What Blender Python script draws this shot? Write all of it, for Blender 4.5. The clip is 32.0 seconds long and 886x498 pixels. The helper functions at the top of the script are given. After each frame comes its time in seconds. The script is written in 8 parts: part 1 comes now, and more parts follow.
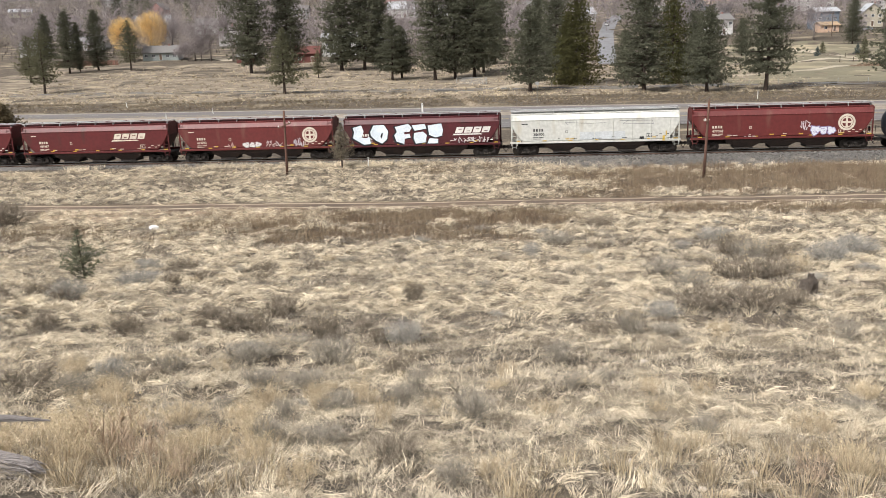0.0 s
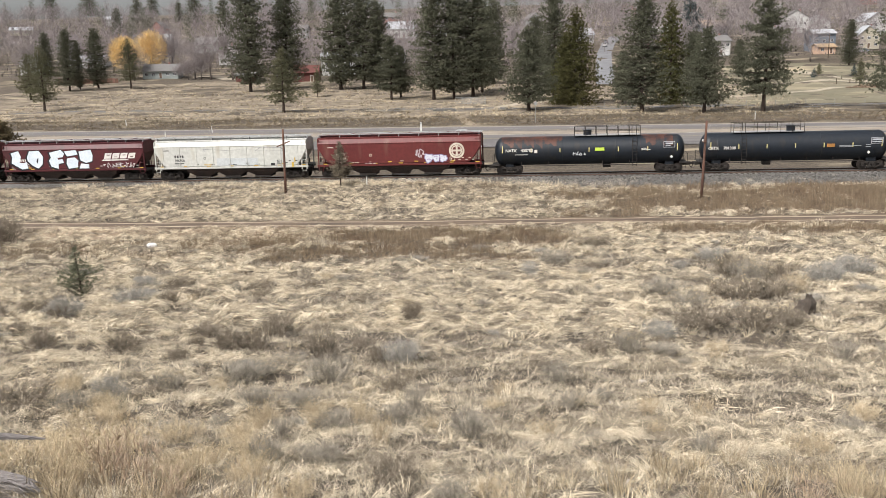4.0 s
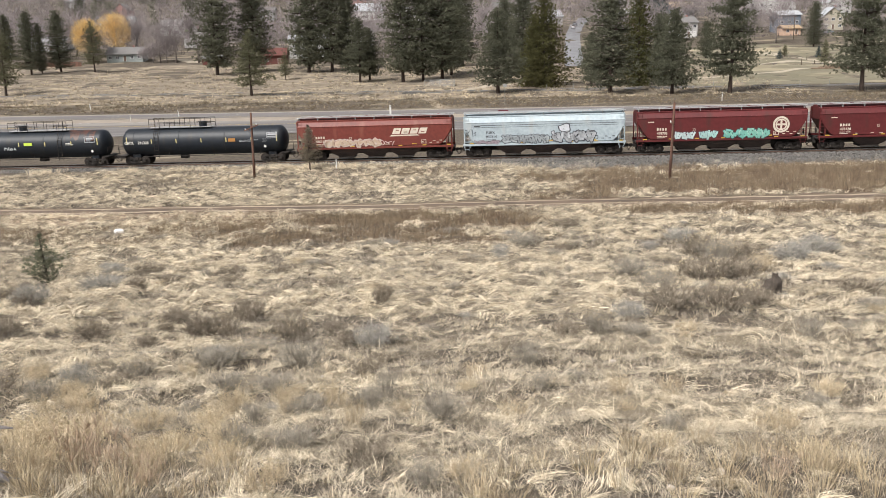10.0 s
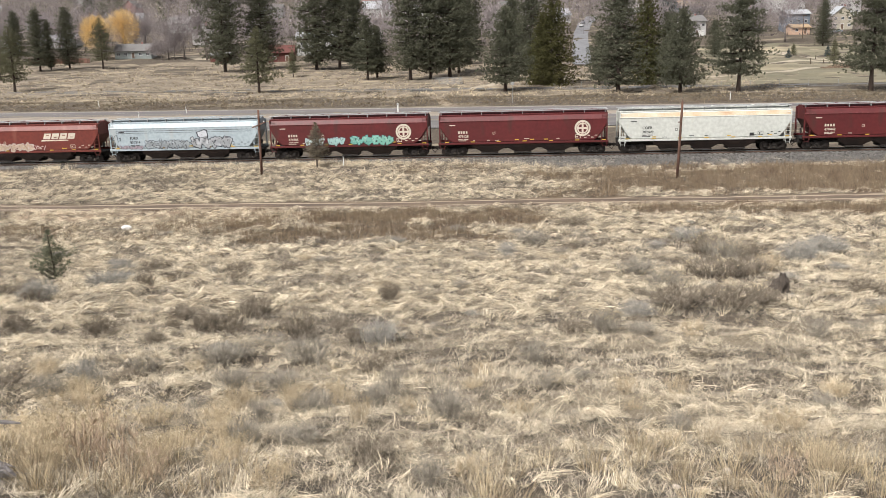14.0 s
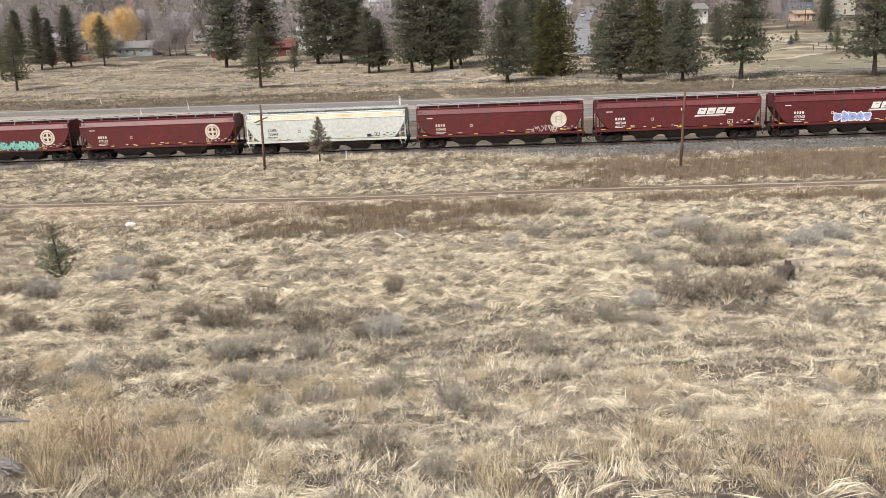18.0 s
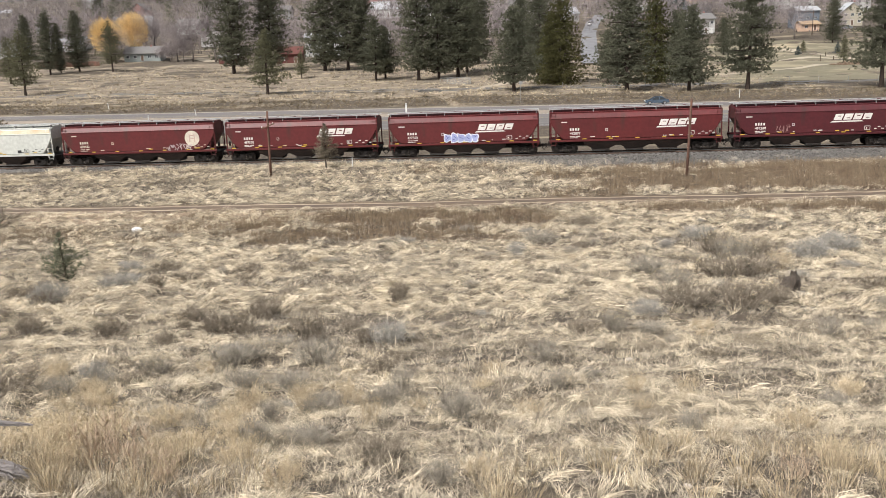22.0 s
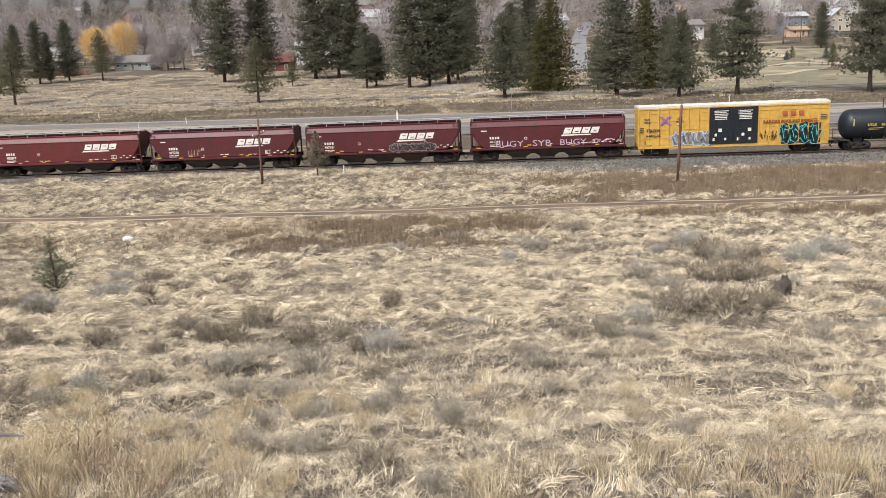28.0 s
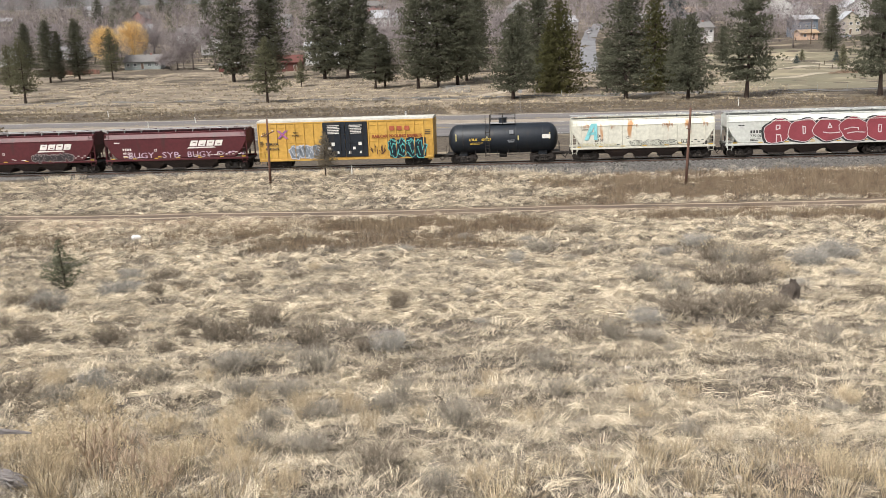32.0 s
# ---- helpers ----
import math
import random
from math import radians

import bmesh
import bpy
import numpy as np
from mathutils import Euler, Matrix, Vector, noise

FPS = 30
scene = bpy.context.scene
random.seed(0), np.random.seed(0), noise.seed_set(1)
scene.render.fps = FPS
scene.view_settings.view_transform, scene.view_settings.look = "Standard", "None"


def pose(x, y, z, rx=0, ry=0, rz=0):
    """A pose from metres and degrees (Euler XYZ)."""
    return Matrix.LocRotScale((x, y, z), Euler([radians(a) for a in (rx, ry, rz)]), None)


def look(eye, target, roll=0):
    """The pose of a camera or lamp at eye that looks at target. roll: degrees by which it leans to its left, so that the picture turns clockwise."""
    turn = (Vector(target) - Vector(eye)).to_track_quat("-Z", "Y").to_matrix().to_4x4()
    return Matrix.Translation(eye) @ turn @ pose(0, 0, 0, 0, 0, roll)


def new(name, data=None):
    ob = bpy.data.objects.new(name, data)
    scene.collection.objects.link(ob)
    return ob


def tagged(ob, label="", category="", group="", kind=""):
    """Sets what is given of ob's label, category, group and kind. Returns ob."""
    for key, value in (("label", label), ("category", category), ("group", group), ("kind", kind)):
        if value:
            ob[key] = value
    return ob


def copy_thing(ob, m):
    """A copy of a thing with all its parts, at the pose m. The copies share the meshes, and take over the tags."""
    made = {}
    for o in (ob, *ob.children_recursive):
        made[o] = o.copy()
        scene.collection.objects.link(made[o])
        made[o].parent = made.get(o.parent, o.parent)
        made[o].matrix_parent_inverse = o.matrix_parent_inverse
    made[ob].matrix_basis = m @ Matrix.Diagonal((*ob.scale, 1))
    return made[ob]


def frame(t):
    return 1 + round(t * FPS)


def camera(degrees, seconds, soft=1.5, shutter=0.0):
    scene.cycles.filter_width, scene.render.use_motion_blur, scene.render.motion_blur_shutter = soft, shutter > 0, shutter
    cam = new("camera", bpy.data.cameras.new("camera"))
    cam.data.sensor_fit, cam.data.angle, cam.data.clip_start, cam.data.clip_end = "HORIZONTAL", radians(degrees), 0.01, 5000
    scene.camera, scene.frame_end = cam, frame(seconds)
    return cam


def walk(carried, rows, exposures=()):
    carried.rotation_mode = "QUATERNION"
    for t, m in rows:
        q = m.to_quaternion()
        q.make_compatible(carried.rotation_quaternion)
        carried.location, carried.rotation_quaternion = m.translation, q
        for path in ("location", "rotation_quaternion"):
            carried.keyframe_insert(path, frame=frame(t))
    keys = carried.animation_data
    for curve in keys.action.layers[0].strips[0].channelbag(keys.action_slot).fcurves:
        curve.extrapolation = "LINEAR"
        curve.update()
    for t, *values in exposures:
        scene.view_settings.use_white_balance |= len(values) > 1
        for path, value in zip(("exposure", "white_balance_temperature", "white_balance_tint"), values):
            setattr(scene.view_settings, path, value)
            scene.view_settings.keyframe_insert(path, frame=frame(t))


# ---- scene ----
cam = camera(53.66, 32.0, soft=0.55, shutter=0.0)
EYE = (0.0, 0.0, 11.7)
TURNS = [
    (0, 76.76, 1.44, 0.81), (0.5, 76.82, 1.58, 0.90), (1, 77.07, 1.65, 0.81), (1.5, 77.35, 1.52, 0.63), (2, 77.64, 1.17, 0.59),
    (2.5, 77.80, 0.96, 0.64), (3, 77.91, 0.97, 0.85), (3.5, 78.04, 1.11, 0.90), (5.5, 77.64, 1.18, -0.27), (6, 77.58, 1.09, -0.60),
    (6.5, 77.52, 0.91, -0.87), (7, 77.36, 0.75, -1.27), (7.5, 77.17, 0.79, -1.44), (8, 77.00, 0.96, -1.52), (8.5, 76.94, 1.17, -1.55),
    (9, 76.90, 1.20, -1.47), (9.5, 76.87, 1.20, -1.32), (10, 76.84, 1.31, -1.25), (10.5, 76.81, 1.45, -1.29), (11, 76.72, 1.50, -1.26),
    (11.5, 76.58, 1.46, -1.17), (12, 76.47, 1.32, -1.02), (12.5, 76.42, 1.28, -0.89), (13, 76.37, 1.35, -0.88),
    (13.5, 76.51, 1.28, -0.83), (14, 76.72, 1.11, -0.76), (14.5, 76.75, 1.21, -0.78), (16.5, 76.66, 1.63, -1.05),
    (17, 76.44, 1.72, -0.94), (17.5, 76.26, 1.83, -0.85), (18, 76.23, 1.99, -0.69), (18.5, 76.32, 1.92, -0.45),
    (19, 76.39, 1.79, -0.43), (19.5, 76.41, 1.69, -0.52), (20, 76.41, 1.54, -0.61), (20.5, 76.45, 1.51, -0.74),
    (21, 76.54, 1.54, -0.79), (21.5, 76.65, 1.56, -0.53), (22, 76.73, 1.60, -0.25), (22.5, 76.96, 1.63, -0.24),
    (23, 77.33, 1.69, -0.17), (23.5, 77.53, 1.63, -0.11), (24, 77.40, 1.56, -0.11), (24.5, 77.03, 1.51, -0.27),
    (25, 76.65, 1.42, -0.51), (25.5, 76.63, 1.48, -0.70), (27.5, 77.00, 1.74, -0.88), (28, 77.16, 1.89, -0.85),
    (28.5, 77.22, 1.89, -0.85), (29, 77.20, 1.78, -0.82), (29.5, 77.31, 1.77, -0.82), (30, 77.46, 1.57, -0.72),
    (30.5, 77.62, 1.36, -0.50), (31, 77.59, 1.38, -0.37), (31.5, 77.40, 1.43, -0.34), (32, 77.25, 1.56, -0.28),
   
]
walk(cam, [(t, pose(*EYE, a, b, c)) for t, a, b, c in TURNS])

# ---- light: a bright overcast day ----
SUN_HEIGHT, SUN_TURN = 50.0, 222.0
world = bpy.data.worlds.new("overcast_sky")
scene.world = world
world.use_nodes = True
wn, wl = world.node_tree.nodes, world.node_tree.links
sky = wn.new("ShaderNodeTexSky")
sky.sky_type, sky.sun_disc = "NISHITA", False
sky.sun_elevation, sky.sun_rotation = radians(SUN_HEIGHT), radians(SUN_TURN)
sky.air_density, sky.dust_density, sky.ozone_density = 1.0, 4.0, 1.0
cloud = wn.new("ShaderNodeHueSaturation")
cloud.inputs["Saturation"].default_value = 0.22
wl.new(sky.outputs[0], cloud.inputs["Color"])
wl.new(cloud.outputs[0], wn["Background"].inputs[0])
wn["Background"].inputs[1].default_value = 0.088
sun = new("sun", bpy.data.lights.new("sun", "SUN"))
sun.data.energy, sun.data.angle, sun.data.color = 2.85, radians(9), (1.0, 0.965, 0.92)
to_sun = Vector((math.sin(radians(SUN_TURN)) * math.cos(radians(SUN_HEIGHT)),
                 math.cos(radians(SUN_TURN)) * math.cos(radians(SUN_HEIGHT)), math.sin(radians(SUN_HEIGHT))))
sun.matrix_world = look(to_sun * 50, (0, 0, 0))
scene.view_settings.exposure = 0.79


# ---- materials ----
def mat(name, a, b=None, scale=2.0, rough=0.8, bump=0.0, metal=0.0, island=0.0, place="object", stretch=(1, 1, 1), spec=0.4,
        stain=None, stain_at=(0.55, 0.7), stain_scale=0.6, stain_stretch=(1, 1, 1), each=0.0):
    """Two-scale noise between colours a and b, with fine relief, an optional third colour in stains, and a
    variation from island to island or from object to object."""
    m = bpy.data.materials.new(name)
    m.use_nodes = True
    n, l = m.node_tree.nodes, m.node_tree.links
    p = n["Principled BSDF"]
    p.inputs["Roughness"].default_value, p.inputs["Metallic"].default_value = rough, metal
    p.inputs["Specular IOR Level"].default_value = spec
    b = b or tuple(c * 0.75 for c in a)
    if place == "object":
        where = n.new("ShaderNodeTexCoord").outputs["Object"]
    else:
        where = n.new("ShaderNodeNewGeometry").outputs["Position"]

    def scaled(s):
        k = n.new("ShaderNodeMapping")
        k.inputs["Scale"].default_value = s
        l.new(where, k.inputs[0])
        return k.outputs[0]

    def noisy(vec, size, detail=4.0):
        t = n.new("ShaderNodeTexNoise")
        t.inputs["Scale"].default_value, t.inputs["Detail"].default_value = size, detail
        l.new(vec, t.inputs["Vector"])
        return t.outputs["Fac"]

    def mixed(fac, x, y, kind="MIX"):
        k = n.new("ShaderNodeMix")
        k.data_type, k.blend_type = "RGBA", kind
        for sock, val in ((k.inputs["Factor"], fac), (k.inputs["A"], x), (k.inputs["B"], y)):
            if isinstance(val, bpy.types.NodeSocket):
                l.new(val, sock)
            elif isinstance(val, (int, float)):
                sock.default_value = val
            else:
                sock.default_value = (*val, 1)
        return k.outputs["Result"]

    def ramp(fac, lo, hi):
        k = n.new("ShaderNodeMapRange")
        k.inputs["From Min"].default_value, k.inputs["From Max"].default_value = lo, hi
        l.new(fac, k.inputs["Value"])
        return k.outputs["Result"]

    vec = scaled(stretch)
    big, small = noisy(vec, scale), noisy(vec, scale * 9)
    col = mixed(ramp(big, 0.32, 0.68), a, b)
    col = mixed(ramp(small, 0.3, 0.7), col, mixed(1.0, col, (0.78, 0.78, 0.78), "MULTIPLY"))
    if stain:
        col = mixed(ramp(noisy(scaled(stain_stretch), stain_scale, 6.0), *stain_at), col, stain)
    if island or each:
        if island:
            rnd = n.new("ShaderNodeNewGeometry").outputs["Random Per Island"]
        else:
            rnd = n.new("ShaderNodeObjectInfo").outputs["Random"]
        k = n.new("ShaderNodeMapRange")
        amount = island or each
        k.inputs["To Min"].default_value, k.inputs["To Max"].default_value = 1 - amount, 1 + amount * 0.6
        l.new(rnd, k.inputs["Value"])
        h = n.new("ShaderNodeHueSaturation")
        l.new(col, h.inputs["Color"])
        l.new(k.outputs["Result"], h.inputs["Value"])
        col = h.outputs["Color"]
    l.new(col, p.inputs["Base Color"])
    if bump:
        k = n.new("ShaderNodeBump")
        k.inputs["Strength"].default_value, k.inputs["Distance"].default_value = bump, 0.05
        l.new(small, k.inputs["Height"])
        l.new(k.outputs[0], p.inputs["Normal"])
    return m


# ---- mesh helpers ----
def mesh_of(name, verts, faces, material=None, smooth=False):
    me = bpy.data.meshes.new(name)
    me.from_pydata([tuple(v) for v in verts], [], faces)
    if smooth:
        me.polygons.foreach_set("use_smooth", [True] * len(me.polygons))
    if material:
        me.materials.append(material)
    return me


def fast_mesh(name, co, tris, material):
    """A mesh from numpy arrays of places and triangles."""
    me = bpy.data.meshes.new(name)
    me.vertices.add(len(co))
    me.vertices.foreach_set("co", np.ascontiguousarray(co, dtype=np.float32).ravel())
    me.loops.add(tris.size)
    me.loops.foreach_set("vertex_index", np.ascontiguousarray(tris, dtype=np.int32).ravel())
    me.polygons.add(len(tris))
    me.polygons.foreach_set("loop_start", np.arange(0, tris.size, 3, dtype=np.int32))
    me.update(calc_edges=True)
    me.materials.append(material)
    return me


def bm_mesh(name, bm, material, smooth=False):
    me = bpy.data.meshes.new(name)
    bm.normal_update()
    bm.to_mesh(me)
    bm.free()
    if smooth:
        me.polygons.foreach_set("use_smooth", [True] * len(me.polygons))
    me.materials.append(material)
    return me


def part(name, bm, material, parent, label="", smooth=False):
    """Links a bmesh (or a finished mesh) as one object under its thing or part."""
    ob = new(name, bm_mesh(name, bm, material, smooth) if isinstance(bm, bmesh.types.BMesh) else bm)
    ob.parent = parent
    if label:
        ob["label"] = label
    return ob


def add_box(bm, x0, x1, y0, y1, z0, z1, bevel=0.0):
    r = bmesh.ops.create_cube(bm, size=1.0, matrix=Matrix.Translation(((x0 + x1) / 2, (y0 + y1) / 2, (z0 + z1) / 2)) @ Matrix.Diagonal((x1 - x0, y1 - y0, z1 - z0, 1)))
    if bevel:
        vs = set(r["verts"])
        bmesh.ops.bevel(bm, geom=[e for e in bm.edges if e.verts[0] in vs and e.verts[1] in vs], offset=bevel, segments=1, affect="EDGES")
    return bm


def box(x0, x1, y0, y1, z0, z1, bevel=0.0):
    return add_box(bmesh.new(), x0, x1, y0, y1, z0, z1, bevel)


def add_rod(bm, a, b, r0, r1=None, sides=6):
    a, b = Vector(a), Vector(b)
    d = b - a
    m = Matrix.Translation((a + b) / 2) @ d.to_track_quat("Z", "Y").to_matrix().to_4x4()
    bmesh.ops.create_cone(bm, cap_ends=True, segments=sides, radius1=r0, radius2=r0 if r1 is None else r1, depth=d.length, matrix=m)
    return bm


def rod(a, b, r0, r1=None, sides=6):
    return add_rod(bmesh.new(), a, b, r0, r1, sides)


def add_prism(bm, outline, y0, y1):
    """A solid from an outline in (x, z), drawn out from y0 to y1."""
    n = len(outline)
    lo = [bm.verts.new((x, y0, z)) for x, z in outline]
    hi = [bm.verts.new((x, y1, z)) for x, z in outline]
    bm.faces.new(lo)
    bm.faces.new(hi[::-1])
    for i in range(n):
        j = (i + 1) % n
        bm.faces.new((lo[j], lo[i], hi[i], hi[j]))
    return bm


def prism(outline, y0, y1):
    bm = add_prism(bmesh.new(), outline, y0, y1)
    bmesh.ops.recalc_face_normals(bm, faces=bm.faces)
    return bm


def loft(rings, close=True, caps=True):
    """Skins a row of rings of equal length."""
    bm = bmesh.new()
    vs = [[bm.verts.new(p) for p in r] for r in rings]
    n = len(rings[0])
    for a, b in zip(vs, vs[1:]):
        for i in range(n if close else n - 1):
            j = (i + 1) % n
            bm.faces.new((a[i], a[j], b[j], b[i]))
    if caps:
        bm.faces.new(vs[0][::-1])
        bm.faces.new(vs[-1])
    bmesh.ops.recalc_face_normals(bm, faces=bm.faces)
    return bm


def thing(name, x, y, z, label, category, turn=0.0, group="", kind=""):
    ob = new(name)
    ob.matrix_world = pose(x, y, z, 0, 0, turn)
    return tagged(ob, label, category, group, kind)

# ---- the lie of the land ----
# u runs along the railway (to the east), v straight away from the camera's hill towards the town.
LAY = radians(5.9)
CL, SL = math.cos(LAY), math.sin(LAY)
PROFILE = [(-60, 13.5), (-6, 10.9), (0, 10.1), (8.4, 7.2), (15, 5.4), (22, 3.9), (37, 1.6), (48, 0.2), (58, -0.5), (66, -0.85),
           (83, -0.95), (97, -0.95), (112, -0.9), (122, -0.75), (172, -0.75), (177, -0.3), (186, 0.4), (200, 0.6), (240, 2.0),
           (300, 4.5), (360, 9), (450, 19), (700, 48), (1000, 72), (1500, 90), (6000, 110)]
PV, PZ = np.array([p[0] for p in PROFILE], float), np.array([p[1] for p in PROFILE], float)
step = np.diff(PZ) / np.diff(PV)
PM = np.zeros(len(PV))
for i in range(1, len(PV) - 1):
    PM[i] = 0 if step[i - 1] * step[i] <= 0 else 2 * step[i - 1] * step[i] / (step[i - 1] + step[i])


def uv_of(x, y):
    return x * CL - y * SL, y * CL + x * SL


def xy_of(u, v):
    return u * CL + v * SL, v * CL - u * SL


def waves(x, y, size, seed):
    """Smooth unevenness between about -1 and 1."""
    r = np.random.RandomState(seed)
    out = 0
    for k in range(7):
        a, ph = r.uniform(0, 6.28), r.uniform(0, 6.28)
        q = 6.28 / size * r.uniform(0.5, 1.9)
        out = out + np.sin((x * np.cos(a) + y * np.sin(a)) * q + ph + 1.3 * np.sin((x * np.sin(a) - y * np.cos(a)) * q * 0.6 + ph * 2))
    return out / 3.0


def height(x, y):
    x, y = np.asarray(x, float), np.asarray(y, float)
    u, v = uv_of(x, y)
    v = np.clip(v, PV[0], PV[-1] - 1)
    i = np.clip(np.searchsorted(PV, v) - 1, 0, len(PV) - 2)
    h = PV[i + 1] - PV[i]
    t = (v - PV[i]) / h
    z = (2 * t**3 - 3 * t * t + 1) * PZ[i] + (t**3 - 2 * t * t + t) * h * PM[i] + (3 * t * t - 2 * t**3) * PZ[i + 1] + (t**3 - t * t) * h * PM[i + 1]
    z = z + 0.01 * u * np.clip((v - 20) / 40, 0, 1) * np.clip((150 - v) / 40, 0, 1)
    z = z + 0.62 * np.clip((v - 79) / 9, 0, 1) * np.clip((92.0 - v) / 1.2, 0, 1) * np.clip((4 - u) / 16, 0, 1)
    rough = np.clip((v - 2) / 10, 0, 1) * np.clip((86 - v) / 6, 0, 1) * (1 - np.exp(-((v - 69.2) / 2.2) ** 2))
    z = z + rough * (0.11 * waves(x, y, 5.0, 3) + 0.055 * waves(x, y, 1.5, 4) + np.clip((70 - v) / 20, 0, 1) * 0.05 * np.abs(waves(x, y, 1.1, 7)))
    z = z + np.clip((v - 176) / 10, 0, 1) * (0.16 * waves(x, y, 14.0, 5) + 0.07 * waves(x, y, 5.0, 8)) + np.clip((v - 200) / 60, 0, 1) * 0.35 * waves(x, y, 45.0, 6)
    return z


def ground(x, y):
    return float(height(x, y))


M_SOIL = mat("dry_soil_and_thatch", (0.145, 0.115, 0.083), (0.05, 0.039, 0.03), 2.6, 0.95, 0.9, place="world", stain=(0.30, 0.25, 0.175), stain_scale=0.22, stain_stretch=(0.3, 1, 1))
us = np.unique(np.concatenate([np.linspace(-62, 62, 140), np.linspace(-240, 240, 61), np.linspace(-900, 900, 31), np.linspace(-4500, 4500, 19)]))
vs = np.unique(np.concatenate([np.linspace(-60, 4, 17), np.linspace(4, 40, 100), np.linspace(40, 92, 80), np.linspace(92, 260, 80), np.linspace(260, 700, 40), np.linspace(700, 5000, 22)]))
UU, VV = np.meshgrid(us, vs)
XX, YY = UU * CL + VV * SL, VV * CL - UU * SL
ZZ = height(XX, YY)
nu, nv = len(us), len(vs)
idx = np.arange(nu * nv).reshape(nv, nu)
q = np.stack([idx[:-1, :-1], idx[:-1, 1:], idx[1:, 1:], idx[1:, :-1]], -1).reshape(-1, 4)
gme = fast_mesh("ground", np.stack([XX, YY, ZZ], -1).reshape(-1, 3), np.concatenate([q[:, [0, 1, 2]], q[:, [0, 2, 3]]]), M_SOIL)
gme.polygons.foreach_set("use_smooth", [True] * len(gme.polygons))
tagged(new("ground", gme), "dry brown soil and thatch under winter grass", "ground", kind="structure")


def strip(name, v0, v1, u0, u1, lift, material, label, category, du=4.0, across=6, follow=None, crown=0.0):
    """A band of ground along the railway between two distances, laid over the land."""
    uu, vv = np.arange(u0, u1 + du, du), np.linspace(0, 1, across)
    U, T = np.meshgrid(uu, vv)
    C = follow(U) if follow else 0.0
    V = v0 + (v1 - v0) * T + C
    X, Y = U * CL + V * SL, V * CL - U * SL
    Z = height(X, Y) + lift + crown * (1 - (2 * T - 1) ** 2)
    ix = np.arange(U.size).reshape(U.shape)
    q = np.stack([ix[:-1, :-1], ix[:-1, 1:], ix[1:, 1:], ix[1:, :-1]], -1).reshape(-1, 4)
    me = fast_mesh(name, np.stack([X, Y, Z], -1).reshape(-1, 3), np.concatenate([q[:, [0, 1, 2]], q[:, [0, 2, 3]]]), material)
    return tagged(new(name, me), label, category, kind="structure")


# the two-track farm road, with its ruts and the strip between them
M_DIRT = mat("packed_dirt", (0.165, 0.117, 0.082), (0.10, 0.073, 0.053), 0.9, 0.95, 0.5, place="world", stretch=(0.25, 1, 1))
M_BARE = mat("bare_tan_dirt", (0.34, 0.255, 0.175), (0.22, 0.16, 0.11), 0.5, 0.95, 0.5, place="world", stretch=(0.3, 1, 1), stain=(0.42, 0.345, 0.245), stain_scale=0.4, stain_stretch=(0.25, 1, 1))
strip("dirt_patch", 61.8, 68.4, -47, -17, 0.025, M_BARE, "bare trodden brown dirt beside the road", "ground", 2, 8)
M_MEADOWLAND = mat("winter_meadow", (0.245, 0.20, 0.148), (0.155, 0.126, 0.094), 0.55, 0.95, 1.0, place="world", stretch=(0.8, 1, 1), stain=(0.36, 0.295, 0.205), stain_at=(0.52, 0.70), stain_scale=0.33, stain_stretch=(0.5, 1, 1))
strip("meadow", 186.5, 322, -190, 52, 0.06, M_MEADOWLAND, "pale streaky winter meadow beyond the highway", "meadow", 4, 80)
M_RUT = mat("pale_wheel_rut", (0.44, 0.36, 0.27), (0.30, 0.235, 0.17), 0.7, 0.95, 0.4, place="world", stretch=(0.3, 1, 1))
bend = lambda u: 0.35 * np.sin(u / 11.0) + 0.2 * np.sin(u / 4.3 + 1)
strip("dirt_road", 67.6, 70.8, -90, 90, 0.06, M_DIRT, "rutted brown dirt farm road crossing the dry field", "dirt road", 1.0, 7, bend)
strip("wheel_rut", 68.15, 68.5, -90, 90, 0.075, M_RUT, "pale worn wheel rut in the dirt road", "wheel rut", 1.0, 4, bend)
strip("wheel_rut", 69.85, 70.25, -90, 90, 0.075, M_RUT, "pale worn wheel rut in the dirt road", "wheel rut", 1.0, 4, bend)

# the highway: two carriageways, a dirt median, painted edge lines, a path beyond
M_ROAD = mat("worn_asphalt", (0.190, 0.176, 0.172), (0.125, 0.117, 0.115), 0.35, 0.9, 0.3, place="world", stretch=(0.04, 1, 1), stain=(0.25, 0.225, 0.205), stain_scale=0.1, stain_stretch=(0.05, 1, 1))
M_PAINT = mat("road_paint_white", (0.62, 0.62, 0.60), (0.45, 0.45, 0.43), 0.5, 0.7, place="world")
M_YEL = mat("road_paint_yellow", (0.55, 0.38, 0.09), (0.42, 0.3, 0.1), 0.5, 0.7, place="world")
M_SHOULDER = mat("gravel_shoulder", (0.34, 0.29, 0.235), (0.25, 0.21, 0.17), 0.4, 0.95, 0.5, place="world")
strip("road", 160.5, 171.5, -700, 700, 0.08, M_ROAD, "grey worn asphalt carriageway of a highway", "road", 10, 5, crown=0.06)
strip("road", 130.5, 152.5, -700, 700, 0.08, M_ROAD, "grey worn asphalt carriageway of a highway", "road", 10, 5, crown=0.06)
strip("road_median", 152.4, 160.6, -700, 700, 0.05, M_SHOULDER, "brown gravel median between the carriageways", "median", 10, 4)
strip("road_shoulder", 171.4, 173.2, -700, 700, 0.05, M_SHOULDER, "brown gravel shoulder of the highway", "shoulder", 10, 3)
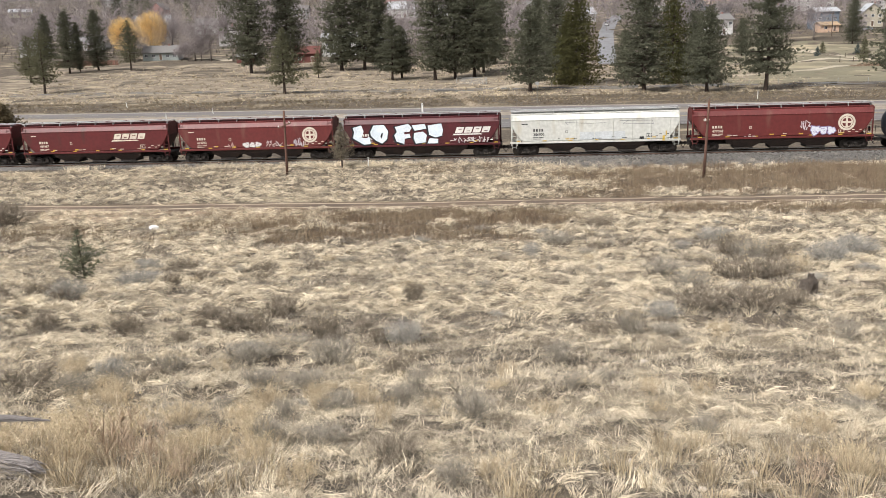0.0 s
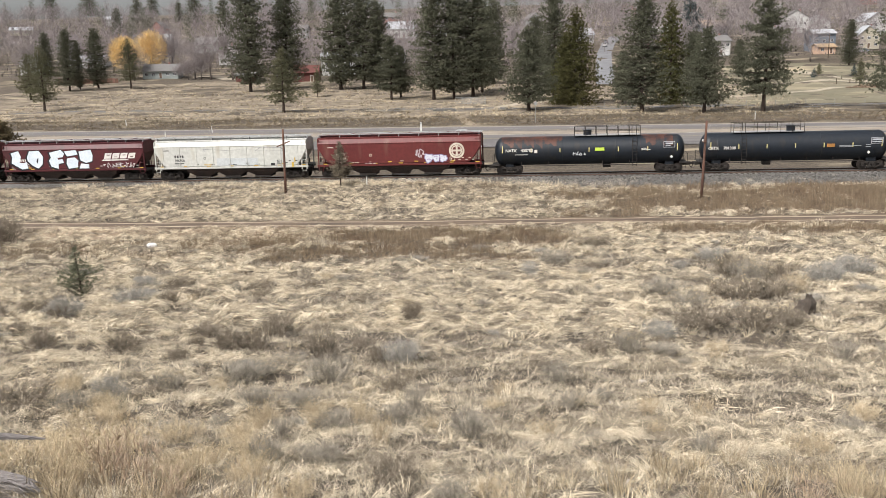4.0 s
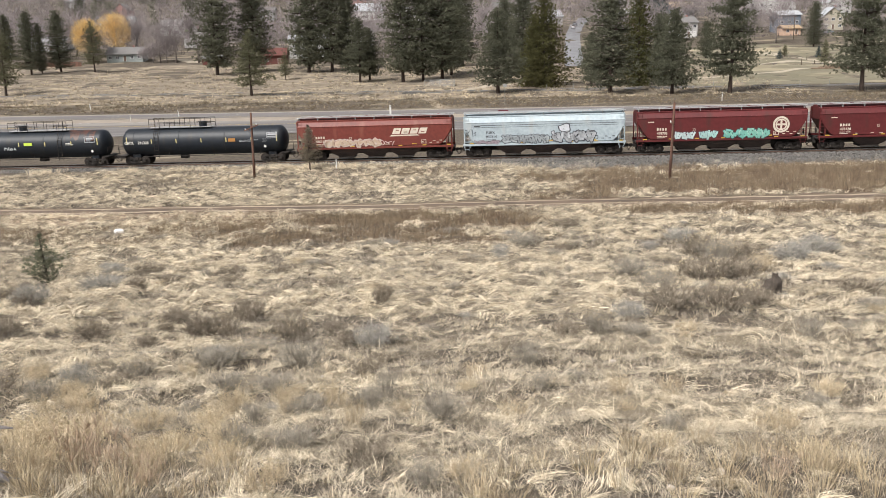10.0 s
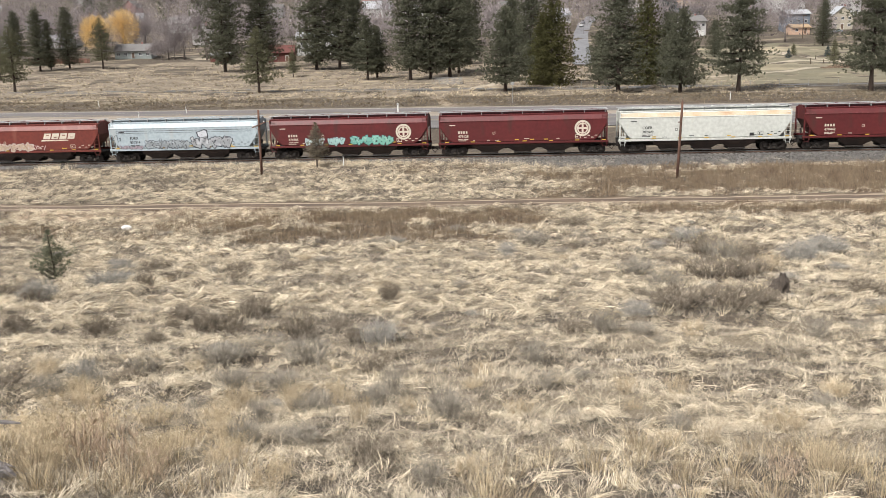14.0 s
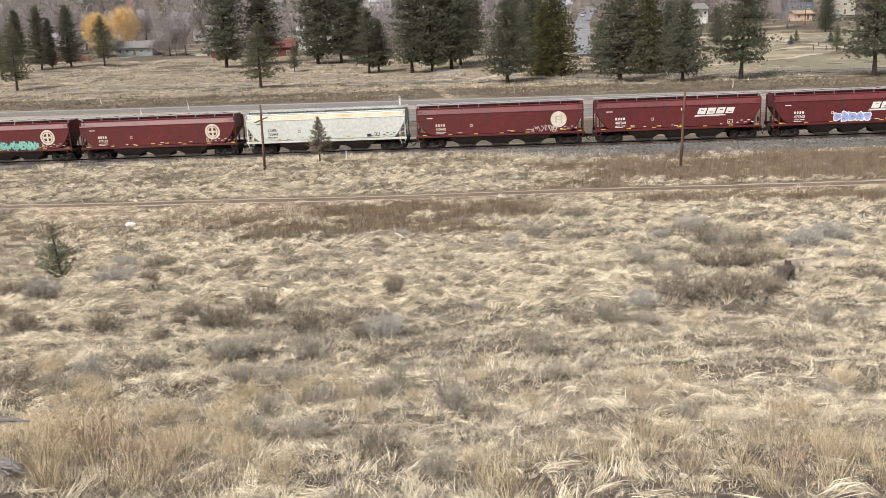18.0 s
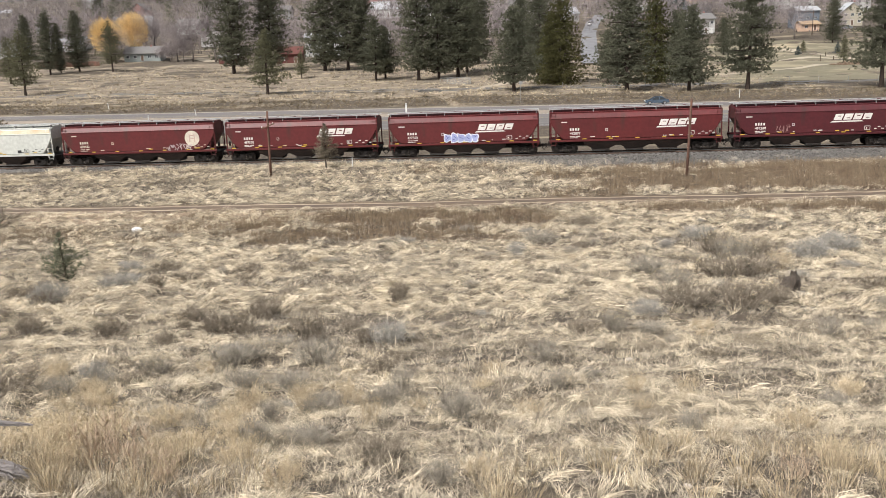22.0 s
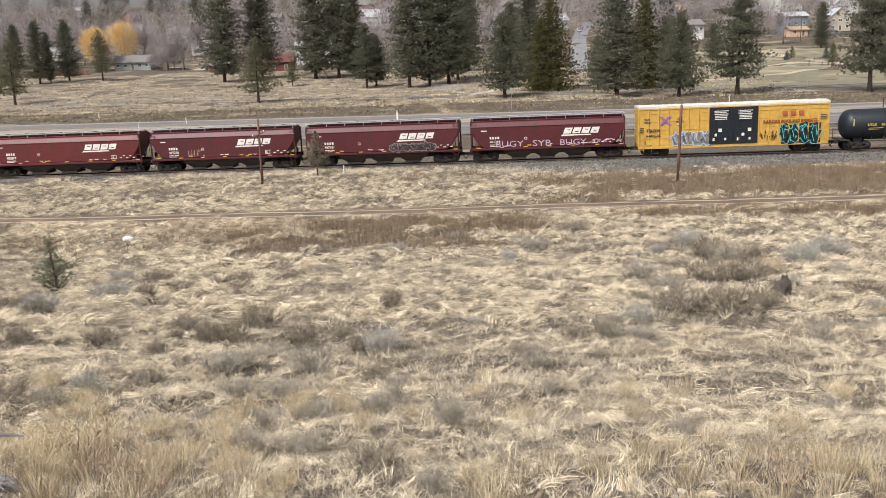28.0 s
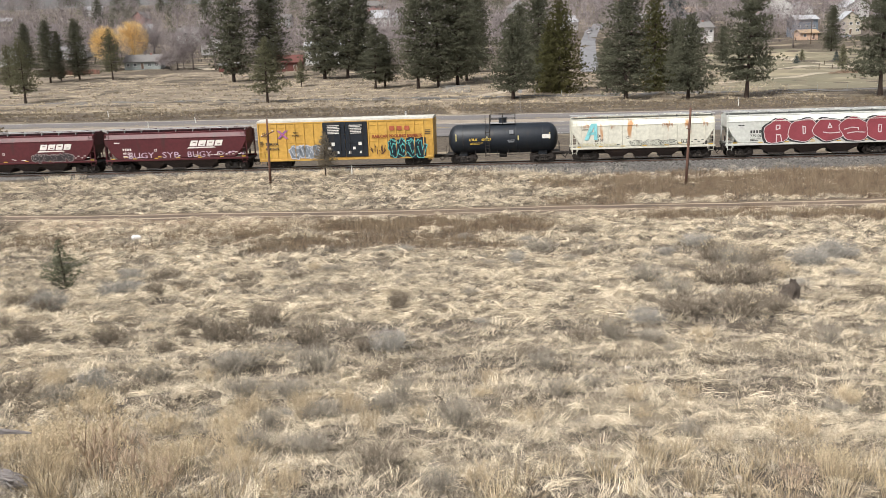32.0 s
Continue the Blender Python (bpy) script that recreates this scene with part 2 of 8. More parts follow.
for v, m in ((161.6, M_YEL), (170.4, M_PAINT), (151.6, M_PAINT), (131.6, M_PAINT), (144.9, M_YEL), (144.5, M_YEL)):
    strip("road_line", v - 0.08, v + 0.08, -500, 500, 0.15, m, "painted line on the worn asphalt", "road line", 10, 2)
dash = [(u, v) for v in (166.0, 138.0) for u in range(-200, 200, 12)]
dv, df = [], []
for u, v in dash:
    k = len(dv)
    for a, b in ((0, -0.07), (3.2, -0.07), (3.2, 0.07), (0, 0.07)):
        x, y = xy_of(u + a, v + b)
        dv.append((x, y, ground(x, y) + 0.155))
    df.append((k, k + 1, k + 2, k + 3))
tagged(new("lane_dashes", mesh_of("lane_dashes", dv, df, M_PAINT)), "broken white lane line on worn asphalt", "road line", kind="structure")
M_PATH = mat("old_asphalt_path", (0.15, 0.145, 0.14), (0.11, 0.105, 0.1), 0.3, 0.9, 0.3, place="world")
strip("footpath", 206.8, 210.6, -160, 190, 0.10, M_PATH, "narrow dark asphalt path through the dry meadow", "path", 4, 3, lambda u: np.where(u < 0, -0.0012 * u * 60, -0.02 * u))
strip("footpath", 202.6, 204.2, -160, 190, 0.10, M_PATH, "narrow dark ditch line beside the path", "ditch", 4, 3, lambda u: np.where(u < 0, -0.0012 * u * 60, -0.02 * u))


# ---- dry grass ----
def blades(name, x, y, length, width, lean, turn, material, label, category="grass", segs=2, sink=0.03, droop=0.5, z=None, curl=0.0):
    """Many tapered blades in one mesh. lean: from upright, in radians; turn: the way that they lean."""
    n = len(x)
    z = height(x, y) - sink if z is None else z
    base = np.stack([x, y, z], -1)
    out = np.stack([np.cos(turn), np.sin(turn), np.zeros(n)], -1)
    face = np.random.uniform(0, 6.283, n)
    across = np.stack([np.cos(face), np.sin(face), np.zeros(n)], -1) * (width / 2)[:, None]
    up = np.array([0, 0, 1.0])
    d1 = out * np.sin(lean)[:, None] + up * np.cos(lean)[:, None]
    lean2 = np.clip(lean + droop * np.random.uniform(0.4, 1.3, n), 0, 1.75)
    d2 = out * np.sin(lean2)[:, None] + up * np.cos(lean2)[:, None]
    if segs == 2:
        bent = turn + curl
        out2 = np.stack([np.cos(bent), np.sin(bent), np.zeros(n)], -1)
        d2 = out2 * np.sin(lean2)[:, None] + up * np.cos(lean2)[:, None]
        mid = base + d1 * (length * 0.5)[:, None]
        tip = mid + d2 * (length * 0.5)[:, None]
        co = np.stack([base - across, base + across, mid - across * 0.8, mid + across * 0.8, tip], 1).reshape(-1, 3)
        k = np.arange(n)[:, None] * 5
        tris = np.concatenate([k + [0, 1, 3], k + [0, 3, 2], k + [2, 3, 4]])
    else:
        tip = base + (d1 + d2) * (length * 0.5)[:, None]
        co = np.stack([base - across, base + across, tip], 1).reshape(-1, 3)
        tris = np.arange(n)[:, None] * 3 + [0, 1, 2]
    return tagged(new(name, fast_mesh(name, co, tris, material)), label, category, kind="stuff")


def spots(n, v0, v1, seed, reach=0.565, margin=2.2):
    """Random places in the wedge of field that lies before the camera, evenly spread."""
    r = np.random.RandomState(seed)
    y = np.sqrt(r.uniform(v0 * v0, v1 * v1, n))
    x = r.uniform(-1, 1, n) * (reach * y + margin)
    return x, y, r


M_STRAW = mat("dry_straw_grass", (0.90, 0.775, 0.575), (0.66, 0.555, 0.41), 1.7, 0.75, island=0.45, place="world", stain=(0.35, 0.295, 0.22), stain_scale=0.3, stain_at=(0.52, 0.66))
M_PALESTRAW = mat("bleached_straw_grass", (0.90, 0.78, 0.58), (0.72, 0.605, 0.445), 1.7, 0.75, island=0.35, place="world")
M_DARKSTRAW = mat("weathered_brown_grass", (0.40, 0.33, 0.245), (0.20, 0.165, 0.122), 1.7, 0.8, island=0.35, place="world")
M_GREY = mat("grey_dead_grass", (0.63, 0.55, 0.44), (0.23, 0.195, 0.153), 1.6, 0.8, island=0.35, place="world")
M_THATCH = mat("flattened_thatch", (0.70, 0.60, 0.46), (0.21, 0.175, 0.132), 1.9, 0.85, island=0.6, place="world")
M_WEED = mat("brown_dead_weeds", (0.165, 0.112, 0.072), (0.31, 0.235, 0.155), 0.7, 0.85, island=0.5, place="world")
M_SEED = mat("cream_seed_heads", (0.66, 0.55, 0.37), (0.50, 0.40, 0.26), 2.0, 0.85, island=0.3, place="world")


def flow(x, y):
    return 0.55 * waves(x, y, 6.0, 11) + 0.4 * waves(x, y, 2.3, 12) + 0.1


def off_road(x, y):
    u, v = uv_of(x, y)
    return np.abs(v - 69.2 - bend(u)) > 1.5


def by_track(x, y):
    """Grass grows up to the ties in the west, and to the foot of the ballast in the east."""
    u, v = uv_of(x, y)
    return v < 91.6 - 2.6 * np.clip((u + 8) / 16, 0, 1)


# the larger shrubs of the field: kind, place, width and height
FIELD = [("brush", 8.1, 28.0, 1.56, 0.88), ("brush", 9.6, 27.2, 1.38, 1.03), ("brush", 11.2, 28.3, 0.77, 0.72), ("brush", 11.7, 35.9, 1.79, 1.19), ("brush", 13.1, 35.7, 1.48, 1.13), ("sage", 8.8, 36.9, 1.16, 0.89), ("sage", 9.3, 34.4, 1.09, 0.84),
         ("brush", 14.2, 44.4, 1.55, 1.64), ("sage", 14.5, 42.7, 1.25, 1.48), ("brush", 15.8, 42.9, 1.06, 1.14), ("blue", 14.9, 50.2, 1.44, 0.98), ("blue", 18.1, 42.1, 1.39, 1.14), ("blue", 20.7, 44.9, 1.63, 1.23), ("stalks", 15.1, 38.5, 1.15, 1.10),
         ("brush", 16.1, 31.2, 1.33, 0.72), ("blue", 6.3, 26.3, 0.76, 0.65), ("sage", 4.7, 23.3, 0.61, 0.86), ("stalks", 6.8, 22.2, 0.66, 0.60), ("stalks", 10.5, 22.9, 0.71, 0.76), ("brush", -16.7, 33.3, 0.83, 0.76), ("blue", -14.8, 31.6, 0.97, 0.98),
         ("blue", -14.0, 35.9, 1.11, 0.90), ("brush", -11.8, 34.4, 0.61, 0.71), ("brush", -13.5, 41.6, 1.09, 0.68), ("brush", -11.4, 37.6, 0.70, 0.49), ("brush", -9.4, 40.5, 0.97, 0.59), ("brush", -6.9, 41.3, 0.98, 0.52), ("brush", -1.7, 30.3, 0.54, 0.86),
         ("brush", -6.7, 24.1, 0.59, 0.80), ("brush", -6.2, 24.6, 0.72, 0.81), ("brush", -5.8, 26.8, 0.96, 0.87), ("brush", -7.6, 24.2, 0.34, 0.52), ("brush", -7.5, 22.2, 0.48, 0.49), ("brush", -9.6, 23.8, 0.61, 0.73), ("brush", -12.1, 24.2, 0.64, 0.77),
         ("brush", -3.8, 22.9, 0.79, 0.86), ("sage", -4.4, 21.6, 0.75, 0.35), ("sage", -5.0, 18.9, 0.81, 0.57), ("sage", -4.7, 19.8, 0.58, 0.43), ("sage", -2.8, 18.0, 0.76, 0.74), ("brush", -2.2, 21.9, 0.40, 0.46), ("blue", -1.5, 21.8, 0.77, 0.67),
         ("sage", -6.3, 17.8, 0.50, 0.55), ("sage", -8.1, 17.1, 0.45, 0.39), ("blue", -6.7, 15.6, 0.44, 0.55), ("sage", -2.9, 15.2, 0.54, 0.38), ("stalks", -2.8, 12.8, 0.32, 0.52), ("stalks", -1.8, 14.2, 0.38, 0.47), ("stalks", -0.8, 14.2, 0.41, 0.68),
         ("stalks", -1.1, 11.5, 0.32, 0.48), ("stalks", 2.2, 18.9, 0.76, 0.71)]
FIELD += [("sage", 5.6, 51, 1.6, 0.9), ("stalks", 2, 15, 0.5, 0.4), ("brush", -7.9, 14.7, 0.9, 0.55), ("stalks", 3.4, 11.5, 0.45, 0.5), ("stalks", 5, 11.5, 0.5, 0.5), ("brush", -0.8, 9.3, 0.5, 0.35), ("brush", 9.3, 57.6, 1.6, 0.9),
          ("pink", -3.95, 9.0, 0.8, 0.85), ("pink", -3.5, 8.8, 0.6, 0.7), ("pink", -3.0, 8.5, 0.5, 0.45), ("pink", 3.6, 8.4, 0.5, 0.5), ("brush", -34.5, 65, 2.8, 2.0), ("brush", -36.5, 65.6, 2.4, 1.7), ("stalks", -0.1, 8.2, 0.45, 0.4)]
FIELD += [("gold", -5.75, 11.6, 0.62, 0.42), ("gold", -5.1, 11.0, 0.6, 0.42), ("gold", -4.5, 10.8, 0.55, 0.4), ("gold", -5.5, 10.3, 0.6, 0.4), ("gold", -4.75, 9.9, 0.55, 0.36), ("gold", -4.0, 11.6, 0.5, 0.36), ("gold", -3.3, 12.2, 0.5, 0.34), ("gold", -4.35, 8.6, 0.5, 0.4), ("gold", -5.3, 9.2, 0.5, 0.36), ("gold", -2.9, 10.9, 0.5, 0.3)]


def bare_of_shrubs(x, y):
    """False under the shrubs, where the grass is thin."""
    ok = (x + 21.75) ** 2 + (y - 60.0) ** 2 > 2.2
    for kind, sx, sy, w, t in FIELD:
        ok &= (x - sx) ** 2 + (y - sy) ** 2 > (w * 0.6) ** 2
        ok &= ((x - sx) ** 2 + (y - sy + w * 0.7) ** 2 > (w * 0.45) ** 2) | (y < 14)
    return ok


# brown weed stands: from u to u, from v to v, and how many
WEEDS = [(0, 50, 70.9, 88.5, 20000), (-21, 3, 51.0, 66.8, 9000), (4, 38, 62.0, 67.6, 8000), (12, 46, 57.5, 66.5, 1500), (-62, -42, 56.0, 66.0, 1500), (20, 60, 72.0, 90.0, 8000), (-14, -2, 84.0, 90.0, 900), (-46, -17, 51.5, 60.5, 5200), (-30, 0, 58.5, 66.0, 4200)]


def in_weeds(x, y):
    """Where the brown weeds stand thick and the straw is thin."""
    u, v = uv_of(x, y)
    found = np.zeros(np.shape(x), bool)
    for u0, u1, v0, v1, n in WEEDS[:3] + WEEDS[5:6]:
        found |= np.minimum(np.minimum(u - u0, u1 - u) / 6, np.minimum(v - v0, v1 - v) / 3.0) + 0.9 * waves(x, y, 6.0, 31) > 0.75
    return found


def greyness(x, y):
    return waves(x, y, 9.0, 21) + 0.7 * waves(x, y, 3.0, 22)


def clumps(cx, cy, per, size, wide, r, kind, material, name, label, segs=2, bent=0.8):
    """Bunches of blades: combed over with the wind in swirls, or standing in a fan."""
    n = len(cx) * per
    s = np.repeat(size, per)
    ccx, ccy = np.repeat(cx, per), np.repeat(cy, per)
    a, q = r.uniform(0, 6.283, n), np.sqrt(r.uniform(0, 1, n))
    if kind == "combed":
        comb = np.repeat(flow(cx, cy) + r.normal(0, 0.6, len(cx)) + math.pi * (r.uniform(0, 1, len(cx)) < 0.4), per) + r.normal(0, 0.2, n)
        curl = np.repeat(r.normal(0, bent, len(cx)), per) + r.normal(0, 0.44 * bent, n)
        x, y = ccx + np.cos(a) * q * s * 0.46, ccy + np.sin(a) * q * s * 0.46
        lean, turn, droop = r.uniform(0.85, 1.45, n), comb, 0.5
        z = height(x, y) + 0.24 * s * (1 - q) * r.uniform(0.2, 1, n) - 0.01
        length = s * r.uniform(0.8, 1.9, n)
    else:
        x, y = ccx + np.cos(a) * q * s * 0.26, ccy + np.sin(a) * q * s * 0.26
        lean, turn, droop, curl = q * r.uniform(0.15, 0.95, n), a + r.normal(0, 0.4, n), 0.35, 0.0
        z = height(x, y) - 0.03
        length = s * r.uniform(0.55, 1.1, n)
    return blades(name, x, y, length, wide * r.uniform(0.55, 1.35, n), lean, turn, material, label, segs=segs, z=z, droop=droop, curl=curl)


def swirls(cx, cy, per, size, wide, r, material, name, label, bent=0.75, stray=1.0):
    """Long strands that lie over in bundles, each bundle bending its own way with the wind's comb."""
    n, m = len(cx) * per, len(cx)
    s = np.repeat(size, per)
    head = np.repeat(flow(cx, cy) + r.normal(0, stray, m) + math.pi * (r.uniform(0, 1, m) < 0.45), per) + r.normal(0, 0.24, n)
    curl = np.repeat(r.normal(0, bent, m), per) + r.normal(0, 0.28, n)
    length = s * r.uniform(0.7, 2.0, n)
    arch = s * np.repeat(r.uniform(0.12, 0.62, m), per) * r.uniform(0.3, 1.3, n)
    x, y = np.repeat(cx, per) + r.normal(0, 0.25, n) * s, np.repeat(cy, per) + r.normal(0, 0.25, n) * s
    tilt = r.uniform(-1.3, 1.3, n)
    side = np.stack([-np.sin(head) * np.cos(tilt), np.cos(head) * np.cos(tilt), np.sin(tilt)], -1) * (wide * r.uniform(0.5, 1.3, n) / 2)[:, None]
    pts = []
    for k, rise in enumerate((0.15, 0.85, 1.0, 0.35)):
        pts.append(np.stack([x, y, height(x, y) + 0.01 + arch * rise], -1))
        a = head + curl * (k - 0.6)
        x, y = x + np.cos(a) * length / 3, y + np.sin(a) * length / 3
    co = np.stack([pts[0], pts[1] - side, pts[1] + side, pts[2] - side * 0.8, pts[2] + side * 0.8, pts[3]], 1).reshape(-1, 3)
    k = np.arange(n)[:, None] * 6
    tris = np.concatenate([k + [0, 2, 1], k + [1, 2, 4], k + [1, 4, 3], k + [3, 4, 5]])
    return tagged(new(name, fast_mesh(name, co, tris, material)), label, "grass", kind="stuff")


STRAW_L = "pale straw-coloured winter grass combed over in matted swirls"
GREY_L = "grey dead tufts of bunch grass among the straw"
BANDS = [(6.6, 14, 1650, 1300, 32, 0.0058, 0.20), (14, 26, 3500, 3300, 25, 0.0092, 0.26), (26, 46, 6000, 3000, 20, 0.0160, 0.41), (46, 67.5, 5800, 2100, 16, 0.0245, 0.45), (67.5, 93.5, 7200, 1700, 13, 0.0290, 0.50)]
for k, (v0, v1, ns, ng, per, w, size) in enumerate(BANDS):
    x, y, r = spots(int(ns * 1.9), v0, v1, 100 + k)
    keep = off_road(x, y) & by_track(x, y) & bare_of_shrubs(x, y) & ((y > 9.2) | (x < 0.08 * y) | (r.uniform(0, 1, len(x)) < 0.45)) & (~in_weeds(x, y) | (r.uniform(0, 1, len(x)) < 0.08)) & (greyness(x, y) + r.uniform(-0.7, 0.7, len(x)) < 0.55)
    x, y = x[keep][:ns], y[keep][:ns]
    if k in (1, 2):
        keep = (x < -0.25 * y) | (y > 27) | (r.uniform(0, 1, len(x)) < (0.38 if k == 1 else 0.5))
        x, y = x[keep], y[keep]
    cut = int(len(x) * (0.36, 0.5, 0.5, 0.42, 0.40)[k])
    a, b = int(cut * (0.2, 0.24, 0.36, 0.22, 0.2)[k]), int(cut * 0.8)
    for i, j, m in ((0, a, M_PALESTRAW), (a, b, M_STRAW), (b, cut, M_DARKSTRAW)):
        swirls(x[i:j], y[i:j], per, size * r.uniform(0.7, 1.35, j - i), w, r, m, "straw_grass", STRAW_L, 0.7 if k < 3 else 0.3, 1.0 if k < 3 else 0.4)
    x, y = x[cut:int(len(x) * 0.85)], y[cut:int(len(x) * 0.85)]
    a, b, c = int(len(x) * (0.2, 0.22, 0.34, 0.22, 0.2)[k]), int(len(x) * 0.7), len(x)
    for i, j, m in ((0, a, M_PALESTRAW), (a, b, M_STRAW), (b, c, M_DARKSTRAW)):
        clumps(x[i:j], y[i:j], per, size * r.uniform(0.6, 1.3, j - i), w, r, "combed", m, "straw_grass", STRAW_L, bent=0.8 if k < 3 else 0.25)
    x, y, r = spots(int(ng * 1.6), v0, v1, 120 + k)
    keep = off_road(x, y) & by_track(x, y) & (greyness(x, y) + r.uniform(-0.7, 0.7, len(x)) > -0.15)
    x, y = x[keep][:ng], y[keep][:ng]
    clumps(x, y, per, size * r.uniform(0.35, 0.8 if k < 2 else 1.0, len(x)), w * 1.1, r, "fan", M_GREY, "dead_grass", GREY_L, segs=1)
    x, y, r = spots(int(ng * (0.30, 0.22, 0.28, 0.28, 0.28)[k]), v0, v1, 140 + k)
    keep = off_road(x, y) & by_track(x, y) & (~in_weeds(x, y) | (r.uniform(0, 1, len(x)) < 0.3))
    x, y = x[keep], y[keep]
    clumps(x, y, per, size * r.uniform(0.45, (1.5, 1.2, 1.35, 1.35, 1.35)[k], len(x)), w, r, "fan", M_STRAW, "grass_tufts", "upright tufts of pale bunch grass", segs=2 if k < 2 else 1)
    n = (80000, 130000, 64000, 42000, 56000)[k]
    x, y, r = spots(n, v0, v1, 160 + k)
    keep = off_road(x, y) & by_track(x, y) & ((y > 9.2) | (x < 0.08 * y) | (r.uniform(0, 1, len(x)) < 0.4)) & (~in_weeds(x, y) | (r.uniform(0, 1, len(x)) < 0.25))
    x, y = x[keep], y[keep]
    n = len(x)
    blades("thatch", x, y, r.uniform(0.15, 0.4, n) * (0.5, 0.5, 0.85, 1.4, 1.7)[k], w * 1.5 * r.uniform(0.6, 1.4, n), r.uniform(0.6, 1.5, n), r.uniform(0, 6.28, n), M_THATCH, "flattened pale grey thatch on the soil", segs=1, z=height(x, y) + 0.01, droop=0.1)

# brown weed stands beside the dirt road and along the railway
wx, wy = [], []
for k, (u0, u1, v0, v1, n) in enumerate(WEEDS):
    r = np.random.RandomState(400 + k)
    u, v = r.uniform(u0, u1, n), r.uniform(v0, v1, n)
    x, y = xy_of(u, v)
    edge = np.minimum(np.minimum(u - u0, u1 - u) / 6, np.minimum(v - v0, v1 - v) / 3.0)
    keep = (edge + 0.9 * waves(x, y, 6.0, 31) + 0.5 * waves(x, y, 2.0, 32) + r.uniform(-0.5, 0.5, n) > 0.55) & off_road(x, y) & (np.hypot(x + 21.75, y - 59.6) > 2.6)
    wx.append(x[keep]), wy.append(y[keep])
wx, wy = np.repeat(np.concatenate(wx), 4), np.repeat(np.concatenate(wy), 4)
r = np.random.RandomState(450)
n = len(wx)
wx, wy = wx + r.normal(0, 0.16, n), wy + r.normal(0, 0.16, n)
blades("brown_weeds", wx, wy, r.uniform(0.2, 1.0, n) * np.where(wy < 68, 0.75, 1.0), r.uniform(0.016, 0.036, n), np.abs(r.normal(0, 0.38, n)), r.uniform(0, 6.28, n), M_WEED, "tall brown dead weeds standing beside the dirt road", "weeds", segs=1, droop=0.15)

# taller pale grass along the foot of the ballast
r = np.random.RandomState(455)
u, v = r.uniform(-52, 8, 620), r.uniform(88.6, 91.2, 620)
x, y = xy_of(u, v)
keep = (waves(x, y, 9.0, 35) + r.uniform(-0.6, 0.6, 620) > -0.1) & by_track(x, y)
clumps(x[keep], y[keep], 22, r.uniform(0.4, 0.95, keep.sum()), 0.028, r, "fan", M_PALESTRAW, "ballast_grass", "tall pale grass along the foot of the ballast", segs=1)

# pale dry verge and meadow beyond the highway
M_MEADOW = mat("meadow_straw", (0.54, 0.445, 0.31), (0.30, 0.245, 0.17), 0.09, 0.85, island=0.55, place="world", stain=(0.25, 0.21, 0.145), stain_scale=0.07, stain_stretch=(0.2, 1, 1))
r = np.random.RandomState(470)
n = 30000
u, v = r.uniform(-150, 130, n), 173.5 + 130 * r.uniform(0, 1, n) ** 1.6
x, y = xy_of(u, v)
blades("meadow_grass", x, y, r.uniform(0.25, 0.8, n), r.uniform(0.08, 0.2, n), r.uniform(0.9, 1.45, n), r.uniform(0, 6.28, n), M_MEADOW, "dry tan meadow grass between highway and houses", "grass", segs=1)

# pale drifts of lodged grass across the meadow, and the grey-olive winter lawn of the park
M_DRIFTGRASS = mat("pale_lodged_grass", (0.76, 0.64, 0.46), (0.60, 0.50, 0.35), 0.3, 0.85, island=0.3, place="world")
r = np.random.RandomState(474)
n = 100000
u, v = r.uniform(-150, 60, n), r.uniform(178, 290, n)
x, y = xy_of(u, v)
keep = waves(u * 0.2, v, 7.0, 45) + 0.6 * waves(u * 0.3, v, 2.6, 46) + r.uniform(-0.3, 0.3, n) > 0.25
x, y = x[keep], y[keep]
n = len(x)
blades("drift_grass", x, y, r.uniform(0.3, 0.7, n), r.uniform(0.06, 0.15, n), r.uniform(0.8, 1.45, n), r.uniform(0, 6.28, n), M_DRIFTGRASS, "pale lodged grass lying in streaks across the meadow", "grass", segs=1)
M_LAWN = mat("grey_olive_winter_lawn", (0.155, 0.140, 0.094), (0.205, 0.18, 0.122), 0.10, 0.95, 0.6, place="world", stretch=(0.6, 1, 1), stain=(0.34, 0.285, 0.19), stain_at=(0.54, 0.72), stain_scale=0.09, stain_stretch=(0.5, 1, 1))
strip("lawn", 211, 352, 36, 190, 0.09, M_LAWN, "grey-olive winter lawn of the park", "lawn", 4, 60)
n = 9000
u, v = r.uniform(30, 180, n), 178 + 40 * r.uniform(0, 1, n) ** 2
x, y = xy_of(u, v)
blades("verge_grass", x, y, r.uniform(0.25, 0.6, n), r.uniform(0.05, 0.10, n), r.uniform(0.5, 1.4, n), r.uniform(0, 6.28, n), M_MEADOW, "tan verge grass at the park's edge", "grass", segs=1)

# rank brown grass on the bank beside the highway, and undergrowth among the hillside gardens
M_BANK = mat("rank_bank_grass", (0.25, 0.195, 0.13), (0.16, 0.125, 0.085), 0.2, 0.85, island=0.4, place="world")
r = np.random.RandomState(480)
n = 34000
u, v = r.uniform(-130, 110, n), 174.0 + 11 * r.uniform(0, 1, n)
x, y = xy_of(u, v)
keep = waves(x, y, 9.0, 41) + r.uniform(-1, 1, n) > 0.1
x, y = x[keep], y[keep]
n = len(x)
blades("bank_grass", x, y, r.uniform(0.3, 0.7, n), r.uniform(0.06, 0.15, n), r.uniform(0.6, 1.4, n), r.uniform(0, 6.28, n), M_BANK, "rank brown grass on the highway bank", "grass", segs=1)
n = 6000
u, v = r.uniform(-150, 110, n), 183.0 + 12 * r.uniform(0, 1, n)
x, y = xy_of(u, v)
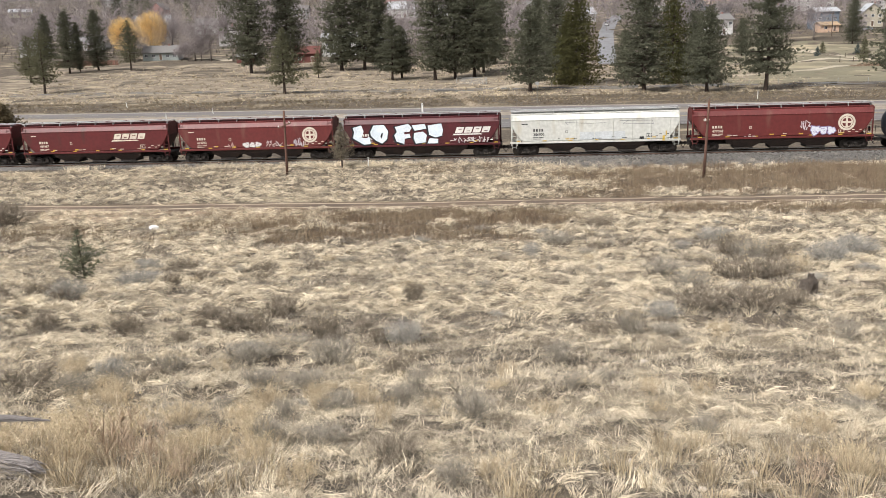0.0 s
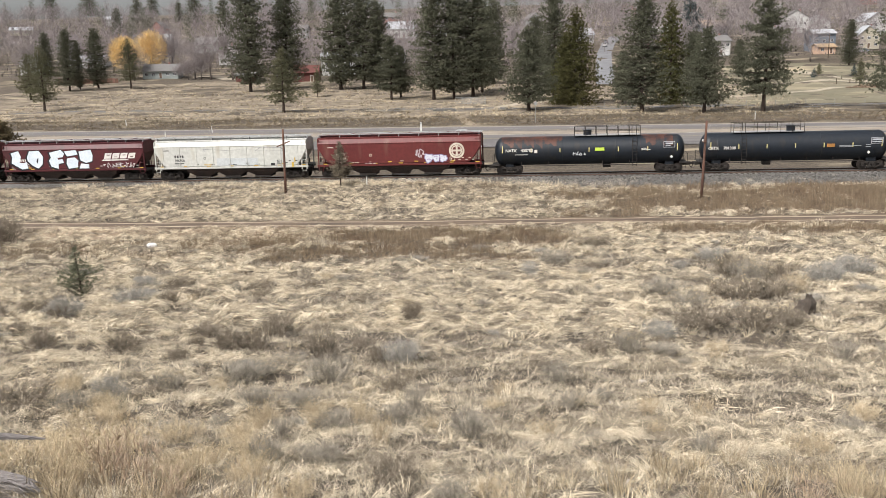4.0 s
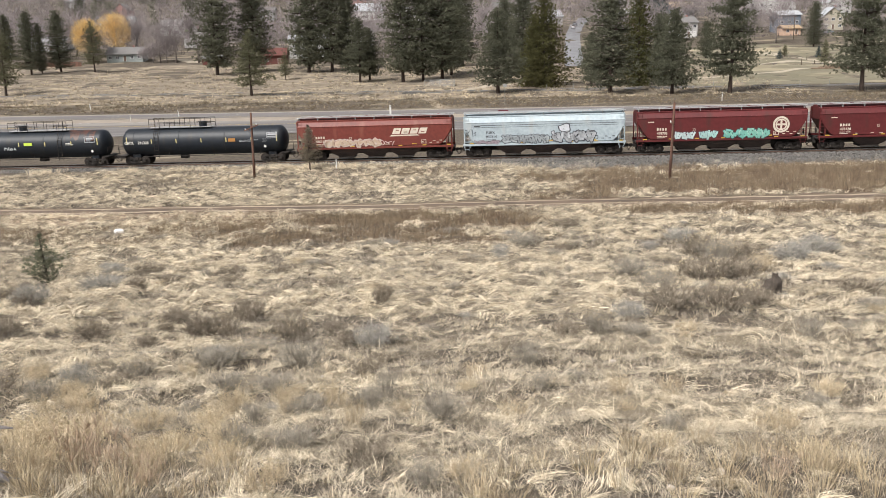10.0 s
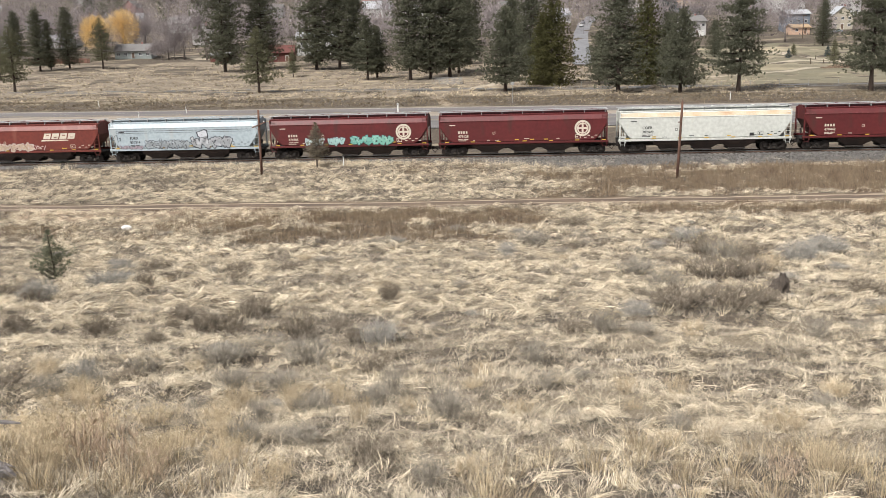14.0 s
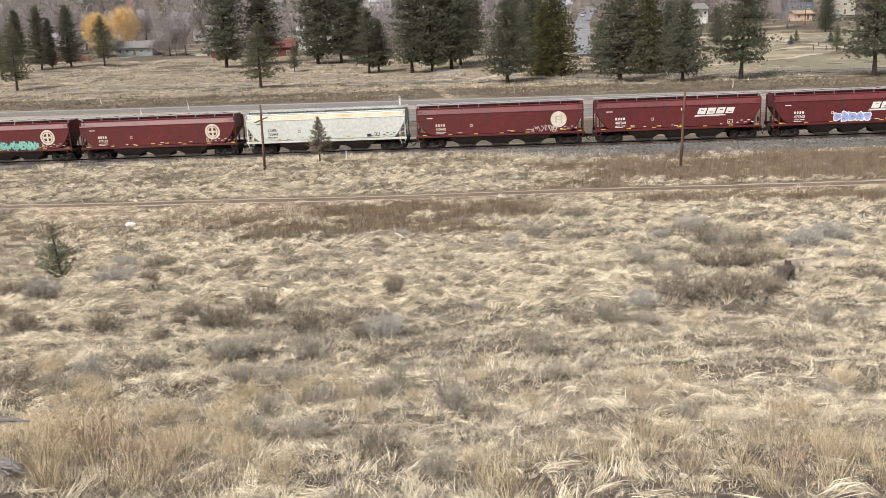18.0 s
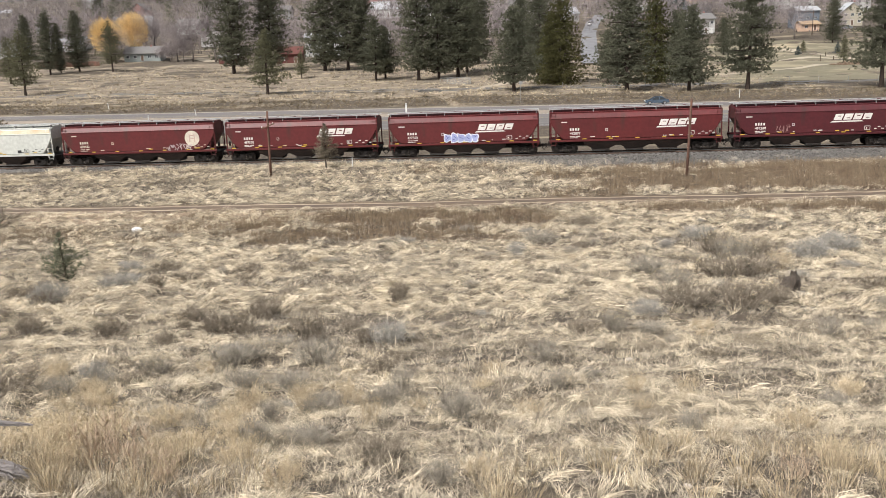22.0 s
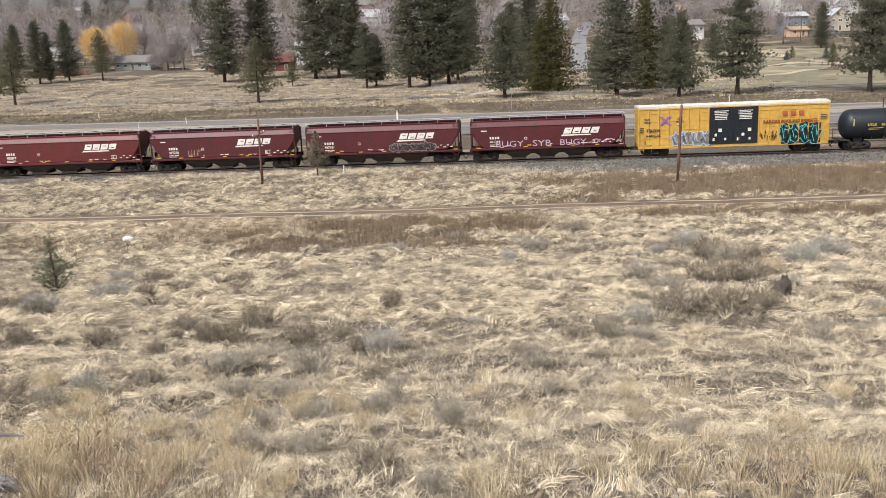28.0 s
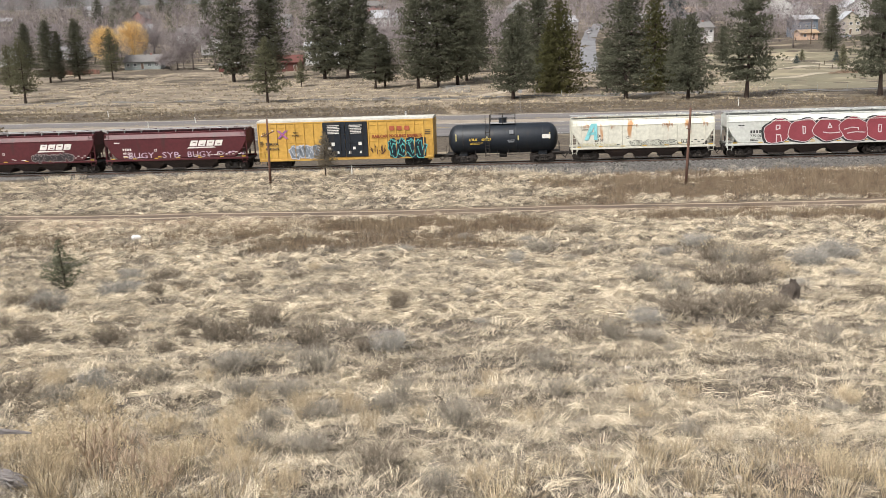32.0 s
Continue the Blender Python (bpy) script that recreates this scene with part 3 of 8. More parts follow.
blades("bank_grass", x, y, r.uniform(0.2, 0.5, n), r.uniform(0.05, 0.12, n), r.uniform(0.7, 1.4, n), r.uniform(0, 6.28, n), M_MEADOW, "pale grass along the top of the bank", "grass", segs=1)
r = np.random.RandomState(490)
u, v = r.uniform(-140, 60, 900), 187 + 110 * r.uniform(0, 1, 900) ** 1.4
x, y = xy_of(u, v)
keep = waves(x, y, 30.0, 43) > -0.2
clumps(x[keep], y[keep], 12, r.uniform(0.4, 0.9, keep.sum()), 0.055, r, "fan", M_MEADOW, "meadow_tufts", "pale dry tufts in the meadow", segs=1)
for k, (m, label) in enumerate(((M_DRIFTGRASS, "pale lodged tufts scattered over the meadow"), (M_MEADOW, "tan tufts scattered over the meadow"), (M_BANK, "rank brown tufts scattered over the meadow"))):
    u, v = r.uniform(-150, 60, 4200), 186.5 + 125 * r.uniform(0, 1, 4200) ** 1.25
    x, y = xy_of(u, v)
    keep = waves(x, y, 22.0, 44 + 3 * k) + 0.6 * waves(x, y, 6.0, 48 + k) > -0.1
    clumps(x[keep], y[keep], 10, r.uniform(0.35, 0.85, keep.sum()), 0.075, r, "fan", m, "lodged_tufts", label, segs=1)
u, v = r.uniform(-130, 110, 2200), 174.5 + 12 * r.uniform(0, 1, 2200)
x, y = xy_of(u, v)
clumps(x, y, 14, r.uniform(0.4, 0.9, 2200), 0.05, r, "fan", M_BANK, "bank_tufts", "rank olive-brown tufts on the highway bank", segs=1)
# tall golden bunches along the brow of the near slope
M_GOLD = mat("golden_bunch_grass", (0.58, 0.465, 0.30), (0.28, 0.215, 0.14), 1.2, 0.8, island=0.5, place="world")
r = np.random.RandomState(493)
m = 78
y = r.uniform(7.0, 10.2, m)
x = np.where(r.uniform(0, 1, m) < 0.46, r.uniform(0.05, 0.56, m), r.uniform(-0.56, -0.22, m)) * y
clumps(x, y, 60, r.uniform(0.3, 0.62, m), 0.0055, r, "fan", M_GOLD, "golden_grass", "tall golden bunch grass on the near slope")
# stray bright straws over the near slope
x, y, r = spots(12000, 6.8, 22, 495)
n = len(x)
blades("stray_straws", x, y, r.uniform(0.18, 0.5, n), r.uniform(0.003, 0.006, n) * np.clip(y / 10, 0.8, 2), r.uniform(0.3, 1.45, n), r.uniform(0, 6.28, n), M_STRAW, "stray bright straws over the dead grass", segs=2, droop=0.4, curl=r.normal(0, 0.6, n))
r = np.random.RandomState(497)
M_UNDERGROWTH = mat("mauve_grey_undergrowth", (0.23, 0.195, 0.19), (0.13, 0.11, 0.105), 0.05, 0.9, island=0.45, place="world")
n = 60000
y = 350 + 480 * r.uniform(0, 1, n) ** 1.3
x = r.uniform(-0.62, 0.62, n) * y
keep = ~((x > 0.10 * y) & (y < 372)) & ~((x < -60) & (y < 380)) & (np.abs(x - (52 + (y - 292) * 0.155)) > 6)
x, y = x[keep], y[keep]
n = len(x)
blades("undergrowth", x, y, r.uniform(0.6, 2.6, n), r.uniform(0.18, 0.5, n), np.abs(r.normal(0, 0.9, n)), r.uniform(0, 6.28, n), M_UNDERGROWTH, "mauve-grey winter undergrowth among hillside gardens", "undergrowth", segs=1)

# ---- trees ----
M_BARK = mat("pine_bark", (0.065, 0.045, 0.035), (0.04, 0.03, 0.025), 3.0, 0.95, 0.8, stretch=(3, 3, 0.6))
M_NEEDLE = mat("pine_needles", (0.098, 0.102, 0.070), (0.148, 0.149, 0.102), 0.25, 0.85, island=0.3, spec=0.15)
M_CEDAR = mat("golden_cedar_foliage", (0.070, 0.075, 0.030), (0.125, 0.108, 0.045), 0.3, 0.85, island=0.3, spec=0.15)
M_YOUNG = mat("young_pine_needles", (0.130, 0.128, 0.076), (0.185, 0.178, 0.108), 0.3, 0.85, island=0.3, spec=0.15)
M_SPRUCE = mat("blue_spruce_needles", (0.07, 0.095, 0.095), (0.05, 0.07, 0.07), 0.3, 0.8, island=0.4)
M_TWIG = mat("bare_twigs", (0.36, 0.315, 0.315), (0.21, 0.18, 0.18), 0.06, 0.9, island=0.2, place="world")
M_LIMB = mat("bare_bark", (0.20, 0.17, 0.15), (0.13, 0.11, 0.10), 1.0, 0.95, 0.3)
M_WILLOW = mat("yellow_willow_twigs", (0.86, 0.60, 0.25), (0.74, 0.50, 0.20), 0.3, 0.85, island=0.35, place="world")


def sprays(centres, outs, size, per, r, thin=0.16, fan=0.9):
    """Clumps of narrow needles that fan out from each centre."""
    n = len(centres) * per
    c, o = np.repeat(centres, per, 0), np.repeat(outs, per, 0)
    s = np.repeat(size, per) * r.uniform(0.6, 1.15, n)
    d = o + r.normal(0, fan, (n, 3))
    d /= np.linalg.norm(d, axis=1)[:, None] + 1e-9
    side = np.cross(d, r.normal(0, 1, (n, 3)))
    side /= np.linalg.norm(side, axis=1)[:, None] + 1e-9
    b = c + r.normal(0, 0.15, (n, 3)) * s[:, None] - d * s[:, None] * 0.25
    w = side * (s * thin)[:, None]
    co = np.stack([b - w, b + w, b + d * s[:, None]], 1).reshape(-1, 3)
    return co, np.arange(n)[:, None] * 3 + [0, 1, 2]


def conifer(name, seed, bare=0.18, limbs=120, shape=0.8, clump=0.040, per=9, leaf=None, ragged=0.35, label="", category="tree", drop=0.1, boughs=True, thick=36, aspect=1.6, thin=0.095, core=1.55):
    """A conifer one metre tall and one metre across its crown at unit scale: trunk, limbs and crown.
    aspect: height over width as it will stand, so that the needles keep their shape."""
    r = np.random.RandomState(seed)
    root = new(name)
    tagged(root, label, category)
    bend = r.normal(0, 0.012, 2)
    rings = []
    for k in range(9):
        t = k / 8
        rad = (0.024 * (1 - t) ** 0.9 + 0.003) * (1.35 if k == 0 else 1)
        rings.append([(bend[0] * math.sin(t * 3) + rad * math.cos(a), bend[1] * math.sin(t * 3) + rad * math.sin(a), t * 0.985 - 0.01) for a in np.arange(7) * 6.283 / 7])
    bmv, cs, os_, sz = loft(rings), [], [], []
    whorls = max(9, int(limbs / 7))
    for k in range(limbs):
        t = bare + (1 - bare) * (int(k / limbs * whorls) + r.normal(0.5, 0.27)) / whorls
        t = min(max(t, bare), 0.995)
        f = (t - bare) / (1 - bare)
        reach = 0.5 * min(1.0, (1 - f) ** shape * 1.12 + 0.02) * min(1.0, 0.72 + f * 2.2) * r.uniform(1 - ragged, 1.10)
        a = k * 2.4 + r.normal(0, 0.4)
        sag = (-drop * (1 - f) + r.uniform(-0.10, 0.12) + 0.22 * f) * reach
        p0 = Vector((0, 0, t * 0.97 * aspect))
        p1 = Vector((math.cos(a) * reach, math.sin(a) * reach, t * 0.97 * aspect + sag))
        if boughs and k % 3 == 0 and reach > 0.1:
            q0, q1 = p0.copy(), p0.lerp(p1, 0.7)
            q0.z, q1.z = q0.z / aspect, q1.z / aspect
            add_rod(bmv, q0, q1, 0.007 * (1 - f) + 0.002, 0.0015, 4)
        m = max(2, int(reach * thick))
        for j in range(m):
            q = (j + r.uniform(0.3, 1.0)) / m
            if q < 0.12 and f < 0.6:
                continue
            c = p0.lerp(p1, q)
            wide = 0.03 + 0.10 * reach * min(1.0, 2.2 * (1.05 - q))
            side = r.normal(0, wide)
            cs.append((c.x - math.sin(a) * side + r.normal(0, 0.012), c.y + math.cos(a) * side + r.normal(0, 0.012), c.z + 0.06 * reach * q * q + r.normal(0, 0.020)))
            os_.append((math.cos(a) * 0.7, math.sin(a) * 0.7, 0.55))
            sz.append(clump * r.uniform(0.6, 1.15) * (core if q < 0.6 and j % 2 else 1.0))
    part("trunk", bmv, M_BARK, root)
    co, tr = sprays(np.array(cs), np.array(os_), np.array(sz), per, r, thin)
    co[:, 2] /= aspect
    co[:, 2] *= 1.0 / co[:, 2].max()
    part("crown", fast_mesh("crown", co, tr, leaf or M_NEEDLE), None, root)
    return root


PINE = "dark green ponderosa pine with a bare lower trunk"
KINDS = {
    "tall": [conifer("pine_tree", 11, 0.08, 250, 0.42, 0.050, 11, label=PINE, aspect=2.3, thick=44, ragged=0.48), conifer("pine_tree", 12, 0.10, 250, 0.50, 0.050, 11, label=PINE, aspect=2.3, thick=44, ragged=0.48), conifer("pine_tree", 13, 0.07, 250, 0.38, 0.050, 11, label=PINE, aspect=2.3, thick=44, ragged=0.48)],
    "middling": [conifer("pine_tree", 21, 0.12, 190, 0.58, 0.042, 14, label=PINE, aspect=1.4, thick=56, ragged=0.45, core=1.3), conifer("pine_tree", 22, 0.10, 190, 0.50, 0.042, 14, label=PINE, aspect=1.4, thick=56, ragged=0.45, core=1.3)],
    "broad": [conifer("pine_tree", 14, 0.20, 130, 0.75, 0.040, 13, M_YOUNG, label="broad young green pine with a short bare trunk", thick=64, aspect=1.3, ragged=0.55, core=1.0), conifer("pine_tree", 15, 0.18, 130, 0.85, 0.040, 13, M_YOUNG, label="broad young green pine with a short bare trunk", thick=64, aspect=1.3, ragged=0.55, core=1.0)],
    "open": [conifer("pine_tree", 16, 0.18, 120, 0.6, 0.037, 15, ragged=0.50, thick=92, label="dark green pine with ragged, open branches", aspect=1.6), conifer("pine_tree", 17, 0.16, 120, 0.6, 0.037, 15, ragged=0.45, thick=92, label="dark green pine with ragged, open branches", aspect=1.6)],
    "cedar": [conifer("cedar_tree", 18, 0.03, 260, 0.75, 0.041, 13, M_CEDAR, 0.18, "dense golden-green cedar branching down to the ground", drop=0.35, aspect=1.65, thick=44)],
    "spruce": [conifer("spruce_tree", 19, 0.04, 130, 0.9, 0.06, 8, M_SPRUCE, 0.15, "small blue-grey spruce on the dry lawn", drop=0.2, aspect=1.4)],
    "far": [conifer("pine_tree", 24, 0.08, 120, 0.6, 0.085, 6, label="dark far-off pine on the hillside", aspect=2.0, thick=30)],
}
used = set()


def plant(kind, x, y, tall, wide, sink=0.15):
    """Sets a tree of that kind on the land, its height and crown width in metres."""
    if kind == "tall":
        kind = "far" if y > 400 else "middling" if tall < 1.95 * wide else "tall"
    pool = KINDS[kind]
    src = pool[len(used) % len(pool)]
    m = pose(x, y, ground(x, y) - sink, 0, 0, (len(used) * 77) % 360)
    ob = src if src not in used else copy_thing(src, m)
    ob.matrix_basis = m
    k = {"broad": 1.05, "cedar": 1.12}.get(kind, 1.2)
    ob.scale = (wide * k, wide * k, tall)
    used.add(ob)
    used.add(src)
    return ob


PINES = [("broad", -109.1, 234, 17.5, 11.5), ("tall", -136.2, 313, 22, 9.5), ("tall", -134.5, 318, 17.9, 5), ("tall", -128.7, 320, 21.6, 9.6),
         ("broad", -116.9, 320, 18.4, 11), ("tall", -66.7, 290, 42.5, 14.5), ("tall", -55.9, 298, 35.4, 14), ("broad", -40.7, 209.7, 15.7, 11.8),
         ("broad", -39.9, 257.8, 8.5, 4.8), ("tall", -37, 288.5, 36.6, 15.5), ("tall", -29.6, 289, 37.8, 14), ("open", -17.5, 243.5, 17.5, 9.5),
         ("tall", -15.2, 249, 15, 8.5), ("tall", -5.7, 241, 34.2, 12.5), ("tall", -0.3, 243, 31.3, 10.5), ("tall", 5, 246, 36.0, 13.5),
         ("tall", 16.5, 200, 19.2, 12), ("tall", 25, 226, 29.5, 9.5), ("cedar", 26.9, 216, 17.8, 9), ("cedar", 29.1, 215.4, 23.5, 13.4)]
PINES += [("tall", 40.4, 215, 13.5, 7.5), ("tall", 39.8, 189.5, 25, 12.4), ("cedar", 50.5, 211, 24.5, 11.5), ("tall", 56, 211, 17.5, 10), ("tall", 51.7, 184.8, 18.2, 11),
          ("open", 64, 185.2, 25, 13), ("open", 88.9, 179, 24.5, 14), ("broad", -130.7, 272, 14.5, 11), ("broad", 113.5, 251.5, 8.2, 4.4), ("spruce", 114, 285, 3.4, 2.4),
          ("tall", 144.5, 330, 17, 8), ("tall", -165, 360, 20, 9), ("spruce", 112, 430, 24, 17), ("tall", -120, 470, 30, 12), ("tall", 8, 262, 27, 11), 
          ("tall", -25.5, 300, 29, 11), ("tall", 13, 300, 28, 12), ("tall", 95, 300, 13, 7), ("broad", 120, 296, 4.6, 3.2), ("broad", 98, 186, 14, 8), ("tall", -210, 330, 20, 12), ("tall", 30, 330, 22, 12), ("spruce", 131, 295, 4.2, 2.6)]
PINES += [("tall", -196, 684, 29, 16), ("tall", -261, 744, 22, 12), ("tall", -220, 588, 19, 11), ("tall", -274, 821, 26, 13), ("tall", -216, 709, 18, 9), ("tall", -382, 947, 32, 20), ("tall", -368, 824, 30, 16)]
for p in PINES:
    plant(*p)


def bare_tree_data(r, tall, wide, depth=4, kids=4, least=0.03, flat=False, dome=0, fine=0.05):
    """Strips for one leafless tree: lists of places and triangles."""
    co, tr = [], []

    def grow(p, d, length, rad, level):
        e, rad = p + d * length, max(rad, least)
        side = Vector((d.y, -d.x, 0.2 * r.normal()))
        side = (side.normalized() if side.length > 0.01 else Vector((1, 0, 0))) * rad
        s2 = d.cross(side).normalized() * rad
        k = len(co)
        if flat:
            co.extend([p + side, p - side, e])
            tr.append((k, k + 1, k + 2))
        else:
            co.extend([p + side, p - side, e, p + s2, p - s2])
            tr.extend([(k, k + 1, k + 2), (k + 3, k + 4, k + 2)])
        if level == 0:
            return
        for j in range(kids + (1 if level == 1 else 0)):
            q = 0.35 + 0.65 * (j + r.uniform(0.2, 1)) / (kids + 0.5)
            a, t = r.uniform(0, 6.283), r.uniform(0.35, 0.95) if level > 1 else r.uniform(0.6, 1.5)
            n = Vector((math.cos(a) * wide / tall * 1.3, math.sin(a) * wide / tall * 1.3, 0.55)) * t + d * (1.05 - t * 0.4)
            grow(p + d * length * min(q, 1), n.normalized(), length * r.uniform(0.5, 0.74), rad * 0.5, level - 1)

    grow(Vector((0, 0, 0)), Vector((r.normal(0, 0.05), r.normal(0, 0.05), 1)).normalized(), tall * 0.42, tall * 0.017, depth)
    co = np.array([tuple(c) for c in co])
    co[:, 2] *= tall / co[:, 2].max()
    tr = np.array(tr)
    if dome:
        # the haze of fine twigs that rounds the crown
        d = r.normal(0, 1, (dome, 3))
        d /= np.linalg.norm(d, axis=1)[:, None]
        p = d * (r.uniform(0, 1, dome) ** 0.4)[:, None] * (wide * 0.46, wide * 0.46, tall * 0.36) + (0, 0, tall * 0.60)
        p[:, :2] *= 1 + 0.12 * np.sin(3 * np.arctan2(d[:, 1], d[:, 0]) + wide)[:, None]
        d = d * 0.8 + r.normal(0, 0.35, (dome, 3)) + (0, 0, 0.55)
        d /= np.linalg.norm(d, axis=1)[:, None]
        s = np.cross(d, r.normal(0, 1, (dome, 3)))
        s *= (fine / np.linalg.norm(s, axis=1))[:, None]
        e = p + d * (tall * r.uniform(0.07, 0.15, dome))[:, None]
        k = len(co)
        co = np.concatenate([co, np.stack([p - s, p + s, e], 1).reshape(-1, 3)])
        tr = np.concatenate([tr, k + np.arange(dome * 3).reshape(-1, 3)])
    return co, tr


def fork_of_trunk(tall):
    return loft([[(rad * math.cos(a), rad * math.sin(a), z) for a in np.arange(6) * 1.047] for rad, z in ((tall * 0.026, -0.3), (tall * 0.02, tall * 0.15), (tall * 0.013, tall * 0.4))])


def bare_thing(x, y, tall, wide, seed, twig=None, name="bare_tree", label="leafless grey cottonwood with fine twigs", depth=4, least=0.045, kids=4, dome=2300, fine=0.026):
    r = np.random.RandomState(seed)
    root = thing(name, x, y, ground(x, y) - 0.1, label, "tree", r.uniform(0, 360))
    part("trunk", fork_of_trunk(tall), M_LIMB, root, smooth=True)
    co, tr = bare_tree_data(r, tall, wide, depth, kids, least, False, dome, fine)
    part("crown", fast_mesh("crown", co, tr, twig or M_TWIG), None, root)


NEAR_BARE = [(-127, 352, 14, 13), (-103, 353, 15, 12), (-96, 350, 17, 13), (-118, 372, 20, 18), (-150, 372, 17, 15), (-178, 372, 16, 16), (-86, 345, 18, 11), (-60, 345, 18, 14),
             (-80, 372, 22, 16), (72, 330, 17, 12), (84, 318, 15, 12), (139, 352, 15, 14), (126, 345, 10, 10), (150, 340, 9, 8), (-20, 330, 17, 14), (-135, 395, 19, 18), (-105.5, 352, 8, 9), (-109, 354, 6, 7), (-100, 351, 10, 10), (-122, 385, 17, 16), (-70, 352, 16, 14), (-150, 392, 17, 16), (-165, 385, 18, 16), (130, 374, 12, 13), (165, 373, 9, 11), (188, 378, 12, 12), (120, 402, 14, 13), (97, 385, 13, 12), (202, 384, 11, 12), (84, 372, 12, 11), (146, 396, 13, 12), (108, 372, 8, 9)]
for k, (x, y, tall, wide) in enumerate(NEAR_BARE):
    bare_thing(x, y, tall, wide, 500 + k)
for k, (x, y, tall, wide) in enumerate([(-131.5, 356, 17.5, 11), (-126.5, 374, 18.5, 14)]):
    bare_thing(x, y, tall, wide, 540 + k, M_WILLOW, "willow_tree", "leafless willow with golden yellow twigs", 4, 0.05, 4, 5200, 0.038)

# woods and gardens on the hillside behind the houses
forms = [bare_tree_data(np.random.RandomState(560 + k), 13.0, 14.0, 3, 4, 0.07, True, 190, 0.06) for k in range(7)]
r = np.random.RandomState(580)
SITES = [(-118, 362, 10), (114, 388, 9), (98, 432, 8), (134, 470, 8), (175, 390, 9), (155, 384, 9), (150, 432, 9), (176, 470, 9), (208, 455, 9), (-131, 372, 10), (-118, 382, 10)]
all_co, all_tr, count = [], [], 0
for k in range(1150):
    y = 335 + 520 * r.uniform(0, 1) ** 1.3
    x = r.uniform(-0.60, 0.60) * y
    if 0.10 * y < x and y < 375:
        continue
    if abs(x - (52 + (y - 292) * 0.155)) < 7 and y < 480:
        continue
    if x < -70 and y < 385 or any(abs(x / y - a / b) < w / b and y < b + 6 for a, b, w in SITES) and r.uniform(0, 1) < 0.7:
        continue
    co, tr = forms[k % 7]
    s, a = r.uniform(0.8, 1.55), r.uniform(0, 6.28)
    c = co * s
    c = np.stack([c[:, 0] * math.cos(a) - c[:, 1] * math.sin(a) + x, c[:, 0] * math.sin(a) + c[:, 1] * math.cos(a) + y, c[:, 2] + ground(x, y) - 0.2], -1)
    all_co.append(c), all_tr.append(tr + count)
    count += len(c)
for k in range(260):
    y = 395 + 260 * r.uniform(0, 1)
    x = r.uniform(0.16, 0.62) * y
    co, tr = forms[k % 7]
    s, a = r.uniform(0.7, 1.3), r.uniform(0, 6.28)
    c = co * s
    c = np.stack([c[:, 0] * math.cos(a) - c[:, 1] * math.sin(a) + x, c[:, 0] * math.sin(a) + c[:, 1] * math.cos(a) + y, c[:, 2] + ground(x, y) - 0.2], -1)
    all_co.append(c), all_tr.append(tr + count)
    count += len(c)
tagged(new("hillside_woods", fast_mesh("hillside_woods", np.concatenate(all_co), np.concatenate(all_tr), M_TWIG)), "leafless grey-mauve trees covering the hillside town", "woods", kind="stuff")
crown = [c for c in KINDS["far"][0].children if c.name.startswith("crown")][0].data
pine_co = np.array([v.co[:] for v in crown.vertices])
lp = np.zeros(len(crown.loops), np.int32)
crown.loops.foreach_get("vertex_index", lp)
pine_tr = lp.reshape(-1, 3)[::4]
all_co, all_tr, count = [], [], 0
for k in range(85):
    y = 420 + 420 * r.uniform(0, 1)
    x = r.uniform(-0.6, 0.6) * y
    s, w = r.uniform(13, 27), r.uniform(8, 13)
    c = pine_co * (w, w, s) + (x, y, ground(x, y) - 0.2)
    all_co.append(c), all_tr.append(pine_tr + count)
    count += len(c)
tagged(new("hillside_pines", fast_mesh("hillside_pines", np.concatenate(all_co), np.concatenate(all_tr), M_NEEDLE)), "dark pines scattered over the far hillside", "woods", kind="stuff")

# ---- the town beyond the highway ----
M_SIDING_GREY = mat("grey_siding", (0.30, 0.33, 0.32), (0.25, 0.275, 0.27), 1.0, 0.8, 0.2, stretch=(0.3, 0.3, 6))
M_SIDING_WHITE = mat("white_siding", (0.56, 0.55, 0.535), (0.47, 0.46, 0.445), 1.0, 0.8, 0.2, stretch=(0.3, 0.3, 6))
M_SIDING_CREAM = mat("cream_siding", (0.42, 0.38, 0.305), (0.37, 0.335, 0.27), 1.0, 0.8, 0.2, stretch=(0.3, 0.3, 6))
M_SIDING_BLUE = mat("blue_grey_siding", (0.16, 0.19, 0.23), (0.13, 0.155, 0.19), 1.0, 0.8, 0.2, stretch=(0.3, 0.3, 6))
M_BRICKRED = mat("pinkish_red_wall", (0.36, 0.20, 0.18), (0.29, 0.15, 0.135), 1.0, 0.85, 0.3)
M_BARNRED = mat("dull_red_boards", (0.15, 0.055, 0.045), (0.11, 0.045, 0.04), 1.2, 0.9, 0.3, stretch=(4, 4, 0.4))
M_TAN = mat("peach_tan_wall", (0.58, 0.40, 0.29), (0.5, 0.35, 0.26), 1.0, 0.85, 0.3)
M_SHINGLE = mat("grey_shingles", (0.20, 0.19, 0.185), (0.15, 0.145, 0.14), 1.2, 0.9, 0.4, stretch=(1, 3, 1))
M_SHINGLE_L = mat("pale_grey_roofing", (0.42, 0.43, 0.45), (0.35, 0.36, 0.38), 1.2, 0.85, 0.3)
M_SHINGLE_O = mat("orange_tan_roofing", (0.40, 0.29, 0.18), (0.33, 0.235, 0.15), 1.2, 0.85, 0.3)
M_TRIM = mat("white_trim", (0.75, 0.74, 0.72), (0.65, 0.64, 0.62), 1.0, 0.7)
M_PANE = mat("dark_window_glass", (0.035, 0.04, 0.05), (0.05, 0.055, 0.065), 0.5, 0.08, spec=0.6)
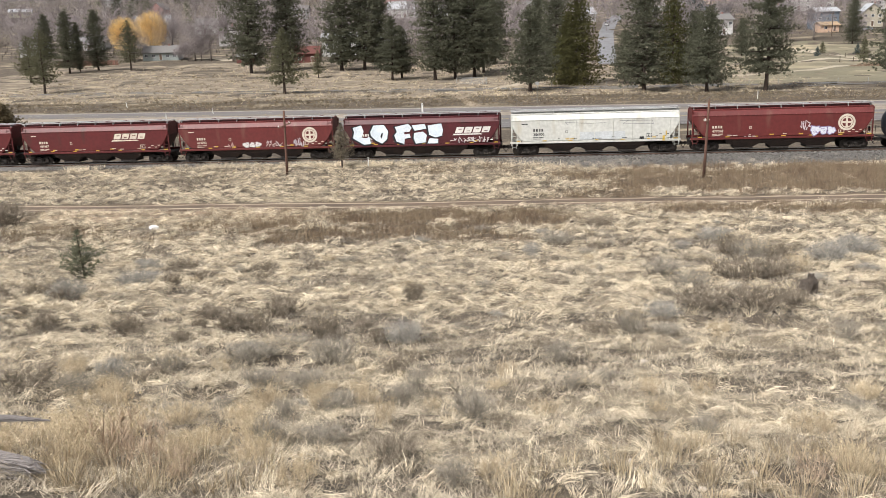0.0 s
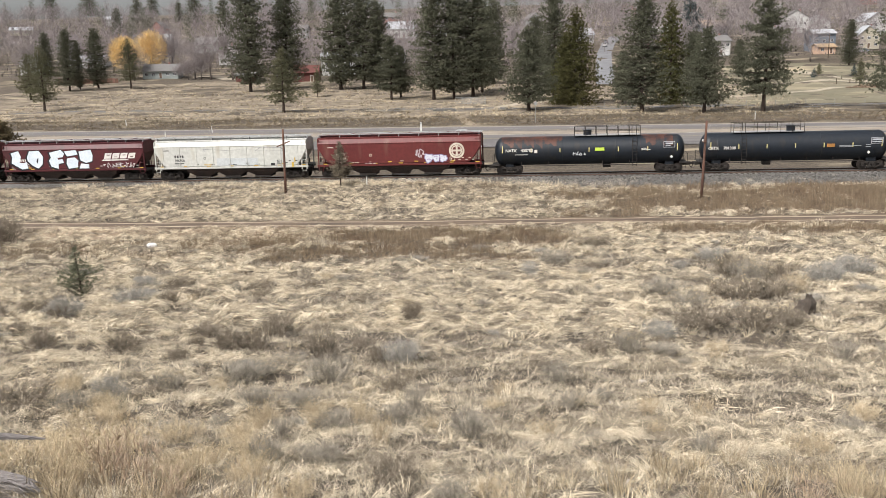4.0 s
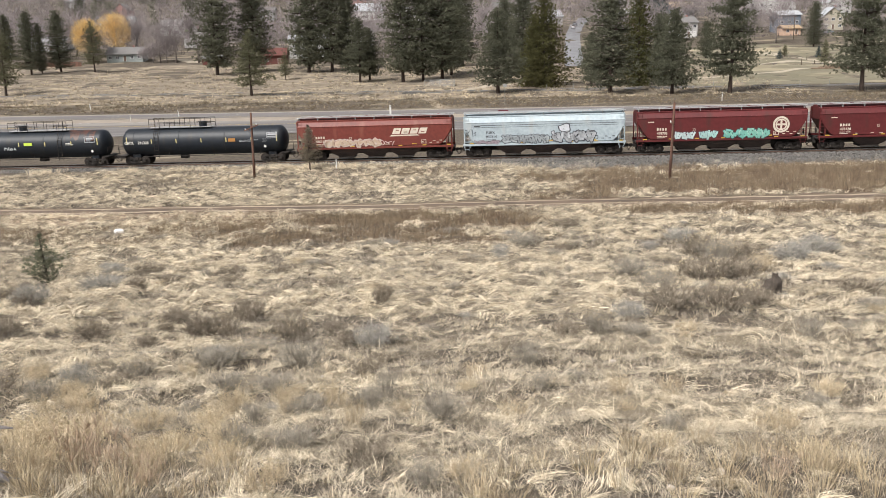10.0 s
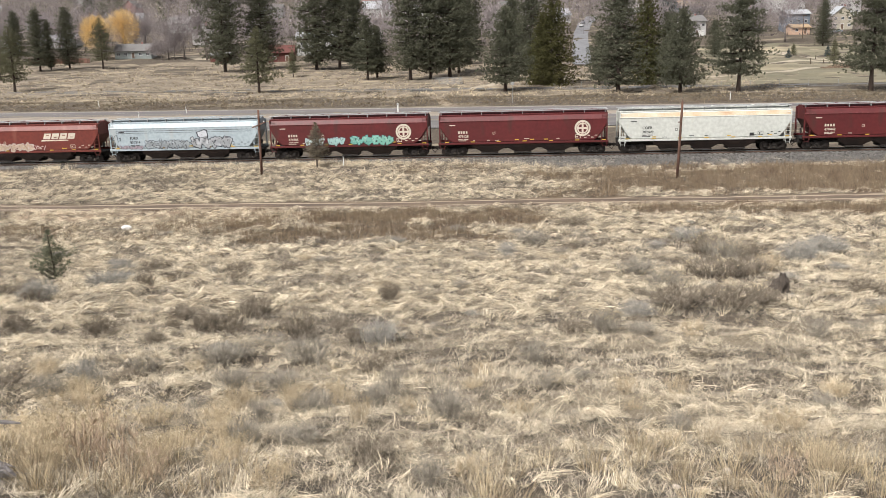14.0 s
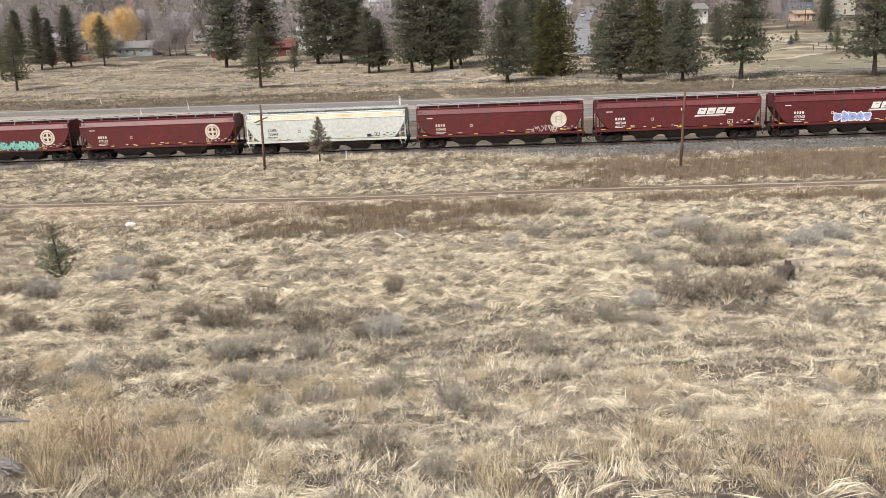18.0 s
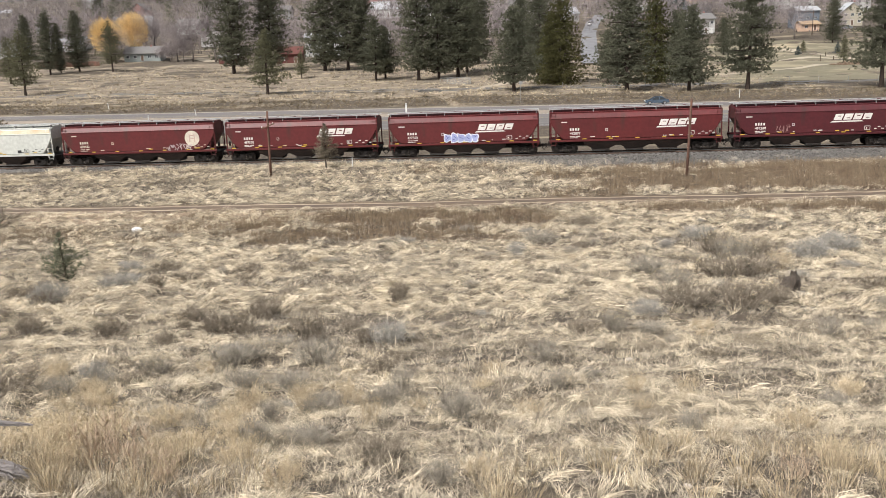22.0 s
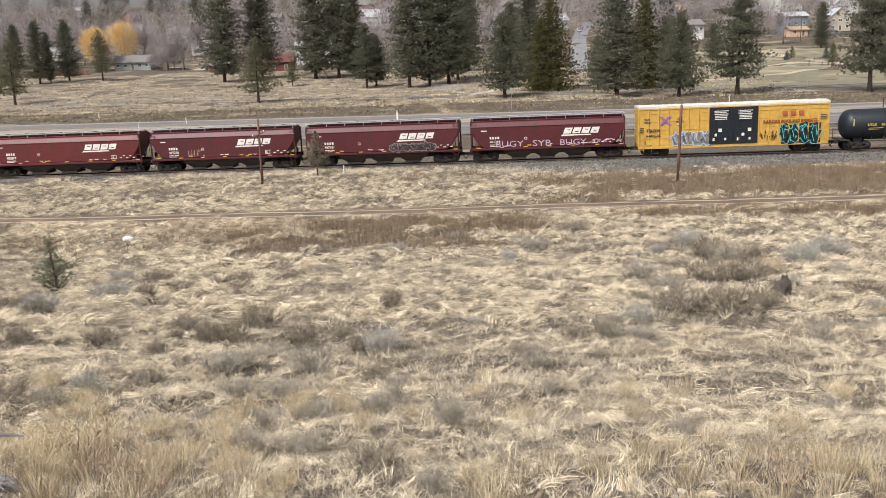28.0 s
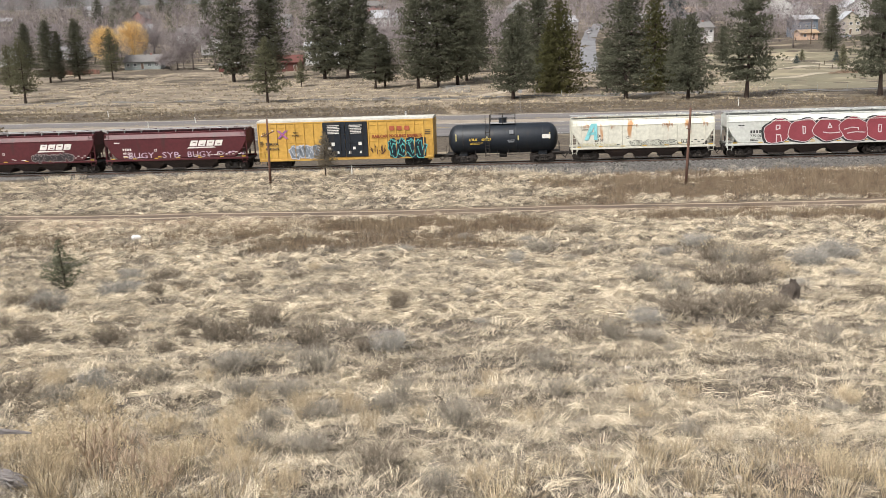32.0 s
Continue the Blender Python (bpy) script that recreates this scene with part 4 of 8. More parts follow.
M_DOOR = mat("brown_door", (0.16, 0.10, 0.07), (0.12, 0.08, 0.055), 1.0, 0.7)
M_FENCE = mat("red_brown_fence", (0.20, 0.105, 0.075), (0.15, 0.085, 0.065), 1.5, 0.9, 0.3, each=0.3)
M_CONC = mat("pale_concrete", (0.42, 0.365, 0.28), (0.33, 0.28, 0.215), 0.5, 0.9, 0.3, place="world")


def house(x, y, wide, deep, tall, rise, wall, roof, label, turn=0.0, gable_front=False, windows=3, floors=1, door=True, chimney=True, garage=False):
    """A gabled house whose front faces the railway: walls, roof, windows, door and chimney."""
    h = thing("house", x, y, ground(x, y) - 0.4, label, "house", turn)
    z1 = tall + 0.4
    w, d = wide / 2, deep / 2
    if gable_front:
        bm = prism([(-w, 0), (w, 0), (w, z1), (0, z1 + rise), (-w, z1)], -d, d)
        part("wall", bm, wall, h)
        for s in (-1, 1):
            o = 0.45
            k = rise / w
            a, b = (s * (w + o), z1 - k * o), (0, z1 + rise)
            part("roof_slope", prism([(a[0], a[1] + 0.02), (b[0], b[1] + 0.02), (b[0], b[1] + 0.24), (a[0], a[1] + 0.22)], -d - 0.5, d + 0.5), roof, h)
    else:
        bm = loft([[(xx, -d, 0), (xx, d, 0), (xx, d, z1), (xx, 0, z1 + rise), (xx, -d, z1)] for xx in (-w, w)])
        part("wall", bm, wall, h)
        for s in (-1, 1):
            o = 0.6
            k = rise / d
            part("roof_slope", loft([[(xx, s * (d + o), z1 - k * o + 0.02), (xx, s * (d + o), z1 - k * o + 0.2), (xx, 0, z1 + rise + 0.22), (xx, 0, z1 + rise + 0.02)] for xx in (-w - 0.5, w + 0.5)]), roof, h)
    n = windows
    for f in range(floors):
        zc = 1.9 + f * 2.8
        for k in range(n):
            xx = -w + wide * (k + 0.5) / n
            if door and f == 0 and k == n // 2 and n > 1:
                dd = part("door", box(xx - 0.5, xx + 0.5, -d - 0.05, -d + 0.05, 0.4, 2.5), M_DOOR, h)
                part("door_frame", box(xx - 0.6, xx + 0.6, -d - 0.04, -d + 0.04, 0.4, 2.62), M_TRIM, dd)
                continue
            win = part("window", box(xx - 0.65, xx + 0.65, -d - 0.05, -d + 0.02, zc - 0.6, zc + 0.6), M_TRIM, h)
            for s in (-1, 1):
                part("pane", box(xx + s * 0.3 - 0.26, xx + s * 0.3 + 0.26, -d - 0.07, -d - 0.03, zc - 0.5, zc + 0.5), M_PANE, win)
    if garage:
        g = part("garage_door", box(w - 3.4, w - 0.6, -d - 0.06, -d + 0.02, 0.4, 2.7), M_TRIM, h)
        for k in range(3):
            part("garage_panel", box(w - 3.3, w - 0.7, -d - 0.08, -d - 0.05, 0.5 + k * 0.74, 1.16 + k * 0.74), M_TRIM, g)
    if chimney:
        part("chimney", box(w * 0.35, w * 0.35 + 0.7, -0.3, 0.4, z1 + rise * 0.3, z1 + rise + 0.8, 0.03), M_BRICKRED, h)
    return h


house(-118.6, 362, 14, 9, 2.9, 2.4, M_SIDING_GREY, M_SHINGLE, "grey single-storey ranch house with a shingle roof", 4, windows=5)
house(-187, 397, 12, 10, 5.6, 3.0, M_SIDING_WHITE, M_SHINGLE_L, "white two-storey house with a pale roof", 20, True, 2, 2)
house(-172, 420, 17, 9, 3.6, 2.4, M_SIDING_WHITE, M_SHINGLE_L, "long white house with a pale roof among trees", -8, windows=4)
house(-168, 500, 20, 12, 4.0, 4.2, M_SIDING_GREY, M_SHINGLE_L, "wide house with a large blue-grey roof", 6, windows=4)
house(-103, 408, 9, 9, 5.5, 3.5, M_SIDING_WHITE, M_SHINGLE, "small white gabled house between bare trees", 15, True, 2, 2)
house(-54, 326, 9, 7, 3.4, 2.2, M_BARNRED, M_BARNRED, "dull red wooden shed behind the pines", 0, windows=2, chimney=False)
house(-78, 334, 7, 5, 2.4, 0.8, M_BARNRED, M_SHINGLE, "low dull red garden shed", 0, windows=1, door=False, chimney=False)
house(110.8, 385, 10.5, 9, 6.0, 2.2, M_SIDING_WHITE, M_SHINGLE, "white two-storey house with a low grey roof", 8, windows=4, floors=2, garage=True)
house(98, 432, 11, 9, 6.0, 2.4, M_BRICKRED, M_SHINGLE_L, "pinkish-red brick house with a pale grey roof", 5, windows=3, floors=2)
house(134, 470, 12, 9, 5.0, 2.5, M_SIDING_BLUE, M_SHINGLE_O, "dark house with an orange-tan roof", 5, windows=3, floors=2)
house(177, 390, 8.6, 9, 5.6, 3.7, M_SIDING_CREAM, M_SHINGLE_L, "cream gabled two-storey house with small windows", -6, True, 3, 2)
house(157.5, 390, 10, 8, 7.4, 1.6, M_SIDING_BLUE, M_SHINGLE_L, "blue-grey boxy modern house with a white balcony", 4, windows=3, floors=2, chimney=False)
house(154, 377, 7.5, 6, 2.6, 1.2, M_TAN, M_SHINGLE_O, "low peach-coloured garage beside the modern house", 4, windows=2, chimney=False)
house(150, 432, 14, 9, 4.5, 2.2, M_SIDING_CREAM, M_SHINGLE, "long cream house with a dark roof", 2, windows=4)
house(176, 470, 13, 10, 7.0, 4.0, M_SIDING_WHITE, M_SHINGLE, "tall white house with a steep dark gable", -10, True, 3, 2)
house(208, 455, 13, 10, 6.0, 4.0, M_SIDING_WHITE, M_SHINGLE_L, "white house with two roof gables", 12, True, 3, 2)
house(-43.5, 352, 17, 9, 6.2, 2.2, M_SIDING_WHITE, M_SHINGLE_L, "white house half hidden behind the pines", 3, windows=4, floors=2)
house(-29, 402, 13, 9, 5.6, 3.0, M_SIDING_WHITE, M_SHINGLE_L, "white gabled house behind the pines", -8, True, 2, 2)
house(-30, 520, 16, 10, 5.0, 4.0, M_SIDING_WHITE, M_SHINGLE_L, "large white house high on the hillside", -5, windows=4, floors=1)
tones = [(M_SIDING_WHITE, M_SHINGLE, "white hillside house with a grey roof"), (M_SIDING_CREAM, M_SHINGLE_L, "cream hillside house with a pale roof"), (M_SIDING_GREY, M_SHINGLE, "grey hillside house with a dark roof"), (M_SIDING_WHITE, M_SHINGLE_L, "white hillside house with a pale roof"), (M_BRICKRED, M_SHINGLE, "reddish hillside house with a dark roof")]
r = np.random.RandomState(650)
for k in range(22):
    y = 440 + 300 * ((k * 0.618) % 1)
    x = (-0.56 + 1.14 * (k + 0.5) / 22) * y
    a, b, c = tones[k % 5]
    house(x, y, r.uniform(10, 17), r.uniform(8, 10), r.uniform(3, 5.5), r.uniform(2, 4), a, b, c, r.uniform(-25, 25), k % 2 == 0, 3, 1 + k % 2, chimney=k % 3 == 0)


def ribbon(name, pts, wide, lift, material, label, category, kind="structure"):
    """A path draped over the land along a few points."""
    fine = []
    for (x0, y0), (x1, y1) in zip(pts, pts[1:]):
        n = max(2, int(math.hypot(x1 - x0, y1 - y0) / 3))
        fine += [(x0 + (x1 - x0) * k / n, y0 + (y1 - y0) * k / n) for k in range(n)]
    fine.append(pts[-1])
    vs, fs = [], []
    for k, (x, y) in enumerate(fine):
        xa, ya = fine[max(0, k - 1)]
        xb, yb = fine[min(len(fine) - 1, k + 1)]
        d = math.hypot(xb - xa, yb - ya) or 1
        nx, ny = -(yb - ya) / d, (xb - xa) / d
        for s in (-0.5, 0, 0.5):
            px, py = x + nx * wide * s, y + ny * wide * s
            vs.append((px, py, ground(px, py) + lift))
        if k:
            i = 3 * k
            fs += [(i - 3, i - 2, i + 1, i), (i - 2, i - 1, i + 2, i + 1)]
    return tagged(new(name, mesh_of(name, vs, fs, material)), label, category, kind=kind)


ribbon("street", [(47.5, 280), (49, 290), (58, 348), (66.7, 401), (74, 436), (86, 480)], 6.4, 0.25, mat("pale_grey_asphalt", (0.22, 0.22, 0.23), (0.17, 0.17, 0.18), 0.3, 0.9, 0.3, place="world"), "grey asphalt side street climbing between the trees", "street")
ribbon("footpath", [(8.2, 209.5), (16.3, 219.7), (26.3, 227), (36.3, 228), (55.6, 226), (74.6, 227), (98.9, 241.4), (112.6, 252)], 2.6, 0.14, M_CONC, "pale gravel footpath through the dry park", "path")
ribbon("footpath", [(95, 316), (113.2, 312.9), (121.6, 307.1), (124.1, 286), (125.3, 274.8), (126, 262)], 4.5, 0.14, M_CONC, "pale winding footpath in the park", "path")
ribbon("footpath", [(84, 262), (98.2, 266.3), (114.1, 274.7), (123.6, 273)], 3.0, 0.14, M_CONC, "pale winding footpath in the park", "path")
M_GULLY = mat("pale_eroded_dirt", (0.34, 0.28, 0.20), (0.22, 0.175, 0.13), 0.8, 0.95, 0.6, place="world")
ribbon("gully", [(-1.7, 203), (-0.6, 197), (-0.4, 190), (1.9, 183), (2.4, 178), (4.2, 174)], 2.2, 0.07, M_GULLY, "pale eroded gully running down to the highway", "gully")
ribbon("driveway", [(-84, 341), (-90.5, 350), (-97, 360), (-106, 364)], 4.5, 0.2, M_CONC, "pale concrete driveway beside the grey house", "driveway")
# culvert headwall at the top of the gully
c = thing("culvert", -2.4, 205.5, ground(-2.4, 205.5), "dark concrete culvert headwall above an eroded gully", "culvert", -6)
part("headwall", box(-2.3, 2.3, -0.2, 0.2, -0.5, 0.5, 0.05), M_PATH, c)
part("wing_wall", box(-2.6, -2.3, -1.5, 0.2, -0.5, 0.4, 0.05), M_PATH, c)
part("wing_wall", box(2.3, 2.6, -1.5, 0.2, -0.5, 0.4, 0.05), M_PATH, c)
part("pipe", rod((0, -0.5, 0.05), (0, 0.1, 0.05), 0.5, sides=16), M_PATH, c)
# chain-link enclosure under the pines
M_MESH = mat("galvanised_fence", (0.36, 0.36, 0.35), (0.28, 0.28, 0.27), 1.0, 0.6, metal=0.3)
f = thing("chain_link_fence", 3.8, 223.5, ground(3.8, 223.5), "grey chain-link fence panel under the pines", "fence", -6)
for k in range(5):
    part("post", rod((-3.8 + 1.9 * k, 0, -0.3), (-3.8 + 1.9 * k, 0, 1.75), 0.045), M_MESH, f)
part("top_rail", rod((-3.8, 0, 1.72), (3.8, 0, 1.72), 0.03), M_MESH, f)
part("bottom_rail", rod((-3.8, 0, 0.15), (3.8, 0, 0.15), 0.03), M_MESH, f)
bm = bmesh.new()
for k in range(40):
    a = -3.8 + 0.19 * k
    add_rod(bm, (a, 0, 0.15), (min(3.8, a + 1.5), 0, 1.7), 0.012, sides=3)
    add_rod(bm, (a, 0, 1.7), (min(3.8, a + 1.5), 0, 0.15), 0.012, sides=3)
tagged(part("wire_mesh", bm, M_MESH, f), kind="stuff")

# board fence before the left houses
f = thing("board_fence", -143.5, 347.5, ground(-143.5, 347.5), "red-brown wooden board fence along back gardens", "fence", 3)
board = bm_mesh("board", box(-0.14, 0.14, -0.02, 0.02, -0.6, 1.9), M_FENCE)
for k in range(76):
    o = part("board", board, None, f)
    o.location = (-11.5 + 0.305 * k, 0, ground(-143.5 - 11.5 + 0.305 * k, 347.5) - ground(-143.5, 347.5) + 0.05 * math.sin(k * 1.7))

# park posts and rails
M_POSTWOOD = mat("dark_post_wood", (0.11, 0.08, 0.06), (0.08, 0.06, 0.045), 2.0, 0.9, 0.3)
for x, y, tall in ((111.5, 262, 1.7), (122, 283, 1.3), (118, 268, 1.2), (96, 256, 1.0)):
    p = thing("park_post", x, y, ground(x, y) - 0.2, "dark wooden post beside the park path", "post")
    part("shaft", rod((0, 0, 0), (0, 0, tall + 0.2), 0.13, 0.11, 8), M_POSTWOOD, p)
    part("cap", rod((0, 0, tall + 0.2), (0, 0, tall + 0.3), 0.15, 0.05, 8), M_POSTWOOD, p)
# wire fence along the park's edge
for k in range(16):
    x, y = 22 + 6.2 * k, 206.5 - 0.9 * k
    p = thing("fence_post", x, y, ground(x, y) - 0.2, "thin grey fence post at the park's edge", "post", group="posts along the park's edge")
    part("shaft", rod((0, 0, 0), (0, 0, 1.5), 0.05, 0.05, 6), M_MESH, p)
    part("cap", rod((0, 0, 1.5), (0, 0, 1.56), 0.06, 0.02, 6), M_MESH, p)
# brush pile
r = np.random.RandomState(660)
bx, by = 112.5, 245.0
p = thing("brush_pile", bx, by, ground(bx, by), "low pile of tan branches and leaves", "brush pile")
n = 900
a, q = r.uniform(0, 6.283, n), np.sqrt(r.uniform(0, 1, n))
c0 = np.stack([np.cos(a) * q * 5.5, np.sin(a) * q * 2.5, (1 - q) * 1.3 * r.uniform(0.3, 1, n)], -1)
d = r.normal(0, 0.5, (n, 3)) * (1, 1, 0.5)
s = r.normal(0, 0.08, (n, 3))
part("brush", fast_mesh("branches", np.stack([c0 - d, c0 + s, c0 + d], 1).reshape(-1, 3), np.arange(n)[:, None] * 3 + [0, 1, 2], mat("dry_brush", (0.36, 0.26, 0.19), (0.25, 0.18, 0.13), 1.0, 0.9, island=0.4)), None, p)

# highway marker posts and a roadside sign post
M_MARK = mat("white_marker_post", (0.74, 0.74, 0.72), (0.62, 0.62, 0.6), 2.0, 0.6)
for x, y, tall, lean, nm in ((-6.4, 163, 1.75, 0, "thick white marker post in the median"), (-70, 187, 1.3, -8, "slim white marker post beside the highway"), (-47.2, 170.5, 1.3, -7, "slim white marker post beside the highway"), (58, 172, 1.6, 0, "slim white marker post beside the highway"), (-54, 163, 1.0, 0, "slim white marker post beside the highway")):
    p = thing("marker_post", x, y, ground(x, y) - 0.2, nm, "post", group="highway marker posts")
    p.rotation_euler = (0, radians(lean), 0)
    w = 0.16 if "thick" in nm else 0.07
    part("blade", box(-w, w, -0.03, 0.03, 0, tall + 0.2, 0.02), M_MARK, p)
    part("reflector", box(-w * 0.6, w * 0.6, -0.045, -0.03, tall - 0.15, tall + 0.08), M_MESH, p)
p = thing("sign_post", 15.9, 176, ground(15.9, 176) - 0.2, "thin grey steel sign post seen edge-on", "post")
part("shaft", rod((0, 0, 0), (0, 0, 4.3), 0.06, 0.05, 6), M_MESH, p)
part("sign_plate", box(-0.35, 0.35, -0.06, -0.02, 3.7, 4.3, 0.02), M_MESH, p)
# street light pole and utility poles among the houses
for x, y, tall in ((-75.6, 330, 14), (-88, 352, 10), (150, 362, 10)):
    p = thing("utility_pole", x, y, ground(x, y) - 0.3, "tall dark wooden utility pole near the houses", "utility pole")
    part("shaft", rod((0, 0, 0), (0, 0, tall), 0.22, 0.14, 8), M_POSTWOOD, p)
    part("crossarm", box(-1.2, 1.2, -0.08, 0.08, tall - 0.9, tall - 0.7), M_POSTWOOD, p)

# parked cars and traffic
M_GLASS = mat("car_glass", (0.02, 0.025, 0.03), (0.03, 0.035, 0.04), 0.5, 0.06, spec=0.6)
M_TYRE = mat("tyre_rubber", (0.02, 0.02, 0.02), (0.03, 0.03, 0.03), 3.0, 0.9)
M_CHROME = mat("bright_rim", (0.55, 0.55, 0.56), (0.45, 0.45, 0.46), 2.0, 0.3, metal=0.8)
M_LAMP = mat("clear_headlight", (0.7, 0.7, 0.68), (0.6, 0.6, 0.58), 2.0, 0.2)
M_TAIL = mat("red_tail_light", (0.35, 0.02, 0.02), (0.3, 0.02, 0.02), 2.0, 0.3)


def car_paint(name, rgb):
    return mat(name, rgb, tuple(c * 0.9 for c in rgb), 0.3, 0.25, spec=0.6)


def vehicle(name, label, paintwork, kind="sedan"):
    """A road vehicle that faces +x, its wheels on the ground plane."""
    v = new(name)
    tagged(v, label, "car" if kind != "pickup" else "pickup truck")
    outline = {"sedan": [(-2.2, 0.32), (2.15, 0.32), (2.2, 0.62), (2.05, 0.80), (1.05, 0.94), (-1.45, 0.98), (-2.15, 0.92), (-2.25, 0.6)],
               "suv": [(-2.2, 0.38), (2.15, 0.38), (2.22, 0.75), (2.05, 0.98), (1.15, 1.08), (-2.1, 1.12), (-2.25, 0.7)],
               "pickup": [(-2.75, 0.48), (2.65, 0.48), (2.72, 0.85), (2.6, 1.08), (1.4, 1.16), (-2.7, 1.16), (-2.78, 0.7)]}[kind]
    bm = prism(outline, -0.88, 0.88)
    bmesh.ops.bevel(bm, geom=list(bm.edges), offset=0.07, segments=2, affect="EDGES")
    part("body", bm, paintwork, v)
    cab = {"sedan": [(-1.75, 0.93), (1.15, 0.90), (0.35, 1.40), (-0.95, 1.42)], "suv": [(-2.1, 1.05), (1.25, 1.02), (0.55, 1.62), (-1.85, 1.66)],
           "pickup": [(-0.75, 1.1), (1.5, 1.1), (0.85, 1.74), (-0.55, 1.76)]}[kind]
    ring = lambda y, s: [((x - 0) * 1, y * (1 if i < 2 else 0.80), z) for i, (x, z) in enumerate(cab)]
    cabin = part("cabin_glass", loft([ring(-0.84, 1), ring(0.84, 1)]), M_GLASS, v)
    (x3, z3), (x2, z2) = cab[3], cab[2]
    part("roof", box(x3 - 0.03, x2 + 0.03, -0.68, 0.68, z3 - 0.04, z3 + 0.05, 0.03), paintwork, v)
    for s in (-1, 1):
        for xa, xb in ((cab[0], cab[3]), (cab[1], cab[2])):
            part("pillar", rod((xa[0], s * 0.85, xa[1]), (xb[0], s * 0.69, xb[1]), 0.05, sides=5), paintwork, cabin)
        xm = (cab[0][0] + cab[1][0]) / 2 - 0.1
        part("pillar", rod((xm, s * 0.855, cab[0][1]), (xm, s * 0.69, z3), 0.045, sides=5), paintwork, cabin)
        part("headlight", box(outline[2][0] - 0.14, outline[2][0] - 0.01, s * 0.62 - 0.16, s * 0.62 + 0.16, outline[2][1] - 0.02, outline[2][1] + 0.13, 0.02), M_LAMP, v)
        part("tail_light", box(outline[-1][0] + 0.0, outline[-1][0] + 0.1, s * 0.68 - 0.13, s * 0.68 + 0.13, outline[-1][1] + 0.08, outline[-1][1] + 0.28, 0.02), M_TAIL, v)
        part("mirror", box(cab[1][0] - 0.35, cab[1][0] - 0.2, s * 0.98 - 0.09, s * 0.98 + 0.09, cab[1][1] + 0.02, cab[1][1] + 0.17, 0.03), paintwork, v)
    if kind == "pickup":
        part("cargo_bed", box(-2.6, -0.85, -0.72, 0.72, 1.155, 1.175), M_TYRE, v)
    rad = 0.33 if kind == "sedan" else 0.38
    base = 1.36 if kind != "pickup" else 1.72
    for x in (-base, base):
        for s in (-1, 1):
            w = part("wheel", rod((x, s * 0.70, rad), (x, s * 0.91, rad), rad, sides=18), M_TYRE, v)
            part("rim", rod((x, s * 0.90, rad), (x, s * 0.925, rad), rad * 0.62, sides=14), M_CHROME, w)
    return v


WHITE_CAR = vehicle("sedan", "white sedan driving along the highway", car_paint("white_car_paint", (0.72, 0.72, 0.72)), "sedan")
RED_PICKUP = vehicle("pickup_truck", "dark red pickup truck driving along the highway", car_paint("dark_red_car_paint", (0.16, 0.02, 0.03)), "pickup")
BLUE_CAR = vehicle("sedan", "slate-blue sedan driving along the highway", car_paint("slate_blue_car_paint", (0.07, 0.10, 0.14)), "sedan")
for x, y, turn, m, nm in ((72.5, 434, 78, "white_parked_paint", "white car parked at the top of the side street"), (74.5, 442, 78, "grey_parked_paint", "grey car parked at the top of the side street"), (171.5, 379, 5, "silver_blue_paint", "silver-blue car parked beside the cream house")):
    v = vehicle("parked_car", nm, car_paint(m, (0.7, 0.7, 0.7) if "white" in m else (0.25, 0.3, 0.36)), "suv")
    v.matrix_world = pose(x, y, ground(x, y) + (0.25 if y > 430 else 0.02), 0, 0, turn)

# ---- the railway ----
TRACK_V, RAIL_Z, GRADE = 93.06, 0.05, 0.01


def on_track(u, dv=0.0, dz=0.0):
    x, y = xy_of(u, TRACK_V + dv)
    return x, y, RAIL_Z + GRADE * u + dz


M_BALLAST = mat("crushed_ballast", (0.18, 0.17, 0.16), (0.11, 0.103, 0.098), 3.0, 0.95, 1.0, place="world", stain=(0.30, 0.27, 0.22), stain_scale=0.5)
M_STONE = mat("ballast_stone", (0.235, 0.22, 0.205), (0.135, 0.125, 0.118), 2.0, 0.95, 0.3, island=0.5, place="world")
M_RAIL = mat("rusty_rail", (0.13, 0.085, 0.065), (0.09, 0.06, 0.05), 2.0, 0.6, 0.2, metal=0.3, place="world")
M_SHINE = mat("polished_rail_head", (0.45, 0.44, 0.43), (0.36, 0.35, 0.34), 1.0, 0.3, metal=0.9, place="world")
M_TIE = mat("creosoted_tie", (0.10, 0.08, 0.065), (0.065, 0.052, 0.045), 3.0, 0.95, 0.5, each=0.35)
rings = []
for u in range(-200, 201, 5):
    rings.append([on_track(u, dv, dz) for dv, dz in ((-5.4, -1.35), (-3.9, -0.75), (-2.0, -0.24), (0, -0.2), (2.0, -0.24), (3.9, -0.75), (5.4, -1.35))])
tagged(new("ballast_bed", bm_mesh("ballast_bed", loft(rings, close=False, caps=False), M_BALLAST)), "grey crushed-stone ballast bed under the railway", "ballast", kind="structure")
r = np.random.RandomState(610)
n = 17000
u, q = r.uniform(-56, 56, n), r.uniform(0, 1, n)
dv = -2.0 - 2.6 * q
x, y = u * CL + (TRACK_V + dv) * SL, (TRACK_V + dv) * CL - u * SL
z = RAIL_Z + GRADE * u + np.where(dv > -3.9, -0.24 - 0.51 * (-2.0 - dv) / 1.9, -0.75 - 0.6 * (-3.9 - dv) / 1.5)
d = r.normal(0, 0.065, (n, 4, 3)) + np.stack([x, y, z + 0.02], -1)[:, None, :]
k = np.arange(n)[:, None] * 4
